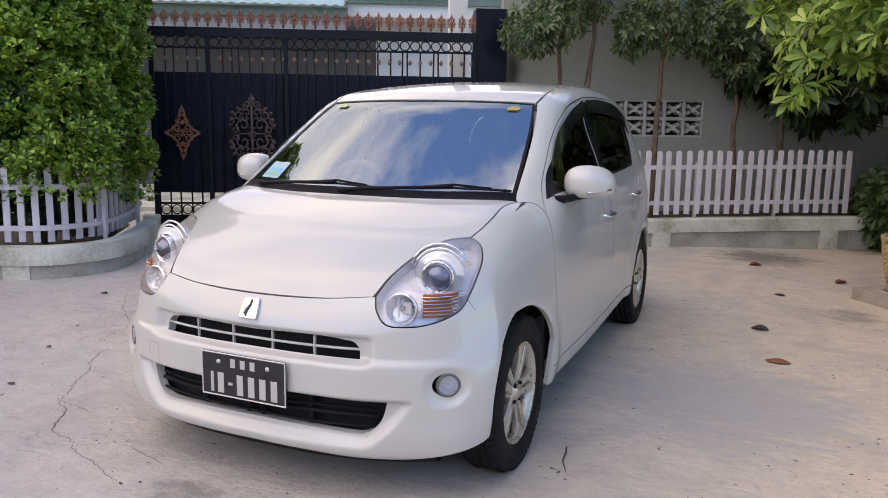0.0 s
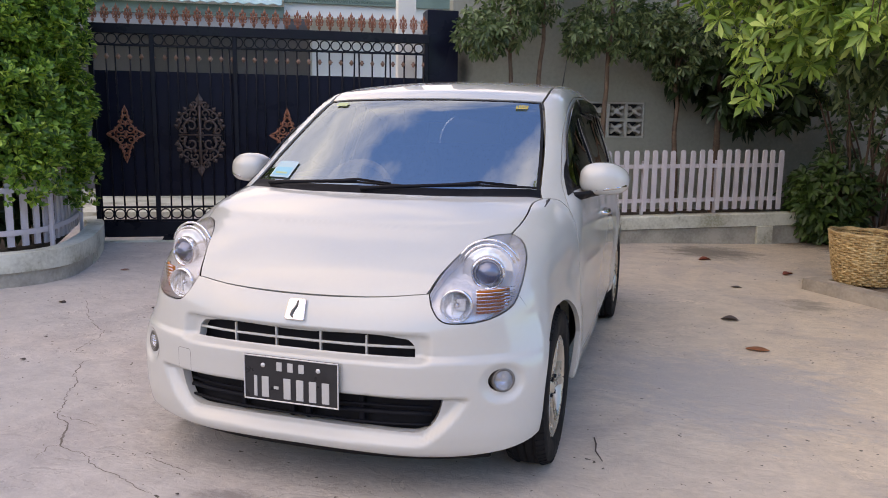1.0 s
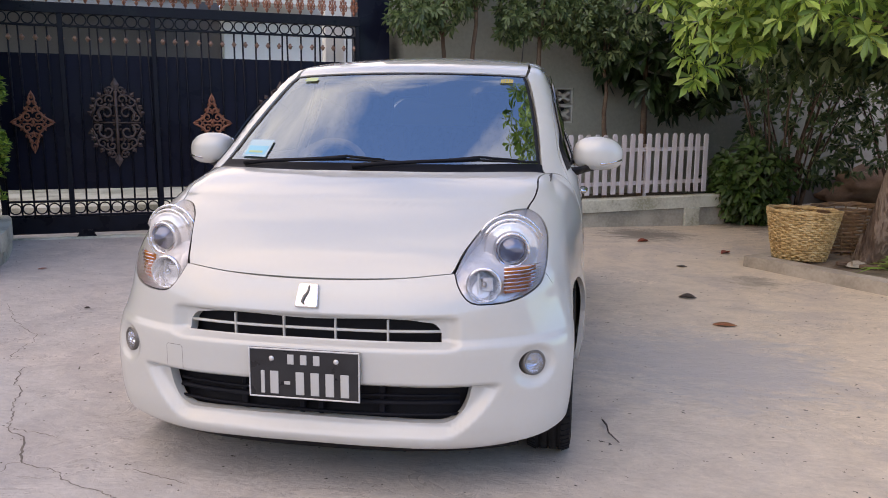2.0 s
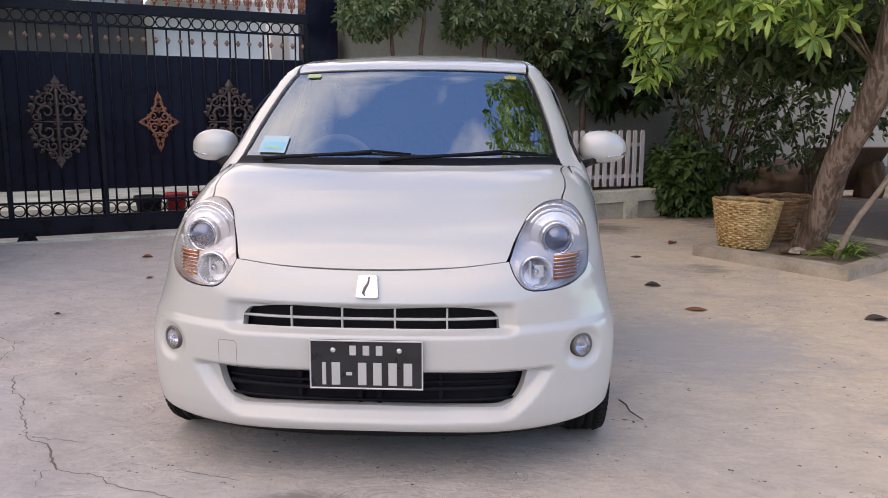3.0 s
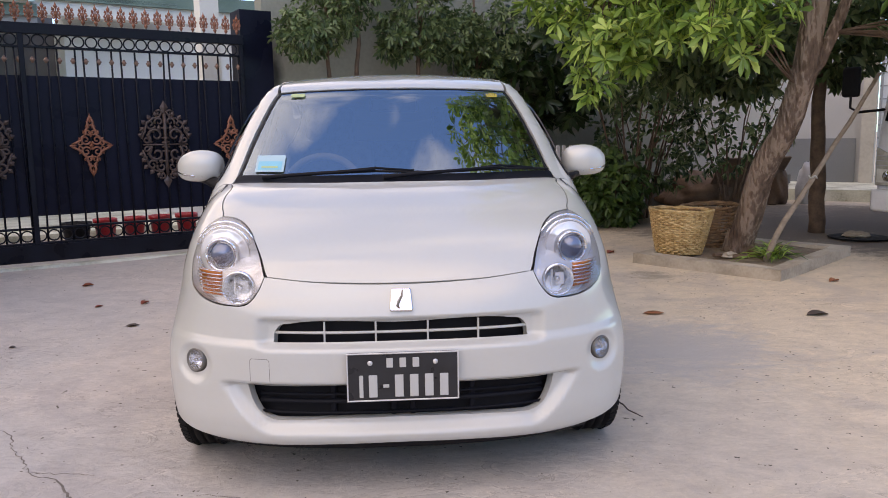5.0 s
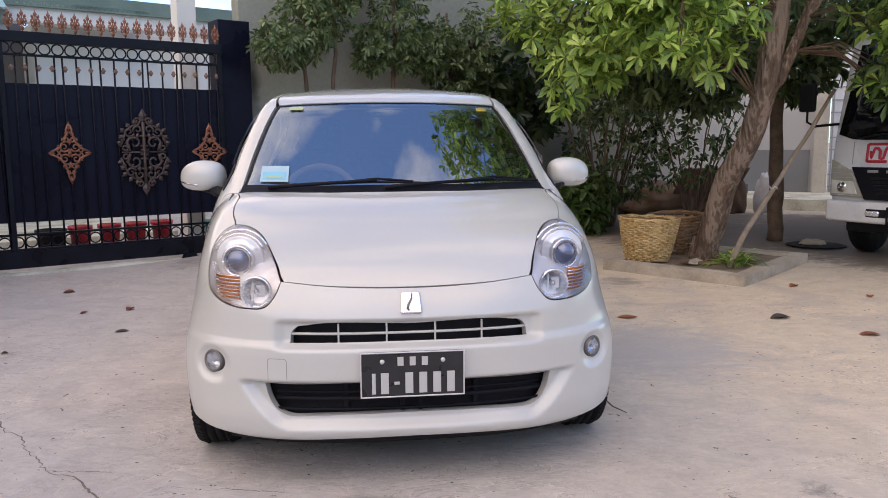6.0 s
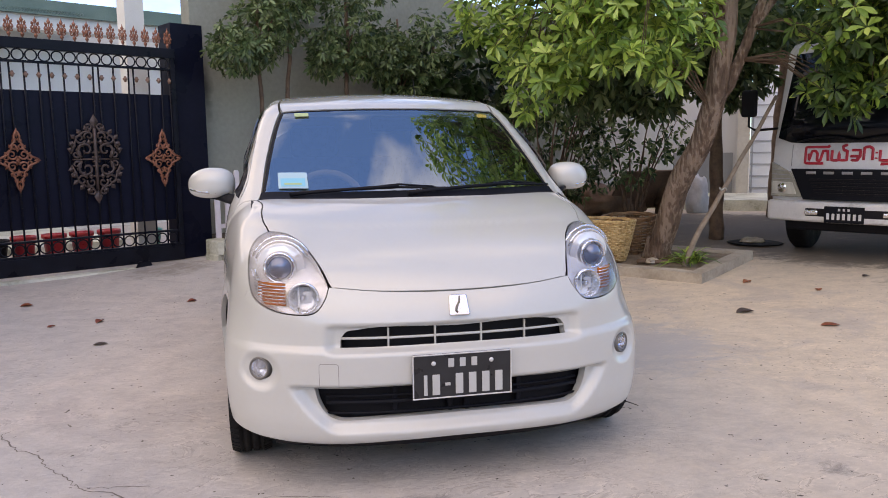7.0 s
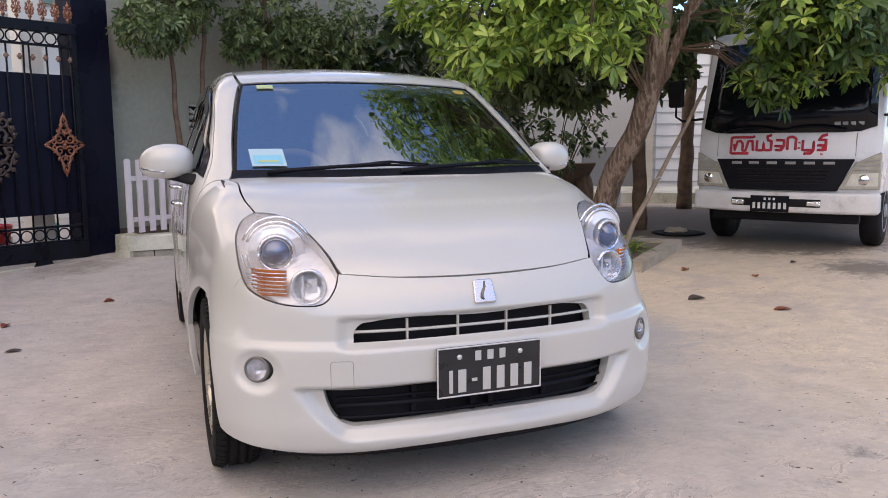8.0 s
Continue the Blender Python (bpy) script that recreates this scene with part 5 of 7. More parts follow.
def picket_mesh(h, w=0.050, d=0.018):
    bm = bmesh.new()
    prism(bm, [(-w / 2, 0), (w / 2, 0), (w / 2, h - 0.018), (w * 0.28, h), (-w * 0.28, h), (-w / 2, h - 0.018)], d)
    bmesh.ops.recalc_face_normals(bm, faces=bm.faces[:])
    me = bpy.data.meshes.new("picket")
    bm.to_mesh(me)
    bm.free()
    me.materials.append(PICKET)
    return me


def build_fence(label, path, step, z0, h):
    """A picket fence along a path, on two rails."""
    P = spline(path, step)
    fence = thing("picket_fence", label, "fence", group="picket fences")
    me = picket_mesh(h)
    t = np.gradient(P, axis=0)
    for i, (p, d) in enumerate(zip(P, t)):
        ob = new("picket", me)
        ob.parent = fence
        g = float(ledge(p[0], p[1])) * 0.6
        ob.matrix_basis = pose(p[0], p[1], g + z0 + random.uniform(-0.006, 0.006), random.uniform(-0.6, 0.6), random.uniform(-0.9, 0.9), math.degrees(math.atan2(d[1], d[0])))
    n = np.stack([-t[:, 1], t[:, 0]], -1)
    n /= np.linalg.norm(n, axis=1, keepdims=True)
    for z in (z0 + 0.11, z0 + h * 0.74):
        bm = bmesh.new()
        Q = P + n * 0.03
        a = None
        for p, k in zip(Q, n):
            g = float(ledge(p[0], p[1])) * 0.6
            r = [bm.verts.new((*(p + k * o), g + z + s)) for o, s in ((-0.011, -0.02), (-0.011, 0.02), (0.011, 0.02), (0.011, -0.02))]
            if a:
                for j in range(4):
                    bm.faces.new((a[j], a[(j + 1) % 4], r[(j + 1) % 4], r[j]))
            a = r
        bmesh.ops.recalc_face_normals(bm, faces=bm.faces[:])
        part("rail", bm, PICKET, fence)
    me2 = bpy.data.meshes.new("post")
    bm = bmesh.new()
    box(bm, (0.03, 0.03, h * 0.8 + 0.1), pose(0, 0.058, h * 0.35), 0.003)
    bm.to_mesh(me2)
    bm.free()
    me2.materials.append(PICKET)
    for i in range(4, len(P), 8):
        ob = new("post", me2)
        ob.parent = fence
        g = float(ledge(P[i][0], P[i][1])) * 0.6
        ob.matrix_basis = pose(P[i][0], P[i][1], g + z0, 0, 0, math.degrees(math.atan2(t[i][1], t[i][0])))


def build_planters():
    a, b, c = on_line(3.45, -0.50), on_line(3.85, -0.66), on_line(7.28, -0.66)
    start = on_line(3.40, -0.30)
    kerb_block("kerb_right", [(start.x, start.y), (a.x, a.y), (b.x, b.y), tuple(on_line(5.5, -0.66))[:2], (c.x, c.y)], "pale green-white painted low planter wall under the fence", feet=((0, 4), (30, 34), (59, 63)))
    e0, e1 = on_line(3.40, -0.59), on_line(7.12, -0.59)
    build_fence("pinkish-white wooden picket fence standing on the low planter wall", [(e0.x, e0.y), (e1.x, e1.y)], 0.1045, 0.325, 0.625)
    left = [(-8.0, 1.2), (-6.0, 1.25), (-4.6, 1.56), (-3.98, 1.87), (-3.63, 2.12), (-3.53, 2.43), (-3.66, 2.80), (-3.90, 3.20), (-4.18, 3.57), (-4.45, 3.80)]
    kerb_block("kerb_left", left[::-1], "pale mossy low planter wall curving towards the gate", z_top=0.25, foot=0.11, feet=((0, 20), (36, 40), (62, 66)))
    inner = [(x - 0.10, y + 0.02 if y < 2.5 else y + 0.03) for x, y in left[2:]]
    build_fence("pinkish-white wooden picket fence half hidden by the hedge", inner[::-1][1:], 0.1045, 0.262, 0.585)


# ---- the gate ----
def scroll(bm, centre, r, turns, a0, thick, m, hand=1):
    """A flat spiral of round bar in the gate's plane."""
    pts = []
    for i in range(15):
        u = i / 14
        a = radians(a0) + hand * turns * 2 * math.pi * u
        rr = r * (1 - 0.8 * u)
        pts.append(m @ Vector((centre[0] + rr * math.cos(a), 0, centre[1] + rr * math.sin(a))))
    tube(bm, pts, [thick * (1 - 0.3 * i / 14) for i in range(15)], 6)


def bud(bm, x, z, w, h, m, turn=0):
    """A cast leaf bud: a flattened diamond with a ridge."""
    q = m @ pose(x, 0, z, 0, turn, 0)
    ring = [(0, -h / 2), (w * 0.32, -h * 0.2), (w / 2, 0.02 * h), (w * 0.25, h * 0.25), (0, h / 2), (-w * 0.25, h * 0.25), (-w / 2, 0.02 * h), (-w * 0.32, -h * 0.2)]
    v = [bm.verts.new(q @ Vector((a, 0, b))) for a, b in ring]
    c = bm.verts.new(q @ Vector((0, -0.012, 0)))
    d = bm.verts.new(q @ Vector((0, 0.006, 0)))
    for i in range(8):
        bm.faces.new((v[i], v[(i + 1) % 8], c))
        bm.faces.new((v[(i + 1) % 8], v[i], d))


def diamond_ornament(m):
    """The small lozenge casting: 0.34 wide, 0.55 high."""
    bm = bmesh.new()
    for sx in (1, -1):
        for sz in (1, -1):
            k = m @ Matrix.Diagonal((sx, 1, sz, 1))
            tube(bm, [k @ Vector(p) for p in ((0.006, 0, 0.245), (0.024, 0, 0.205), (0.018, 0, 0.165), (0.044, 0, 0.130), (0.040, 0, 0.100), (0.072, 0, 0.075), (0.074, 0, 0.050), (0.116, 0, 0.030), (0.160, 0, 0.008))], 0.010, 6)
            scroll(bm, (0.046, 0.050), 0.043, 1.3, 200, 0.0095, k)
            scroll(bm, (0.094, 0.022), 0.026, 1.1, 60, 0.008, k)
            scroll(bm, (0.020, 0.118), 0.024, 1.1, 240, 0.008, k)
            scroll(bm, (0.012, 0.175), 0.018, 1.0, 260, 0.007, k)
            bud(bm, 0.090, 0.060, 0.026, 0.040, k, 48)
            bud(bm, 0.055, 0.115, 0.03, 0.045, k, 25)
            bud(bm, 0.03, 0.165, 0.028, 0.04, k, 15)
    for z, h in ((0.235, 0.085), (-0.235, 0.085), (0.10, 0.06), (-0.10, 0.06), (0, 0.06)):
        bud(bm, 0, z, 0.036, h, m)
    for x in (0.15, -0.15):
        bud(bm, x, 0, 0.035, 0.06, m, 90)
    bmesh.ops.recalc_face_normals(bm, faces=bm.faces[:])
    return bm


def rosette_ornament(m):
    """The large leafy casting: 0.44 wide, 0.80 high."""
    bm = bmesh.new()
    for sx in (1, -1):
        for sz in (1, -1):
            k = m @ Matrix.Diagonal((sx, 1, sz, 1))
            scroll(bm, (0.085, 0.082), 0.076, 1.15, -60, 0.0135, k)
            scroll(bm, (0.168, 0.045), 0.042, 1.2, 90, 0.011, k)
            scroll(bm, (0.128, 0.185), 0.048, 1.2, 200, 0.011, k)
            scroll(bm, (0.05, 0.205), 0.043, 1.1, -30, 0.011, k)
            scroll(bm, (0.045, 0.285), 0.030, 1.1, 30, 0.010, k)
            scroll(bm, (0.192, 0.118), 0.026, 1.1, 10, 0.010, k)
            tube(bm, [k @ Vector(p) for p in ((0.015, 0, 0.30), (0.045, 0, 0.25), (0.10, 0, 0.24), (0.16, 0, 0.19), (0.18, 0, 0.12), (0.21, 0, 0.05))], 0.009, 6)
            for x, z, t in ((0.075, 0.275, 20), (0.135, 0.245, 35), (0.185, 0.20, 50), (0.195, 0.14, 60), (0.215, 0.085, 70), (0.05, 0.15, 0), (0.12, 0.13, 45)):
                bud(bm, x, z, 0.045, 0.062, k, t)
        bud(bm, 0, sx * 0.335, 0.075, 0.13, m)
    tube(bm, [m @ Vector((0, 0, z)) for z in (-0.28, -0.1, 0.1, 0.28)], 0.016, 8)
    for z in (-0.06, -0.02, 0.02, 0.06, 0.15, -0.15):
        tube(bm, [m @ Vector((-0.035, -0.004, z)), m @ Vector((0.035, -0.004, z))], 0.009, 6)
    tube(bm, [m @ Vector((-0.2, 0, 0)), m @ Vector((0.2, 0, 0))], 0.008, 6)
    bmesh.ops.recalc_face_normals(bm, faces=bm.faces[:])
    return bm


def build_gate():
    zb = 0.02
    gate = thing("driveway_gate", "black sheet-metal and bar driveway gate with copper ornaments, closed", "gate", LINE @ pose(0, 0, zb))

    def bar(name, x0, x1, z0, z1, y=0.0, d=0.04, mat=IRON, bevel=0.004):
        bm = bmesh.new()
        box(bm, (x1 - x0, d, z1 - z0), pose((x0 + x1) / 2, y, (z0 + z1) / 2), bevel)
        return part(name, bm, mat, gate)
    L, R = 0.08, 3.31
    bar("top_beam", L, R, 2.00, 2.09, d=0.06)
    bar("rail", L, R, 1.885, 1.905)
    bar("rail", L, R, 0.355, 0.375)
    bar("rail", L, R, 0.225, 0.245)
    bar("bottom_beam", L, R, 0.075, 0.225, d=0.05)
    bar("sheet", L, R, 0.47, 1.66, y=0.022, d=0.004, mat=SHEET, bevel=0)
    for s in (0.10, 0.645, 1.405, 3.285):
        bar("stile", s - 0.022, s + 0.022, 0.225, 2.0, y=-0.012, d=0.034)
    # two sheets to the left are doubled, with pressed ribs
    bm = bmesh.new()
    n = 31
    pitch = (R - L) / n
    tube(bm, [(0, 0, 0.245), (0, 0, 1.885)], 0.0085, 8)
    rod = bpy.data.meshes.new("upright_bar")
    bm.to_mesh(rod)
    bm.free()
    rod.materials.append(IRON)
    bm = bmesh.new()
    lathe(bm, [(0.0, -0.028), (0.010, -0.024), (0.014, -0.012), (0.024, 0), (0.014, 0.012), (0.010, 0.024), (0.0, 0.028)], sides=12)
    ball = bpy.data.meshes.new("ball")
    bm.to_mesh(ball)
    bm.free()
    ball.materials.append(AGED)
    bm = bmesh.new()
    ring_pts = [(0.046 * math.cos(a), 0, 0.046 * math.sin(a)) for a in (2 * math.pi * k / 20 for k in range(21))]
    tube(bm, ring_pts, 0.0065, 6, caps=False)
    ring = bpy.data.meshes.new("ring")
    bm.to_mesh(ring)
    bm.free()
    ring.materials.append(IRON)
    bm = bmesh.new()
    tube(bm, [(0, 0, 0), (0, 0, 0.175), (0, 0, 0.19)], [0.005, 0.005, 0.001], 6)
    ident = Matrix.Identity(4)
    for sx in (1, -1):
        k = Matrix.Diagonal((sx, 1, 1, 1))
        scroll(bm, (0.018, 0.100), 0.017, 1.0, -90, 0.0068, k)
        scroll(bm, (0.017, 0.060), 0.016, 1.0, 90, 0.0068, k, -1)
        bud(bm, 0.022, 0.128, 0.028, 0.042, k, 25)
        bud(bm, 0.032, 0.085, 0.018, 0.030, k, 50)
    bud(bm, 0, 0.150, 0.034, 0.06, ident)
    bud(bm, 0, 0.030, 0.036, 0.06, ident)
    bud(bm, 0, 0.085, 0.034, 0.08, ident)
    bmesh.ops.recalc_face_normals(bm, faces=bm.faces[:])
    spear = bpy.data.meshes.new("spear_head")
    bm.to_mesh(spear)
    bm.free()
    spear.materials.append(COPPER)

    def put(name, me, x, z, y=0.0):
        ob = new(name, me)
        ob.parent = gate
        ob.matrix_basis = pose(x, y, z, 0, random.uniform(-1, 1))
    for i in range(n):
        x = L + pitch * (i + 0.5)
        put("upright_bar", rod, x, 0)
        put("ball", ball, x, 1.79)
        put("ring", ring, x + pitch / 2 if i < n - 1 else x - pitch / 2 + 0.0, 1.952) if i < n - 1 else None
        put("ring", ring, x + pitch / 2, 0.300) if i < n - 1 else None
        put("spear_head", spear, x, 2.09)
    for s in (0.38, 1.89, 3.145):
        part("lozenge_ornament", diamond_ornament(pose(s, -0.035, 1.065)), COPPER, gate, "copper-painted cast lozenge ornament")
    for s in (1.06, 2.525):
        part("rosette_ornament", rosette_ornament(pose(s, -0.035, 1.065)), BRONZE, gate, "dark bronze cast leafy ornament")
    for s in (0.75, 2.9):
        bm = bmesh.new()
        lathe(bm, [(0.012, -0.014), (0.045, -0.014), (0.052, -0.006), (0.040, 0), (0.052, 0.006), (0.045, 0.014), (0.012, 0.014)], pose(s, -0.015, 0.055, 90), 16)
        part("gate_wheel", bm, IRON, gate)
        bm = bmesh.new()
        prism(bm, [(-0.09, 0.03), (0.09, 0.03), (0.05, 0.10), (-0.05, 0.10)], 0.012, pose(s, -0.04, 0))
        part("wheel_bracket", bm, IRON, gate)
    rail = slab("gate_track", 0.0, 3.4, -0.05, 0.04, 0.0, 0.062, KERB, "pale concrete track under the sliding gate", "track", "structure")


build_walls()
build_planters()
build_gate()


def build_soil():
    """Earth filling the two planters behind their kerbs."""
    soil = mottled("damp_planter_soil", [(0.045, 0.032, 0.024), (0.10, 0.075, 0.055)], 7.0, rough=0.95, bump=0.8, fine=40)
    bm = bmesh.new()
    edge = [(-7.9, 1.30), (-6.0, 1.36), (-4.62, 1.68), (-4.04, 1.94), (-3.66, 2.16), (-3.56, 2.44), (-3.73, 2.75), (-4.0, 3.13), (-4.30, 3.52), (-7.9, 3.5)]
    top = [bm.verts.new((x, y, 0.20 + 0.02 * noise.noise(Vector((x * 3, y * 3, 0))))) for x, y in edge]
    bm.faces.new(top)
    bmesh.ops.triangulate(bm, faces=bm.faces[:])
    tagged(part("soil_left", bm, soil), "dark damp soil under the hedge", "soil", kind="structure")
    slab("soil_right", 3.62, 7.25, -0.55, 0.249, 0.05, 0.29, soil, "dark damp soil behind the picket fence", "soil", "structure")


build_soil()


# ---- beyond the gate: the house front ----
def build_house():
    house = thing("house", "white rendered house with a green sheet roof behind the gate", "house")

    def sl(name, s0, s1, b0, b1, z0, z1, mat, label=""):
        bm = bmesh.new()
        box(bm, (s1 - s0, b1 - b0, z1 - z0), LINE @ pose((s0 + s1) / 2, (b0 + b1) / 2, (z0 + z1) / 2))
        return part(name, bm, mat, house, label)
    sl("wall", 2.3, 8.5, 4.0, 4.2, 0, 2.86, WHITE_WALL)
    sl("wall", -3.5, 2.3, 4.9, 5.1, 0, 3.2, PORCH, "porch wall with its shade put into a dark grey")
    sl("wall", 2.3, 2.4, 4.2, 4.9, 0, 2.75, WHITE_WALL)
    sl("column", 3.08, 3.27, 0.55, 0.75, 0, 3.2, WHITE_WALL, "white square column")
    sl("window_shade", 2.45, 2.85, 3.97, 3.999, 1.35, 1.85, SHADE, "dark window with bars")
    sl("fascia", -3.6, 1.9, 3.00, 3.05, 2.59, 2.73, ROOF_GREEN, "dark green fascia board")
    sl("beam", -3.6, 1.9, 3.06, 3.30, 2.40, 2.60, BEAM, "grey concrete eave beam")
    sl("fascia", 1.9, 5.4, 3.30, 3.35, 2.84, 3.02, ROOF_GREEN, "grey-green fascia board")
    sl("beam", 1.9, 5.4, 3.36, 3.60, 2.66, 2.86, WHITE_WALL, "pale eave beam")
    sl("eave_soffit", -3.6, 3.6, 3.30, 4.0, 2.86, 2.90, WHITE_WALL)
    bm = bmesh.new()
    rows = [(2.86, 2.745), (5.4, 3.75)]
    a = []
    for b, z in rows:
        a.append([bm.verts.new(LINE @ Vector((-3.6 + 0.038 * i, b, z + 0.012 * math.sin(i * math.pi / 2)))) for i in range(145)])
    for i in range(144):
        bm.faces.new((a[0][i], a[0][i + 1], a[1][i + 1], a[1][i])).smooth = True
    r = part("roof", bm, TEAL, house, "pale teal corrugated roof sheet")
    r.modifiers.new("thick", "SOLIDIFY").thickness = 0.01
    slab("house_floor", -3.6, 3.3, 1.6, 4.9, -0.05, 0.16, KERB, "pale porch floor behind the gate", "floor", "structure")


build_house()


POT_RED = mottled("red_plastic_pot", [(0.42, 0.02, 0.03), (0.55, 0.035, 0.045)], 6, rough=0.4, bump=0)
POT_TEAL = material("teal_plastic_tub", (0.02, 0.30, 0.26), 0.4)


def build_pots():
    for k, (s, r, h, mat, nm, lab) in enumerate(((2.12, 0.11, 0.27, POT_RED, "flower_pot", "red plastic flower pot behind the gate"), (2.40, 0.11, 0.27, POT_RED, "flower_pot", "red plastic flower pot behind the gate"), (2.66, 0.11, 0.27, POT_RED, "flower_pot", "red plastic flower pot behind the gate"), (2.93, 0.11, 0.27, POT_RED, "flower_pot", "red plastic flower pot behind the gate"), (3.35, 0.13, 0.24, POT_TEAL, "tub", "teal plastic tub behind the gate"), (1.85, 0.14, 0.25, BLACK, "flower_pot", "black plastic flower pot behind the gate"))):
        c = on_line(s, 0.95)
        t = thing(nm, lab, "pot", Matrix.Translation(c), group="pots behind the gate")
        bm = bmesh.new()
        lathe(bm, [(0, 0), (r * 0.72, 0), (r * 0.95, h * 0.85), (r * 1.06, h * 0.86), (r * 1.06, h), (r * 0.95, h), (r * 0.9, h * 0.9), (0, h * 0.88)], sides=24)
        part("pot", bm, mat, t)
        bm = bmesh.new()
        lathe(bm, [(0, h * 0.89), (r * 0.91, h * 0.89), (r * 0.91, h * 0.87)], sides=20)
        part("soil", bm, PLINTH, t)


build_pots()
# unseen walls, added to close the yard and keep bright horizon out of reflections
tagged(slab("wall_back", -14.0, 16.0, -16.0, -15.8, 0, 2.6, WALL_CREAM), "plain cream wall added out of view to close the yard", "wall", kind="structure")
tagged(slab("wall_side", -8.2, -8.0, -15.8, 6.0, 0, 2.4, WALL_CREAM), "plain cream wall added out of view to close the yard", "wall", kind="structure")


# ---- plants ----
BARK = mottled("brown_bark", [(0.085, 0.052, 0.036), (0.19, 0.122, 0.088), (0.30, 0.215, 0.165)], 7.0, rough=0.9, bump=1.0, fine=38, fine_mix=0.9, stretch=(1, 1, 0.28), bump_distance=0.05)
BARK_THIN = mottled("thin_grey_brown_bark", [(0.10, 0.06, 0.042), (0.21, 0.135, 0.095)], 12.0, rough=0.9, bump=0.6, fine=60)
HEDGE_LEAF = leafy("hedge_leaf", [(0.040, 0.115, 0.020), (0.080, 0.20, 0.030), (0.14, 0.30, 0.042), (0.26, 0.46, 0.066), (0.58, 0.74, 0.15)])
CROWN_LEAF = leafy("whorled_leaf", [(0.055, 0.13, 0.028), (0.125, 0.245, 0.048), (0.22, 0.37, 0.075), (0.33, 0.49, 0.10), (0.56, 0.69, 0.20)], rough=0.36)
DULL_LEAF = leafy("dull_leaf", [(0.034, 0.070, 0.028), (0.065, 0.12, 0.045), (0.12, 0.19, 0.075), (0.24, 0.32, 0.15)])
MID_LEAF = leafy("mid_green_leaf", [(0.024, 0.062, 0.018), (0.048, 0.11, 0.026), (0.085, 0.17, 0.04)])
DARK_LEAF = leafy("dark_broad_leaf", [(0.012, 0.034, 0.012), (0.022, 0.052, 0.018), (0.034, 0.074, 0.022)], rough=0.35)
rng = np.random.default_rng(7)


def unit(v):
    return v / np.maximum(np.linalg.norm(v, axis=-1, keepdims=True), 1e-9)


def leaf_mesh(name, base, way, up, length, width, mat, parent, droop=0.25, fold=0.18, label="", broad=(0.36, 0.44)):
    """Many leaves in one mesh: each a pointed blade with a midrib, folded and drooping."""
    n = len(base)
    way, up = unit(way), up - way * np.sum(up * unit(way), -1, keepdims=True)
    up = unit(up)
    side = np.cross(way, up)
    L, W = length[:, None], width[:, None]
    verts = []
    for u, w, k in ((0, 0, 0), (0.36, broad[0], 1), (0.70, broad[1], 1), (1, 0, 0)):
        mid = base + way * L * u - np.array((0, 0, 1.0)) * L * droop * u * u
        if k:
            verts += [mid - side * W * w + up * W * fold, mid, mid + side * W * w + up * W * fold]
        else:
            verts += [mid]
    v = np.stack(verts, 1).reshape(-1, 3)
    o = (np.arange(n) * 8)[:, None]
    quads = np.concatenate([o + np.array(q) for q in ((1, 2, 5, 4), (2, 3, 6, 5))])
    tris = np.concatenate([o + np.array(q) for q in ((0, 2, 1), (0, 3, 2), (4, 5, 7), (5, 6, 7))])
    me = bpy.data.meshes.new(name)
    me.from_pydata(v.tolist(), [], quads.tolist() + tris.tolist())
    me.polygons.foreach_set("use_smooth", [True] * len(me.polygons))
    me.materials.append(mat)
    ob = new(name, me)
    if parent is not None:
        ob.parent = parent
    if label:
        ob["label"] = label
    return ob


def whorls(tips, axes, per, spread, length, width):
    """Leaves in rosettes: bases, directions, normals, lengths, widths."""
    n = len(tips)
    axes = unit(axes)
    a = unit(np.cross(axes, rng.normal(size=(n, 3))))
    b = np.cross(axes, a)
    turn = (np.arange(per)[None] / per * 2 * np.pi + rng.uniform(0, 6.28, (n, 1)) + rng.normal(0, 0.2, (n, per)))
    tilt = np.radians(spread + rng.normal(0, 14, (n, per)))
    out = a[:, None] * np.cos(turn)[..., None] + b[:, None] * np.sin(turn)[..., None]
    way = axes[:, None] * np.cos(tilt)[..., None] + out * np.sin(tilt)[..., None]
    up = axes[:, None] * np.sin(tilt)[..., None] - out * np.cos(tilt)[..., None]
    base = np.repeat(tips[:, None], per, 1) + way * 0.008
    ln = length * rng.uniform(0.65, 1.15, (n, per))
    return base.reshape(-1, 3), way.reshape(-1, 3), up.reshape(-1, 3), ln.ravel(), (ln * width / length).ravel()


def blob(centre, radii, n, shell=0.55):
    """Points in an uneven ellipsoid, most towards its skin."""
    d = unit(rng.normal(size=(n, 3)))
    r = shell + (1 - shell) * rng.uniform(0, 1, (n, 1)) ** 0.6
    lump = np.array([1 + 0.28 * noise.noise(Vector(k) * 2.3 + Vector(centre)) for k in d])[:, None]
    return np.array(centre) + d * r * lump * np.array(radii), d


def limb(bm, points, r0, r1, sides=10, wobble=0.02):
    P = spline(points, 0.12)
    P = np.concatenate([P, [points[-1]]])
    n = len(P)
    for i in range(n):
        P[i] += np.array(noise.noise_vector(Vector(P[i]) * 3.0)) * wobble * (i > 0)
    tube(bm, [tuple(p) for p in P], [(r0 + (r1 - r0) * i / (n - 1)) * (1 + 0.08 * noise.noise(Vector(P[i]) * 7)) for i in range(n)], sides)


gz = lambda x, y: float(rise(x, y))


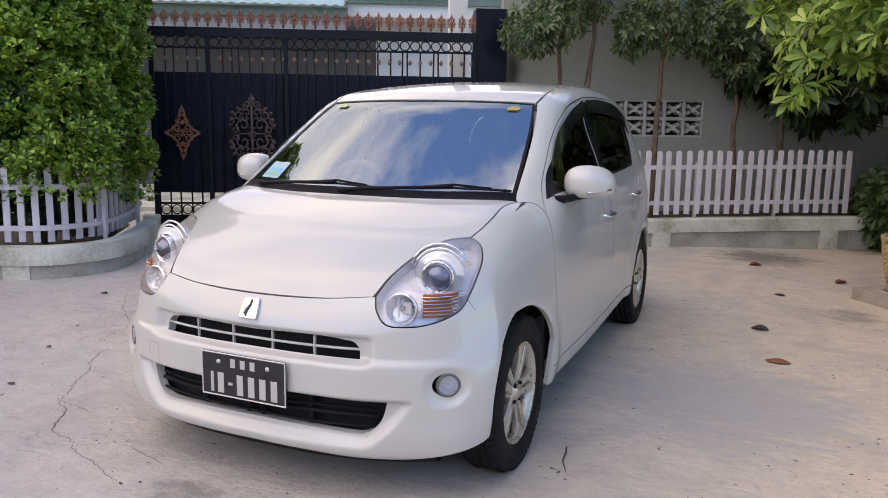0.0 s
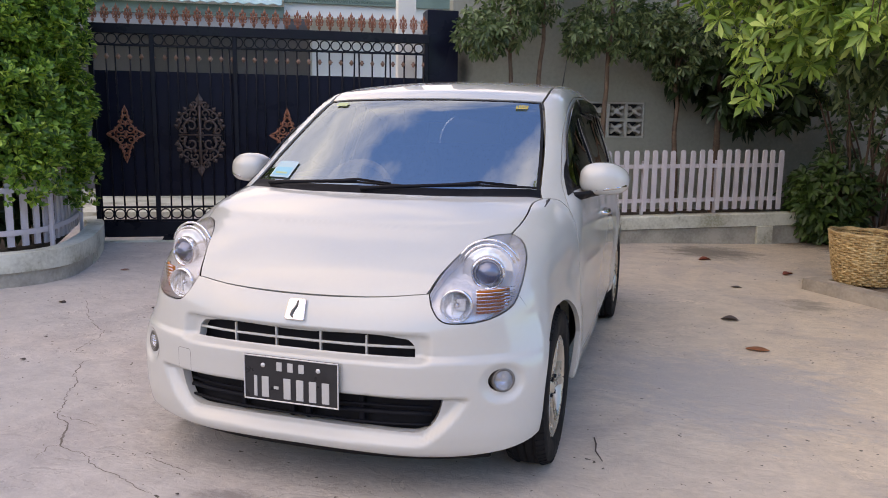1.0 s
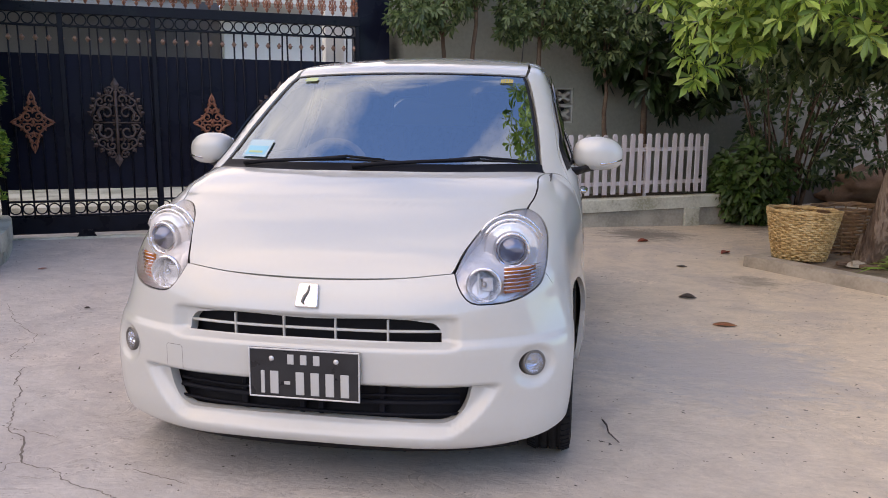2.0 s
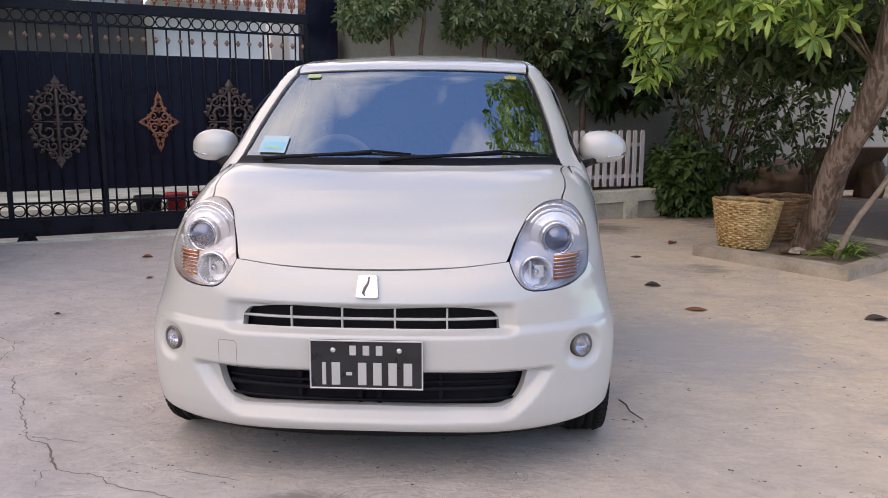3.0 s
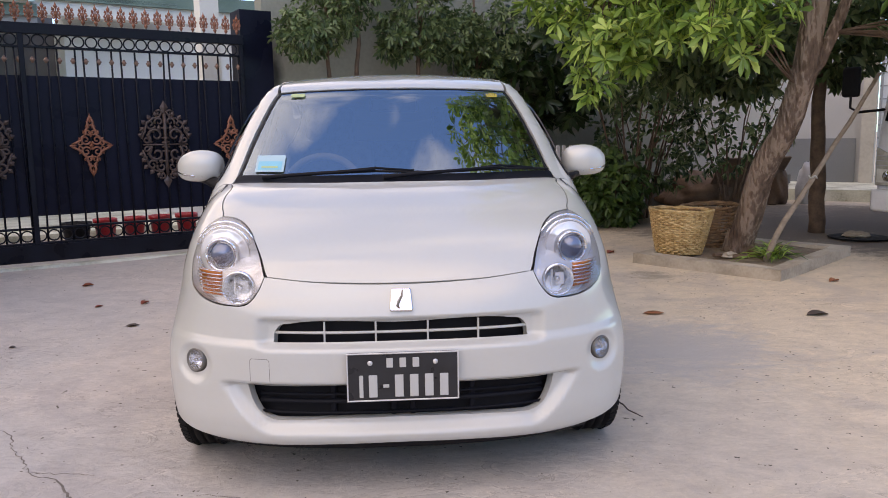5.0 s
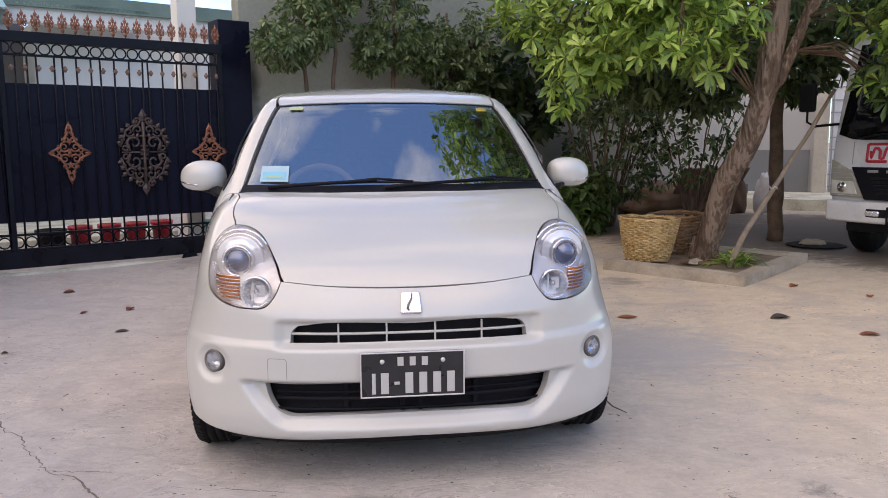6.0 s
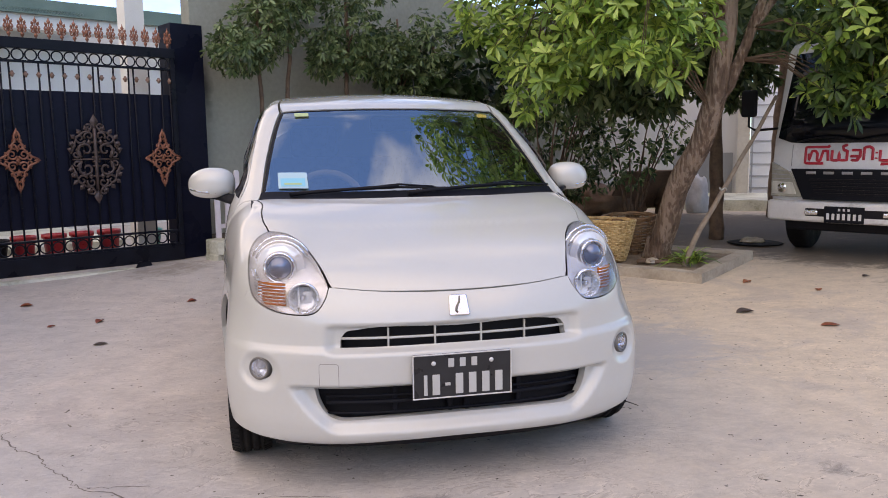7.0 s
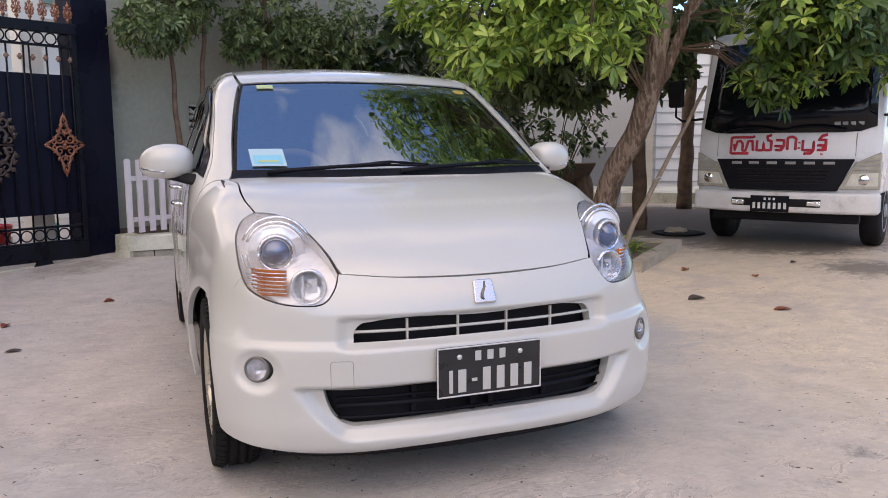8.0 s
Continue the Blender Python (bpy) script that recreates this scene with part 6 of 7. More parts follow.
def build_hedge():
    hedge = thing("hedge", "dense clipped green hedge spilling over the picket fence", "hedge")
    path = [(-6.2, 1.22), (-4.6, 1.52), (-3.98, 1.84), (-3.66, 2.10), (-3.56, 2.43), (-3.68, 2.80), (-3.95, 3.26), (-4.26, 3.62)]
    P = spline(path, 0.02)
    t = np.gradient(P, axis=0)
    nrm = unit(np.stack([t[:, 1], -t[:, 0]], -1))
    n = 14000
    i = rng.integers(0, len(P), n)
    z = 0.40 + rng.uniform(0, 1, n) ** 0.9 * 3.1
    out = np.array([0.12 + 0.22 * noise.noise(Vector((P[a][0] * 1.9, P[a][1] * 1.9, c * 1.9))) + 0.26 * noise.noise(Vector((P[a][0] * 5, P[a][1] * 5, c * 5))) for a, c in zip(i, z)])
    out = np.clip(out - 0.05, -0.4, 0.17)
    deep = rng.uniform(0, 1, n) ** 2 * 0.35
    low = np.array([noise.noise(Vector((P[a][0] * 2.4, P[a][1] * 2.4, 5.0))) for a in i]) * 0.28
    keep = (z > 0.70 + low * 1.3) | ((rng.uniform(0, 1, n) < 0.5) & (z > 0.50 + low * 1.5))
    p = np.concatenate([P[i] + nrm[i] * (out - deep)[:, None], z[:, None]], 1)[keep]
    ax = np.concatenate([nrm[i], rng.uniform(0.5, 1.9, (n, 1))], 1)[keep] + rng.normal(0, 0.40, (keep.sum(), 3))
    b, w, u, l, wd = whorls(p, ax, 8, 50, 0.062, 0.030)
    leaf_mesh("foliage", b, w, u, l, wd, HEDGE_LEAF, hedge, droop=0.05, broad=(0.30, 0.48))
    # the dim inside of the hedge: close leaves, its shade painted in as darker green
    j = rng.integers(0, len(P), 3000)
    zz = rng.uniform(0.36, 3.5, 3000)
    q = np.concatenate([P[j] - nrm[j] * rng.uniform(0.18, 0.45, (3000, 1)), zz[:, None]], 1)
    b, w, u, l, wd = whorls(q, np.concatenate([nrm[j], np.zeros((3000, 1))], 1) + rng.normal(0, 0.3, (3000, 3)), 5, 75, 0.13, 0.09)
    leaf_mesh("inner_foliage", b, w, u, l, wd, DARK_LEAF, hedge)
    for k in range(0, len(P), 22):
        bm = bmesh.new()
        c = P[k] - nrm[k] * 0.32
        limb(bm, [(c[0], c[1], 0.15), (c[0] + 0.05, c[1], 1.2), (c[0], c[1] + 0.06, 2.9)], 0.025, 0.008, 6)
        part("stem", bm, BARK_THIN, hedge)
    return nrm


def build_tree():
    tree = thing("tree", "leaning brown-barked tree with whorled light green leaves", "tree")
    bm = bmesh.new()
    limb(bm, [(2.99, 4.08, 0.04), (3.01, 4.02, 0.25), (3.085, 3.80, 0.86), (3.14, 3.62, 1.14), (3.165, 3.53, 1.375), (3.19, 3.46, 1.60), (3.25, 3.45, 2.2), (3.30, 3.45, 3.0), (3.2, 3.4, 4.0)], 0.112, 0.07, 16)
    for a in range(5):
        ang = a * 1.3
        limb(bm, [(3.0 + 0.05 * math.cos(ang), 4.06 + 0.05 * math.sin(ang), 0.28), (3.0 + 0.10 * math.cos(ang), 4.06 + 0.10 * math.sin(ang), 0.12), (3.0 + 0.15 * math.cos(ang), 4.06 + 0.15 * math.sin(ang), 0.03)], 0.06, 0.035, 8, 0.0)
    part("trunk", bm, BARK, tree)
    limbs = [[(3.15, 3.49, 1.46), (3.27, 3.42, 1.64), (3.36, 3.40, 1.86), (3.44, 3.38, 2.12), (3.55, 3.2, 2.6), (3.6, 3.0, 3.2)],
             [(3.25, 3.45, 2.2), (3.0, 3.6, 2.6), (2.4, 3.8, 2.75), (1.9, 3.95, 2.5)],
             [(3.30, 3.45, 3.0), (2.9, 3.2, 3.4), (2.4, 2.8, 3.3), (2.2, 2.6, 2.9)],
             [(3.44, 3.38, 2.12), (3.7, 3.2, 2.5), (4.0, 2.9, 2.7), (4.2, 2.8, 2.5)],
             [(3.2, 3.4, 3.9), (2.6, 3.4, 4.3), (1.8, 3.3, 4.4)]]
    for k, pts in enumerate(limbs):
        bm = bmesh.new()
        limb(bm, pts, 0.06 if k == 0 else 0.04, 0.012, 8)
        part("limb", bm, BARK, tree)
    tips, axes, low = [], [], []
    for c, r, n in (((1.88, 3.95, 2.12), (0.58, 0.7, 0.56), 190), ((2.35, 3.15, 2.12), (0.62, 0.55, 0.48), 150), ((2.65, 3.95, 2.68), (0.9, 0.7, 0.45), 200), ((2.2, 3.6, 3.3), (1.4, 1.3, 0.8), 420),
                    ((3.95, 2.55, 2.18), (0.55, 0.48, 0.46), 140), ((4.35, 2.6, 2.10), (0.65, 0.55, 0.46), 170), ((4.9, 3.0, 2.3), (0.7, 0.6, 0.6), 150), ((4.2, 3.0, 3.0), (1.2, 0.9, 0.6), 230), ((3.4, 3.3, 4.0), (1.6, 1.5, 0.8), 380), ((1.42, 4.3, 2.40), (0.34, 0.45, 0.42), 60), ((1.62, 3.76, 1.56), (0.16, 0.16, 0.16), 9), ((1.5, 2.7, 3.9), (0.75, 0.65, 0.6), 150), ((2.3, 2.6, 3.6), (0.8, 0.7, 0.5), 130), ((4.00, 2.92, 1.66), (0.30, 0.26, 0.28), 38), ((4.2, 2.85, 1.74), (0.35, 0.28, 0.28), 40), ((4.85, 2.55, 1.82), (0.38, 0.30, 0.26), 45)):
        p, d = blob(c, r, int(n * 1.35), 0.35)
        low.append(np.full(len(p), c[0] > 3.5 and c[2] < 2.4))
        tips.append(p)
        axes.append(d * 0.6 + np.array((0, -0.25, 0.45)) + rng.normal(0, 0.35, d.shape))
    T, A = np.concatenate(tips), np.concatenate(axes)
    # most low whorls on the right take a darker green, shade put into colour
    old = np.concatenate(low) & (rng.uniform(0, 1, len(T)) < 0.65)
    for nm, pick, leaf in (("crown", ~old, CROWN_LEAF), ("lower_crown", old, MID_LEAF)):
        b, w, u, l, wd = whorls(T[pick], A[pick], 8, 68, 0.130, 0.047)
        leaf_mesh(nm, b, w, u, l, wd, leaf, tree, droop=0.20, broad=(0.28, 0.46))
    p = np.concatenate(tips)
    bm = bmesh.new()
    for q in p[::4]:
        k = min(range(len(limbs)), key=lambda a: min((Vector(x) - Vector(q)).length for x in limbs[a]))
        o = min((Vector(x) for x in limbs[k]), key=lambda x: (x - Vector(q)).length)
        mid = (o + Vector(q)) / 2 + Vector((0, 0, 0.12))
        tube(bm, [o, mid, q], [0.010, 0.006, 0.003], 5)
    part("twig_work", bm, BARK_THIN, tree)["kind"] = "stuff"


def slim_tree(at, height, crown, label, leaf=DULL_LEAF, r=0.035, lean=(0, 0), n=260, size=0.075, group="slim trees by the wall"):
    t = thing("slim_tree", label, "tree", group=group)
    x, y, z = at
    bm = bmesh.new()
    limb(bm, [(x, y, z), (x + lean[0] * 0.5, y + lean[1] * 0.5, z + height * 0.5), (x + lean[0], y + lean[1], z + height)], r, r * 0.35, 8, 0.03)
    part("trunk", bm, BARK_THIN, t)
    tips, axes = [], []
    for c, rad in crown:
        bm = bmesh.new()
        top = Vector((x + lean[0] * 0.6, y + lean[1] * 0.6, z + min(height * 0.75, c[2] - 0.25)))
        limb(bm, [tuple(top), tuple((top + Vector(c)) / 2 + Vector((0, 0, 0.05))), c], r * 0.45, r * 0.15, 6)
        part("branch", bm, BARK_THIN, t)
        p, d = blob(c, rad, n // len(crown))
        tips.append(p)
        axes.append(d + rng.normal(0, 0.5, d.shape))
    b, w, u, l, wd = whorls(np.concatenate(tips), np.concatenate(axes), 7, 62, size, size * 0.42)
    leaf_mesh("crown", b, w, u, l, wd, leaf, t, droop=0.3)


def bush(at, radii, n, size, label, leaf=DARK_LEAF, name="bush", per=7):
    t = thing(name, label, "bush")
    p, d = blob(at, radii, n)
    g = float(rise(at[0], at[1]))
    p = p[p[:, 2] > g + 0.04]
    d = p - np.array(at)
    b, w, u, l, wd = whorls(p, unit(d) + np.array((0, 0, 0.4)) + rng.normal(0, 0.4, d.shape), per, 60, size, size * 0.42)
    leaf_mesh("foliage", b, w, u, l, wd, leaf, t, droop=0.25)
    for k in range(9):
        bm = bmesh.new()
        a = k * 2.4
        e = (at[0] + radii[0] * 0.7 * math.cos(a), at[1] + radii[1] * 0.7 * math.sin(a), at[2] + radii[2] * 0.6 * (0.4 + 0.6 * (k % 3) / 2))
        limb(bm, [(at[0] + 0.05 * math.cos(a), at[1] + 0.05 * math.sin(a), g), ((at[0] + e[0]) / 2, (at[1] + e[1]) / 2, (g + e[2]) / 2 + 0.05), e], 0.016, 0.005, 6)
        part("stem", bm, BARK_THIN, t)


build_hedge()
build_tree()
p = on_line
for s, back, h, lean, crown, n in (
        (4.15, -0.2, 2.6, (-0.05, 0.0), [(4.05, -0.35, 2.35, 0.30, 0.35), (3.75, -0.4, 2.10, 0.28, 0.22), (4.3, -0.3, 2.6, 0.35, 0.4)], 300),
        (4.39, -0.2, 3.2, (0.08, 0.0), [(4.5, -0.2, 2.9, 0.4, 0.4)], 150),
        (5.13, -0.2, 3.2, (0.06, 0.0), [(5.15, -0.35, 2.35, 0.33, 0.42), (4.85, -0.3, 2.15, 0.22, 0.25), (5.5, -0.3, 2.2, 0.3, 0.28), (5.2, -0.2, 2.9, 0.5, 0.4)], 380),
        (6.03, -0.2, 2.6, (-0.1, 0.0), [(5.95, -0.3, 1.95, 0.33, 0.28), (6.2, -0.3, 2.3, 0.45, 0.4), (5.7, -0.25, 2.2, 0.3, 0.3)], 330)):
    b0 = p(s, back)
    cr = []
    for cs, cb, cz, rr, rz in crown:
        q = LINE @ Vector((cs, cb, 0))
        cr.append(((q.x, q.y, cz), (rr, rr, rz)))
    slim_tree(tuple(b0), h, cr, "slim brown-stemmed tree with small dull green leaves behind the fence", lean=lean, n=int(n * 1.5))
q = p(6.54, -0.1)
slim_tree(tuple(q), 2.4, [((q.x, q.y - 0.1, 1.75), (0.5, 0.45, 0.35)), ((q.x + 0.5, q.y + 0.1, 1.6), (0.5, 0.45, 0.4)), ((q.x + 0.3, q.y, 2.2), (0.8, 0.6, 0.45))], "dark broad-leaved tree beside the boundary wall", DARK_LEAF, 0.05, (0, 0), 210, 0.19, "trees at the fence's end")
bush((2.62, 6.75, 0.48), (0.42, 0.38, 0.42), 300, 0.13, "low green leafy bush at the end of the fence", MID_LEAF)
bush((3.2, 7.3, 1.2), (0.75, 0.6, 0.9), 260, 0.11, "straggling open shrub in front of the wall", DULL_LEAF)
bush((4.3, 7.2, 1.3), (0.9, 0.6, 0.75), 220, 0.10, "straggling open shrub with crooked stems", DULL_LEAF)
bush((2.9, 6.9, 1.95), (1.0, 0.7, 0.6), 260, 0.12, "dim leafy shrub in the shade of the tree", DULL_LEAF)
q2 = (4.34, 5.22)
slim_tree((*q2, float(rise(*q2))), 3.6, [((4.2, 5.3, 2.5), (1.1, 1.0, 0.6)), ((5.2, 5.1, 2.8), (0.9, 0.9, 0.6)), ((3.2, 5.6, 2.3), (0.9, 0.8, 0.6)), ((4.6, 5.4, 3.4), (1.6, 1.0, 0.7)), ((2.75, 5.3, 1.98), (0.6, 0.4, 0.40)), ((3.45, 5.3, 1.86), (0.55, 0.4, 0.45)), ((4.5, 5.3, 2.0), (0.5, 0.4, 0.40))], "dark-stemmed tree with drooping feathery foliage", DULL_LEAF, 0.085, (-0.05, 0.1), 1500, 0.13, "trees by the truck")
q3 = (6.55, 7.25)
slim_tree((*q3, float(rise(*q3))), 3.6, [((5.7, 6.4, 2.9), (1.0, 1.0, 0.6)), ((7.0, 6.0, 3.2), (1.3, 1.0, 0.8)), ((6.4, 5.6, 3.8), (1.6, 1.2, 0.8))], "dark-stemmed tree standing beyond the truck", DULL_LEAF, 0.115, (0.1, 0.0), 600, 0.14, "trees by the truck")


# ---- the prop, the sapling's tuft, fallen leaves ----
STICK = mottled("peeled_stick", [(0.20, 0.15, 0.11), (0.34, 0.27, 0.21)], 14, rough=0.85, bump=0.4)
DRY = mottled("dry_leaf", [(0.20, 0.035, 0.02), (0.30, 0.07, 0.035), (0.38, 0.14, 0.06)], 20, rough=0.7, bump=0.2, each=0.4)


def build_prop():
    t = thing("prop_stick", "long pale stick leaning on the tree as a prop", "stick")
    bm = bmesh.new()
    limb(bm, [(2.985, 3.565, 0.08), (3.12, 3.575, 0.36), (3.395, 3.615, 0.77), (3.68, 3.66, 1.18), (3.93, 3.68, 1.58)], 0.026, 0.016, 8, 0.012)
    part("pole", bm, STICK, t)
    bm = bmesh.new()
    tube(bm, [(3.38 + 0.03 * math.cos(a), 3.613 + 0.03 * math.sin(a), 0.755 + 0.01 * math.sin(3 * a)) for a in (2 * math.pi * i / 14 for i in range(15))], 0.007, 5, caps=False)
    part("string", bm, PALE_TRIM, t)


def build_tuft():
    t = thing("grass_tuft", "bright green tuft of strap leaves at the tree's foot", "plant")
    c = np.array([[3.12, 3.66, gz(3.12, 3.66) + 0.07]] * 10) + rng.normal(0, 0.06, (10, 3)) * (1, 1, 0)
    b, w, u, l, wd = whorls(c, np.array([[0, 0, 1.0]] * 10), 8, 42, 0.30, 0.034)
    leaf_mesh("foliage", b, w, u, l, wd, CROWN_LEAF, t, droop=0.5)


def dry_leaf(x, y, size, turn, colour=None):
    """One curled leaf on the ground."""
    bm = bmesh.new()
    n = 8
    rows = []
    for i in range(n + 1):
        u = i / n
        w = 0.30 * math.sin(math.pi * u) ** 0.8 * size
        curl = (0.16 + 0.10 * math.sin(turn)) * size * math.sin(math.pi * u)
        rows.append([bm.verts.new(((u - 0.5) * size, s * w, 0.004 + curl * (abs(s) ** 2) * 0.9 + 0.02 * size * u)) for s in (-1, 0, 1)])
    for a, b in zip(rows, rows[1:]):
        for k in range(2):
            bm.faces.new((a[k], b[k], b[k + 1], a[k + 1])).smooth = True
    bmesh.ops.remove_doubles(bm, verts=bm.verts[:], dist=1e-5)
    ob = part("fallen_leaf", bm, colour or DRY)
    ob.matrix_basis = pose(x, y, gz(x, y) + 0.001, 0, 0, turn)
    ob.modifiers.new("s", "SOLIDIFY").thickness = 0.0015
    tagged(ob, "curled brown dry leaf lying on the concrete", "leaf", "fallen leaves")


build_prop()
build_tuft()
MUD = mottled("dark_dead_leaf", [(0.06, 0.045, 0.04), (0.11, 0.08, 0.07)], 20, rough=0.8, bump=0.2)
for x, y, size, turn, dark in ((1.50, 2.93, 0.12, -10, 1), (1.62, 2.25, 0.14, -8, 0), (1.37, 5.1, 0.12, 20, 0), (2.02, 4.62, 0.11, 40, 0), (1.59, 4.02, 0.09, -20, 1), (-2.40, 3.70, 0.12, 15, 0), (-1.76, 3.02, 0.11, 70, 0), (-1.63, 2.34, 0.11, 10, 1), (2.60, 2.08, 0.15, 0, 1),
                               (3.27, 3.05, 0.10, 20, 0), (2.88, 1.58, 0.13, -15, 0), (-2.05, 2.95, 0.08, 50, 0), (-2.14, 1.89, 0.05, 20, 1), (-2.82, 1.82, 0.08, 0, 1), (-2.26, 1.10, 0.03, 0, 1), (-2.04, 0.72, 0.05, 10, 1), (-1.68, 0.22, 0.06, 5, 1), (-0.37, -0.28, 0.02, 0, 1), (3.6, 2.6, 0.09, 60, 0), (4.3, 2.9, 0.09, 10, 1), (-3.2, 2.9, 0.09, 30, 0), (-1.2, 3.6, 0.10, 20, 0)):
    dry_leaf(x, y, size * (0.75 if x < 0 else 0.95), turn, MUD if dark else None)
bm = bmesh.new()
tube(bm, [(0.90, 0.64, 0.004), (0.915, 0.57, 0.010), (0.92, 0.51, 0.006), (0.955, 0.43, 0.004)], [0.003, 0.0035, 0.003, 0.002], 6)
tagged(part("twig", bm, MUD), "thin curved twig lying on the concrete", "twig")
build_cracks()


# ---- the tree's planter, the baskets ----
EARTH = mottled("dry_earth", [(0.13, 0.095, 0.068), (0.22, 0.165, 0.12), (0.31, 0.245, 0.19)], 5.0, rough=0.95, bump=0.8, fine=50)
STONE = mottled("rough_kerb_concrete", [(0.30, 0.255, 0.20), (0.42, 0.36, 0.29), (0.50, 0.44, 0.36)], 4.0, rough=0.9, bump=0.5, fine=45)
WICKER = mottled("woven_bamboo", [(0.36, 0.21, 0.085), (0.57, 0.37, 0.165), (0.70, 0.50, 0.26)], 26.0, rough=0.6, bump=0.3, fine=70)
WICKER_RED = mottled("brown_woven_cane", [(0.16, 0.085, 0.045), (0.30, 0.17, 0.09)], 26.0, rough=0.6, bump=0.3, fine=70)


def build_planter():
    A, B = Vector((2.90, 3.13, 0)), Vector((3.94, 3.95, 0))
    C = Vector((2.07, 4.11, 0))
    u, v = (B - A), (C - A)
    bm = bmesh.new()
    w, h = 0.12, 0.085
    D = B + v
    corners = [A, B, D, C]
    mid = (A + D) / 2
    inn = [c + (mid - c).normalized() * w * 1.45 for c in corners]
    lo = [bm.verts.new((c.x, c.y, float(rise(c.x, c.y)) - 0.03)) for c in corners]
    up = [bm.verts.new((c.x, c.y, float(rise(c.x, c.y)) + h)) for c in corners]
    ui = [bm.verts.new((c.x, c.y, float(rise(c.x, c.y)) + h)) for c in inn]
    li = [bm.verts.new((c.x, c.y, float(rise(c.x, c.y)) - 0.03)) for c in inn]
    for i in range(4):
        j = (i + 1) % 4
        bm.faces.new((lo[i], lo[j], up[j], up[i]))
        bm.faces.new((up[i], up[j], ui[j], ui[i]))
        bm.faces.new((ui[i], ui[j], li[j], li[i]))
    bmesh.ops.recalc_face_normals(bm, faces=bm.faces[:])
    bmesh.ops.subdivide_edges(bm, edges=bm.edges[:], cuts=6, use_grid_fill=True)
    for q in bm.verts:
        q.co += noise.noise_vector(q.co * 6) * 0.006
    kerb = tagged(part("tree_kerb", bm, STONE), "rough square concrete kerb round the leaning tree", "kerb", kind="structure")
    bm = bmesh.new()
    n = 18
    g = [[None] * (n + 1) for _ in range(n + 1)]
    for i in range(n + 1):
        for j in range(n + 1):
            a = inn[0] + (inn[1] - inn[0]) * (i / n)
            b = inn[3] + (inn[2] - inn[3]) * (i / n)
            q = a + (b - a) * (j / n)
            g[i][j] = bm.verts.new((q.x, q.y, float(rise(q.x, q.y)) + 0.068 + 0.03 * noise.noise(Vector((q.x * 4, q.y * 4, 0)))))
    for i in range(n):
        for j in range(n):
            bm.faces.new((g[i][j], g[i + 1][j], g[i + 1][j + 1], g[i][j + 1])).smooth = True
    tagged(part("planter_earth", bm, EARTH), "dry brown earth inside the tree's kerb", "earth", kind="structure")


def build_basket(at, r0, r1, h, mat, label, open_weave=False):
    """A round basket: uprights, and bands woven in and out of them."""
    b = thing("basket", label, "basket", at, group="baskets by the tree")
    n = 36
    rows = 22 if not open_weave else 12
    for k in range(rows):
        bm = bmesh.new()
        z = h * (k + 0.5) / rows
        r = r0 + (r1 - r0) * (z / h) ** 0.8
        pts = []
        for i in range(n * 2):
            a = math.pi * i / n
            rr = r + 0.006 * (1 if (i // 2 + k) % 2 else -1)
            pts.append((rr * math.cos(a), rr * math.sin(a), z + 0.003 * math.sin(3 * a + k)))
        pts.append(pts[0])
        tube(bm, pts, h / rows * (0.52 if not open_weave else 0.34), 5, caps=False, flat=0.55)
        part("woven_band", bm, mat, b)
    for i in range(n if not open_weave else n // 2):
        a = 2 * math.pi * i / (n if not open_weave else n // 2)
        bm = bmesh.new()
        tube(bm, [((r0 + (r1 - r0) * u ** 0.8) * math.cos(a), (r0 + (r1 - r0) * u ** 0.8) * math.sin(a), h * u) for u in (0, 0.33, 0.66, 1)], 0.006, 5)
        part("stake", bm, mat, b)
    for k in range(3):
        bm = bmesh.new()
        tube(bm, [((r1 + 0.004 * (k - 1)) * math.cos(a + 0.02 * k), (r1 + 0.004 * (k - 1)) * math.sin(a + 0.02 * k), h + 0.006 * k - 0.004 + 0.004 * math.sin(9 * a + 2 * k)) for a in (2 * math.pi * i / 48 for i in range(49))], 0.009, 6, caps=False)
        part("rim", bm, mat, b)
    bm = bmesh.new()
    lathe(bm, [(0, 0.004), (r0, 0.004), (r0, 0.014), (0, 0.014)], sides=32)
    part("base", bm, mat, b)


build_planter()
build_basket(pose(2.48, 4.12, gz(2.48, 4.12) + 0.075, 0, 2, 0), 0.185, 0.265, 0.37, WICKER, "round yellow-brown woven bamboo basket, empty")
build_basket(pose(2.90, 4.46, gz(2.90, 4.46) + 0.06, 0, -4, 30), 0.19, 0.255, 0.36, WICKER_RED, "open-woven reddish-brown cane basket behind the trunk", True)


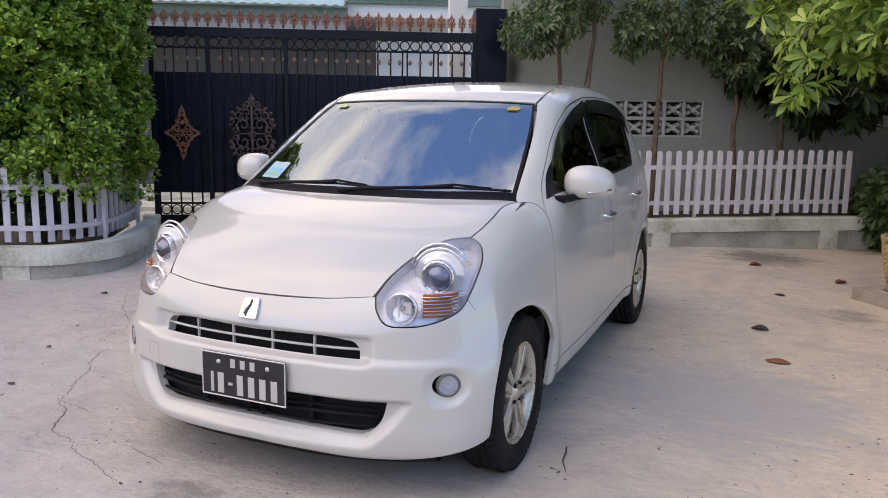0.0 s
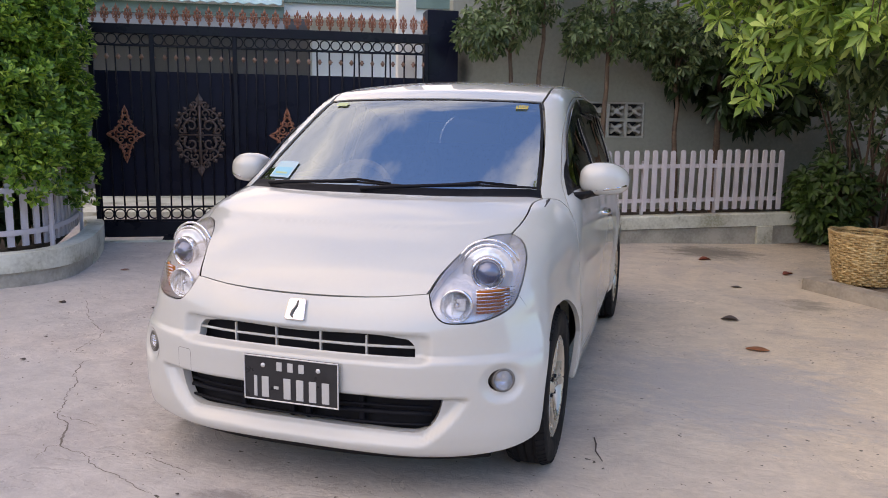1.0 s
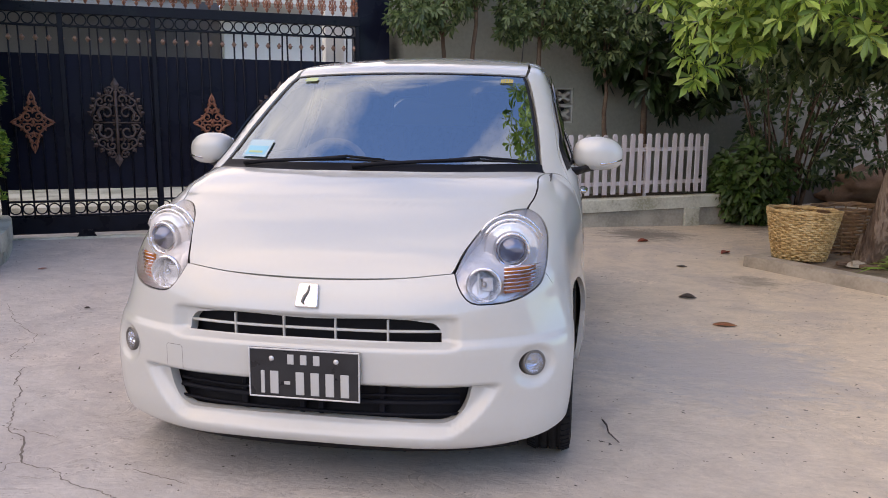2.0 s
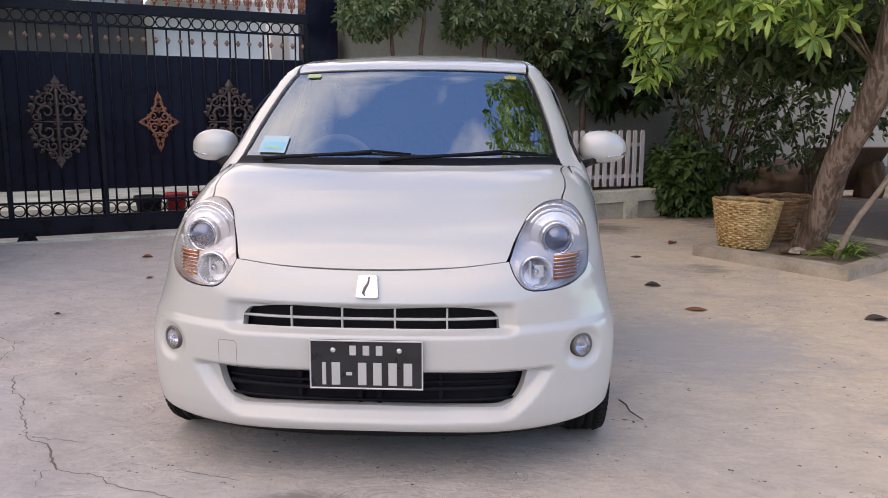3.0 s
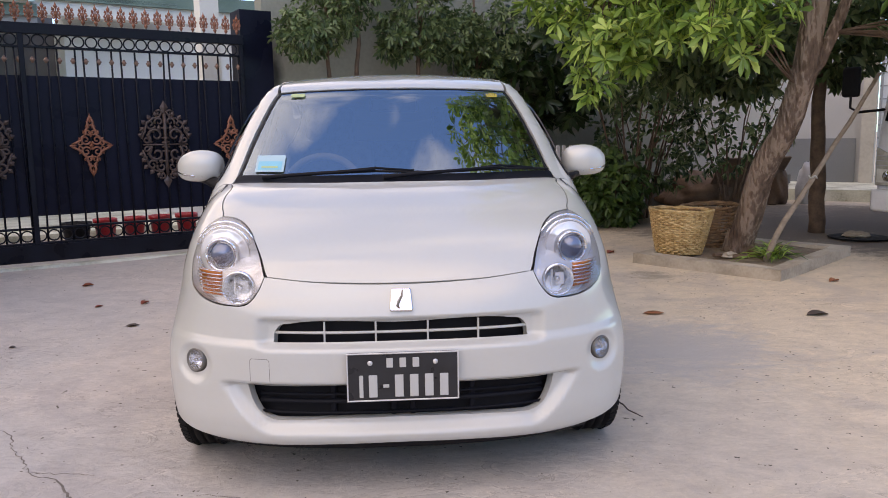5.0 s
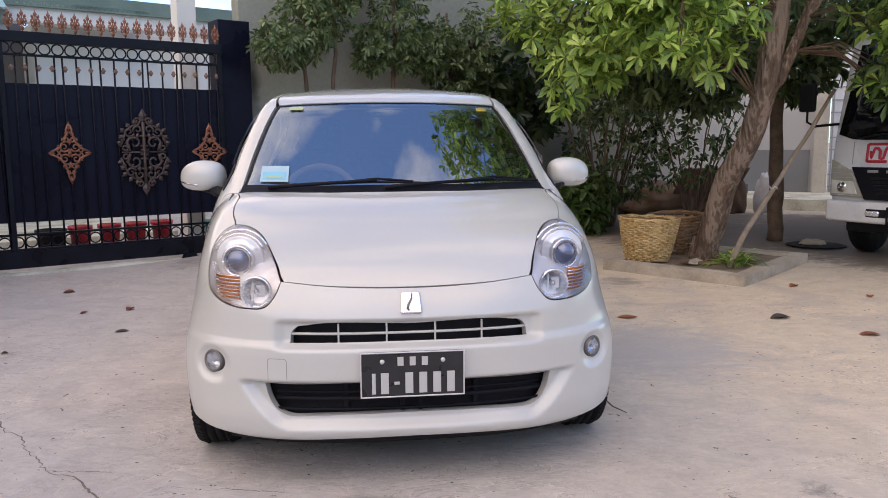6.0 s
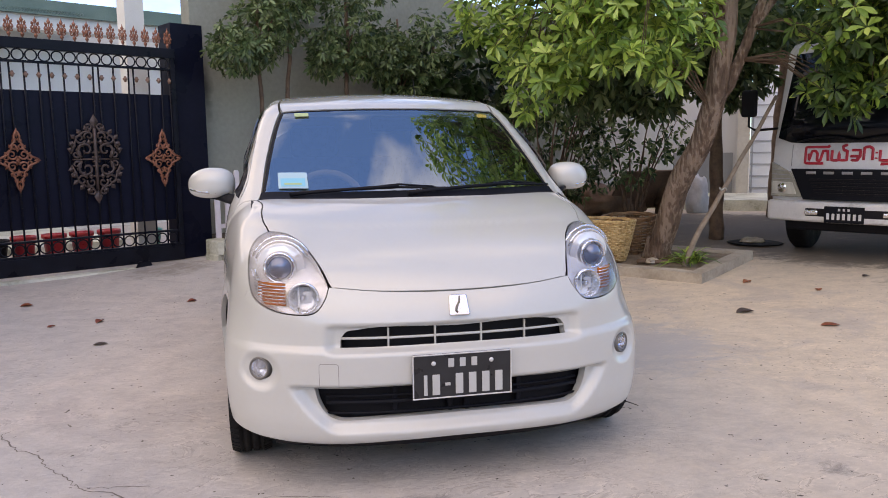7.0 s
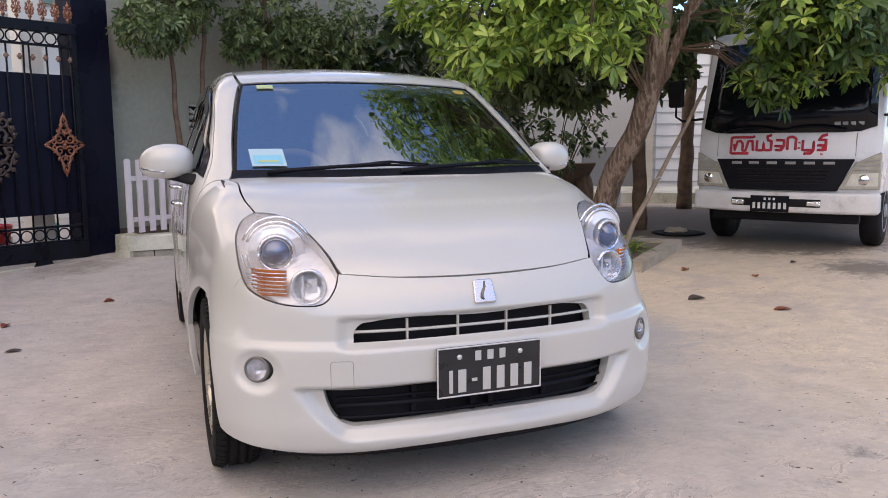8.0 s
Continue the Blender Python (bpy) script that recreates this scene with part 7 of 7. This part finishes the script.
# ---- the truck ----
TRUCK_WHITE = mottled("white_truck_paint", [(0.62, 0.63, 0.65), (0.72, 0.73, 0.75)], 2.5, rough=0.32, bump=0.0, Coat_Weight=0.6)
DARK_GLASS = material("dark_cab_glass", (0.006, 0.008, 0.012), 0.06, Specular_IOR_Level=0.3)
RED = mottled("red_vinyl_lettering", [(0.50, 0.01, 0.03), (0.60, 0.02, 0.045)], 8, rough=0.45, bump=0)
GREY = mottled("worn_grey_metal", [(0.25, 0.25, 0.26), (0.36, 0.36, 0.37)], 6, rough=0.5, bump=0.1)
GLYPHS = [[(0.17, 0.0), (0.015, 0.0), (0.0, 0.02), (0.0, 1.22), (0.02, 1.25), (0.20, 1.25), (0.22, 1.35)], [(0.03, 0.75), (0.035, 0.22), (0.06, 0.95), (0.09, 0.95), (0.11, 0.75), (0.11, 0.22), (0.14, 0.22), (0.16, 0.95), (0.20, 0.95), (0.21, 0.2)],
              [(0.24, 1.0), (0.24, 0.25), (0.30, 0.25), (0.30, 0.85), (0.31, 0.25), (0.37, 0.25), (0.37, 0.95), (0.34, 1.0), (0.33, 1.3), (0.37, 1.4)], [(0.40, 0.55), (0.46, 0.55), (0.46, 0.25), (0.40, 0.25), (0.46, 0.25), (0.48, 0.55), (0.48, 1.0), (0.41, 1.0)],
              [(0.51, 0.25), (0.51, 1.2), (0.55, 1.25), (0.58, 1.1), (0.58, 0.25)], [(0.61, 0.35), (0.61, 0.36), (0.612, 0.45)], [(0.61, 0.75), (0.61, 0.76), (0.612, 0.85)],
              [(0.64, 1.0), (0.64, 0.25), (0.73, 0.25), (0.73, 1.0), (0.73, 0.25), (0.71, 0.0), (0.66, 0.0), (0.66, -0.12)], [(0.76, 0.6), (0.81, 0.6), (0.81, 0.25), (0.76, 0.25), (0.83, 0.25), (0.83, 1.0), (0.77, 1.0), (0.80, 1.3), (0.84, 1.4)], [(0.80, 0.0), (0.80, -0.02), (0.802, -0.1)]]
TRUCK = pose(4.60, 3.39, 0.078, 0, 0, -57)
HAZED = mottled("hazed_headlight", [(0.30, 0.29, 0.24), (0.42, 0.41, 0.35)], 9, rough=0.16, bump=0.1, Coat_Weight=0.8)
HAZED_LOW = mottled("hazed_lower_lens", [(0.50, 0.49, 0.43), (0.64, 0.63, 0.57)], 14, rough=0.12, bump=0.2, Coat_Weight=0.8)
GRUBBY = mottled("grubby_bumper_paint", [(0.50, 0.50, 0.49), (0.64, 0.64, 0.64), (0.70, 0.70, 0.70)], 5, rough=0.4, bump=0.05)


def bow(x):
    """How far the truck's front curves back towards its corners."""
    return 0.11 * (abs(x) / 0.82) ** 2.4


def build_truck():
    t = thing("truck", "white light truck parked under the trees with red lettering", "truck", TRUCK)
    W = 0.80

    def pb(name, size, at, mat, bevel=0.02, parent=None, label="", turn=(0, 0, 0), seg=3):
        bm = bmesh.new()
        box(bm, size, pose(*at, *turn), bevel, seg)
        smooth(bm)
        ob = part(name, bm, mat, parent or t, label)
        ob.modifiers.new("n", "WEIGHTED_NORMAL")
        return ob

    def strip(name, lower, upper, y, depth, mat, parent=None, label="", lean=0.0, bevel=0.01):
        """A panel bowed like the cab's front: between two lines of (x, z), with thickness."""
        bm = bmesh.new()
        rings = []
        n = 14
        for i in range(n + 1):
            u = i / n
            (x0, z0), (x1, z1) = [[l[0][k] + (l[1][k] - l[0][k]) * u for k in (0, 1)] for l in (lower, upper)]
            f = [(x, bow(x) + y + lean * (z - 0.5), z) for x, z in ((x0, z0), (x1, z1))]
            rings.append([bm.verts.new(q) for q in (f[0], f[1], (f[1][0], f[1][1] + depth, f[1][2]), (f[0][0], f[0][1] + depth, f[0][2]))])
        for p, q in zip(rings, rings[1:]):
            for k in range(4):
                bm.faces.new((p[k], p[(k + 1) % 4], q[(k + 1) % 4], q[k])).smooth = True
        bm.faces.new(rings[0])
        bm.faces.new(rings[-1][::-1])
        bmesh.ops.recalc_face_normals(bm, faces=bm.faces[:])
        ob = part(name, bm, mat, parent or t, label)
        if bevel:
            bv = ob.modifiers.new("b", "BEVEL")
            bv.width, bv.segments = bevel, 3
            ob.modifiers.new("n", "WEIGHTED_NORMAL")
        return ob
    # the cab: an outline seen from the side, drawn across and rounded
    bm = bmesh.new()
    side = [(0.02, 0.52), (0.0, 0.60), (0.0, 0.90), (0.03, 1.10), (0.30, 1.98), (0.42, 2.06), (1.45, 2.06), (1.5, 2.0), (1.5, 0.52)]
    rows = []
    for i in range(17):
        x = -W + 2 * W * i / 16
        rows.append([bm.verts.new((x, y + (bow(x) - 0.035 if k < 6 else 0), z - (0.02 if i in (0, 16) and z > 1.9 else 0))) for k, (y, z) in enumerate(side)])
    for a, b in zip(rows, rows[1:]):
        for i in range(len(side)):
            j = (i + 1) % len(side)
            bm.faces.new((a[i], b[i], b[j], a[j])).smooth = True
    bm.faces.new(rows[0])
    bm.faces.new(rows[-1][::-1])
    bmesh.ops.recalc_face_normals(bm, faces=bm.faces[:])
    ob = part("cab", bm, TRUCK_WHITE, t)
    bv = ob.modifiers.new("b", "BEVEL")
    bv.width, bv.segments = 0.025, 3
    # windscreen, bowed like the cab
    bm = bmesh.new()
    ring = []
    for i in range(13):
        x = -0.75 + 1.5 * i / 12
        ring.append([bm.verts.new((x * (1 - 0.06 * u), 0.022 + 0.262 * u + bow(x) - 0.05, 1.075 + 0.855 * u + 0.05 * max(0, abs(x) - 0.6) / 0.15 * (1 - u))) for u in (0, 0.35, 0.7, 1)])
    for a, b in zip(ring, ring[1:]):
        for i in range(3):
            bm.faces.new((a[i], b[i], b[i + 1], a[i + 1])).smooth = True
    ws = part("windscreen", bm, DARK_GLASS, t)
    ws.modifiers.new("s", "SOLIDIFY").thickness = 0.012
    for k, w in enumerate((0.05, 0.045, 0.04, 0.045)):
        x = 0.44 + 0.062 * k
        pb("screen_mark", (w, 0.004, 0.030), (x, bow(x) - 0.008, 1.15), GREY, 0.002, ws)
    for k, (x0, x1) in enumerate(((-0.55, 0.0), (-0.02, 0.52))):
        bm = bmesh.new()
        tube(bm, [(x0 + (x1 - x0) * i / 8, bow(x0 + (x1 - x0) * i / 8) - 0.032, 1.085 + 0.04 * math.sin(math.pi * i / 8)) for i in range(9)], 0.008, 6)
        part("wiper", bm, BLACK, ws)
    for s in (1, -1):
        bm = bmesh.new()
        prism(bm, [(0.30, 1.12), (1.12, 1.12), (1.12, 1.82), (0.50, 1.82)], 0.014, Matrix(((0, 1, 0, s * (W + 0.004) - 0.007), (1, 0, 0, 0), (0, 0, 1, 0), (0, 0, 0, 1))))
        bmesh.ops.recalc_face_normals(bm, faces=bm.faces[:])
        part("side_window", bm, DARK_GLASS, t)
        bm = bmesh.new()
        tube(bm, [(s * 0.60, bow(0.6) - 0.036 + (0.03 * max(0, z - 0.9) / 0.2), z) for z in (0.86, 0.95, 1.06)], 0.004, 5)
        part("panel_seam", bm, GREY, t)
    bumper = strip("bumper", ((-0.81, 0.345), (0.81, 0.345)), ((-0.81, 0.535), (0.81, 0.535)), -0.115, 0.15, GRUBBY, label="grubby white painted steel bumper", bevel=0.03)
    strip("bumper_recess", ((-0.42, 0.40), (0.36, 0.40)), ((-0.42, 0.475), (0.36, 0.475)), -0.121, 0.02, BLACK, bumper, bevel=0.012)
    pb("valance", (1.3, 0.1, 0.12), (0, 0.12, 0.31), BLACK, 0.02)
    grille = strip("grille", ((-0.47, 0.548), (0.47, 0.548)), ((-0.60, 0.835), (0.60, 0.835)), -0.060, 0.06, NAVY, label="dark plastic grille panel")
    for k in range(5):
        w = 0.36 + 0.012 * k
        strip("slat", ((-w, 0.600 + 0.032 * k), (w, 0.600 + 0.032 * k)), ((-w, 0.616 + 0.032 * k), (w, 0.616 + 0.032 * k)), -0.072, 0.02, BLACK, grille, bevel=0.003)
    # brand lettering as plain bars
    for k in range(6):
        x = -0.40 + 0.16 * k
        strip("brand_mark", ((x - 0.045, 0.787), (x + 0.045, 0.787)), ((x - 0.045, 0.812), (x + 0.045, 0.812)), -0.068, 0.01, GREY, grille, bevel=0.0)
    # red lettering, each character one bent bar
    z0, h = 0.885, 0.120
    for line in GLYPHS:
        bm = bmesh.new()
        dense = []
        for (x0, u0), (x1, u1) in zip(line, line[1:]):
            for i in range(4):
                dense.append((-0.47 + x0 + (x1 - x0) * i / 4, z0 + h * (u0 + (u1 - u0) * i / 4)))
        dense.append((-0.47 + line[-1][0], z0 + h * line[-1][1]))
        tube(bm, [(a, bow(a) - 0.034 + 0.03 * max(0, c - 0.9) / 0.2, c) for a, c in dense], 0.0135, 6)
        part("red_lettering", bm, RED, t, "red painted lettering")
    drop = 0.078 - gz(5.2, 3.8)
    for s in (1, -1):
        hl = strip("headlight", ((s * 0.475, 0.566), (s * 0.80, 0.566)), ((s * 0.60, 0.80), (s * 0.80, 0.90)), -0.055, 0.07, HAZED, label="yellowed headlight unit")
        strip("lower_lens", ((s * 0.53, 0.592), (s * 0.785, 0.592)), ((s * 0.575, 0.705), (s * 0.785, 0.715)), -0.061, 0.02, HAZED_LOW, hl, bevel=0.008)
        bm = bmesh.new()
        lathe(bm, [(0.0, 0.012), (0.04, 0.008), (0.05, 0)], pose(s * 0.67, bow(0.67) - 0.060, 0.65, 90), 20)
        part("lamp", bm, CHROME, hl)
        for k in range(3):
            strip("lens_rib", ((s * 0.60, 0.735 + 0.035 * k), (s * 0.79, 0.735 + 0.045 * k)), ((s * 0.60, 0.741 + 0.035 * k), (s * 0.79, 0.741 + 0.045 * k)), -0.060, 0.01, GREY, hl, bevel=0.0)
        pb("fog_lamp", (0.12, 0.02, 0.045), (s * 0.33 - 0.03, -0.122 + bow(0.33), 0.436), REFLECTOR, 0.012, bumper)
        # wheels
        for y, x, w in ((0.70, 0.69, 0.09), (3.4, 0.62, 0.15)):
            bm = bmesh.new()
            lathe(bm, [(0.02, -w), (0.2, -w), (0.31, -w + 0.005), (0.335, -w + 0.03), (0.335, w - 0.03), (0.31, w - 0.005), (0.2, w), (0.02, w)], pose(s * x, y, 0.335 - drop, 0, 90), 32)
            wheel = part("wheel", bm, RUBBER, t)
            bm = bmesh.new()
            lathe(bm, [(0.0, w + 0.012), (0.06, w + 0.012), (0.07, w - 0.02), (0.15, w - 0.03), (0.19, w + 0.006), (0.205, w + 0.004)], pose(s * x, y, 0.335 - drop, 0, 90 * s), 28)
            part("rim", bm, GREY, wheel)
        # door mirrors on arms
        bm = bmesh.new()
        tube(bm, [(s * 0.79, 0.14, 1.22), (s * 0.95, 0.0, 1.20), (s * 1.0, -0.05, 1.24), (s * 1.0, -0.05, 1.4)], 0.012, 6)
        arm = part("mirror_arm", bm, BLACK, t)
        pb("mirror", (0.15, 0.06, 0.26), (s * 1.0, -0.05, 1.46), BLACK, 0.025, arm)
    plate = pb("number_plate", (0.34, 0.008, 0.15), (-0.07, -0.128, 0.425), NAVY, 0.004, bumper, "black number plate with pale bars")
    for k in range(7):
        pb("plate_mark", (0.024, 0.003, 0.056), (-0.205 + 0.045 * k, -0.1335, 0.408), TRUCK_WHITE, 0.001, plate)
    for k in range(3):
        pb("plate_mark", (0.02, 0.003, 0.022), (-0.11 + 0.04 * k, -0.1335, 0.470), TRUCK_WHITE, 0.001, plate)
    pb("cargo_box", (1.72, 3.0, 1.75), (0, 3.15, 1.70), TRUCK_WHITE, 0.02)
    pb("chassis", (0.8, 4.4, 0.2), (0, 2.4, 0.55), BLACK, 0.01)


build_truck()


# ---- the building beyond the trees ----
def build_outbuilding():
    GREYW = mottled("pale_grey_render", [(0.36, 0.37, 0.38), (0.43, 0.44, 0.45)], 0.8, rough=0.8, bump=0.1)
    SHUTTER = mottled("white_shutter_paint", [(0.66, 0.68, 0.70), (0.76, 0.78, 0.80)], 1.5, rough=0.5, bump=0.05)
    DKW = mottled("slate_grey_dado", [(0.15, 0.165, 0.18), (0.20, 0.215, 0.23)], 0.8, rough=0.7, bump=0.1)
    b = thing("outbuilding", "pale grey rendered building with a slate-grey dado and cream pier", "building", pose(8.1, 9.95, 0.1, 0, 0, -35))

    def pb(name, size, at, mat, label=""):
        bm = bmesh.new()
        box(bm, size, pose(*at))
        return part(name, bm, mat, b, label)
    pb("wall", (3.2, 0.3, 3.4), (-1.93, 0, 1.7), GREYW)
    pb("dado", (3.2, 0.02, 0.90), (-2.0, -0.162, 0.45), DKW, "slate-grey painted dado")
    pb("pier", (0.20, 0.5, 3.4), (-0.23, -0.05, 1.7), WALL_CREAM, "cream pier")
    pb("wall", (5.0, 0.2, 3.4), (2.5, 0.6, 1.7), GREYW)
    door = pb("shutter", (2.9, 0.04, 2.6), (1.33, 0.30, 1.45), SHUTTER, "white panelled metal shutter")
    for i in range(12):
        pb("shutter_rib", (2.9, 0.03, 0.022), (1.33, 0.275, 0.25 + 0.215 * i), GREYW).parent = door
    for i in range(7):
        pb("shutter_rib", (0.025, 0.03, 2.6), (-0.08 + 0.47 * i, 0.27, 1.45), GREYW).parent = door
    pb("step", (7.0, 2.0, 0.22), (0.5, -1.1, 0.06), KERB, "pale concrete apron")


build_outbuilding()


# ---- litter beyond the planter ----
SACK = mottled("white_woven_sack", [(0.42, 0.43, 0.46), (0.58, 0.59, 0.62)], 7, rough=0.7, bump=0.5, fine=60)
BOARD = mottled("old_brown_board", [(0.11, 0.065, 0.045), (0.20, 0.125, 0.085)], 5, rough=0.85, bump=0.4, fine=40)


def lump(name, at, radii, mat, label, category, rough=0.18, seed=0.0):
    """A slumped or broken rounded mass resting on the ground."""
    bm = bmesh.new()
    bmesh.ops.create_icosphere(bm, subdivisions=4, radius=1)
    for v in bm.verts:
        n = v.co.normalized()
        k = 1 + rough * noise.noise(n * 1.8 + Vector((seed, 0, 0))) + rough * 0.5 * noise.noise(n * 5 + Vector((seed, 3, 0)))
        z = n.z * radii[2] * k
        v.co = (n.x * radii[0] * k * (1.12 if z < 0 else 1), n.y * radii[1] * k, max(z, -0.55 * radii[2]) + 0.55 * radii[2])
    smooth(bm)
    ob = part(name, bm, mat)
    ob.matrix_basis = pose(at[0], at[1], gz(*at[:2]) + (at[2] if len(at) > 2 else 0), 0, 0, at[3] if len(at) > 3 else 0)
    return tagged(ob, label, category)


lump("sack", (5.95, 8.30, 0.0, 20), (0.17, 0.15, 0.38), SACK, "white woven plastic sack slumped upright on the ground", "sack", 0.22, 2.0)
lump("stone", (4.50, 4.78, 0.012, 0), (0.12, 0.09, 0.035), STONE, "flat pale stone lying by the tree", "stone", 0.3, 5.0)
lump("stone", (2.80, 3.80, 0.075, 30), (0.07, 0.05, 0.03), STONE, "small broken stone beside the basket", "stone", 0.35, 8.0)
lump("cloth_mound", (4.55, 8.55, 0.0, 10), (0.62, 0.35, 0.30), BOARD, "brown cloth-covered heap against the wall", "heap", 0.30, 9.0)
lump("cloth_mound", (5.45, 8.35, 0.0, 70), (0.20, 0.18, 0.36), BOARD, "brown sacking bundle standing beside the heap", "heap", 0.25, 12.0)
bm = bmesh.new()
lathe(bm, [(0, 0.004), (0.27, 0.004), (0.285, 0.010), (0.27, 0.014), (0, 0.012)], sides=40)
ob = part("rubber_mat", bm, RUBBER)
ob.matrix_basis = pose(4.52, 4.76, gz(4.52, 4.76))
tagged(ob, "round black rubber mat on the bare ground", "mat")
for k, (x, y, turn, ln) in enumerate(((2.78, 3.86, 15, 0.22), (2.86, 3.74, -20, 0.12))):
    bm = bmesh.new()
    box(bm, (ln, 0.045, 0.03), pose(0, 0, 0.015), 0.006)
    ob = part("wood_offcut", bm, BOARD)
    ob.matrix_basis = pose(x, y, gz(x, y) + 0.075, 0, 0, turn)
    tagged(ob, "short brown wood offcut beside the basket", "wood", "wood offcuts")
bm = bmesh.new()
box(bm, (1.1, 0.03, 0.75), pose(0, 0, 0.36, 38, 0, 0), 0.006)
ob = part("board", bm, BOARD)
ob.matrix_basis = pose(5.0, 8.25, gz(5.0, 8.25) + 0.02, 0, 0, 12)
tagged(ob, "old brown board leaning over the heap", "board")
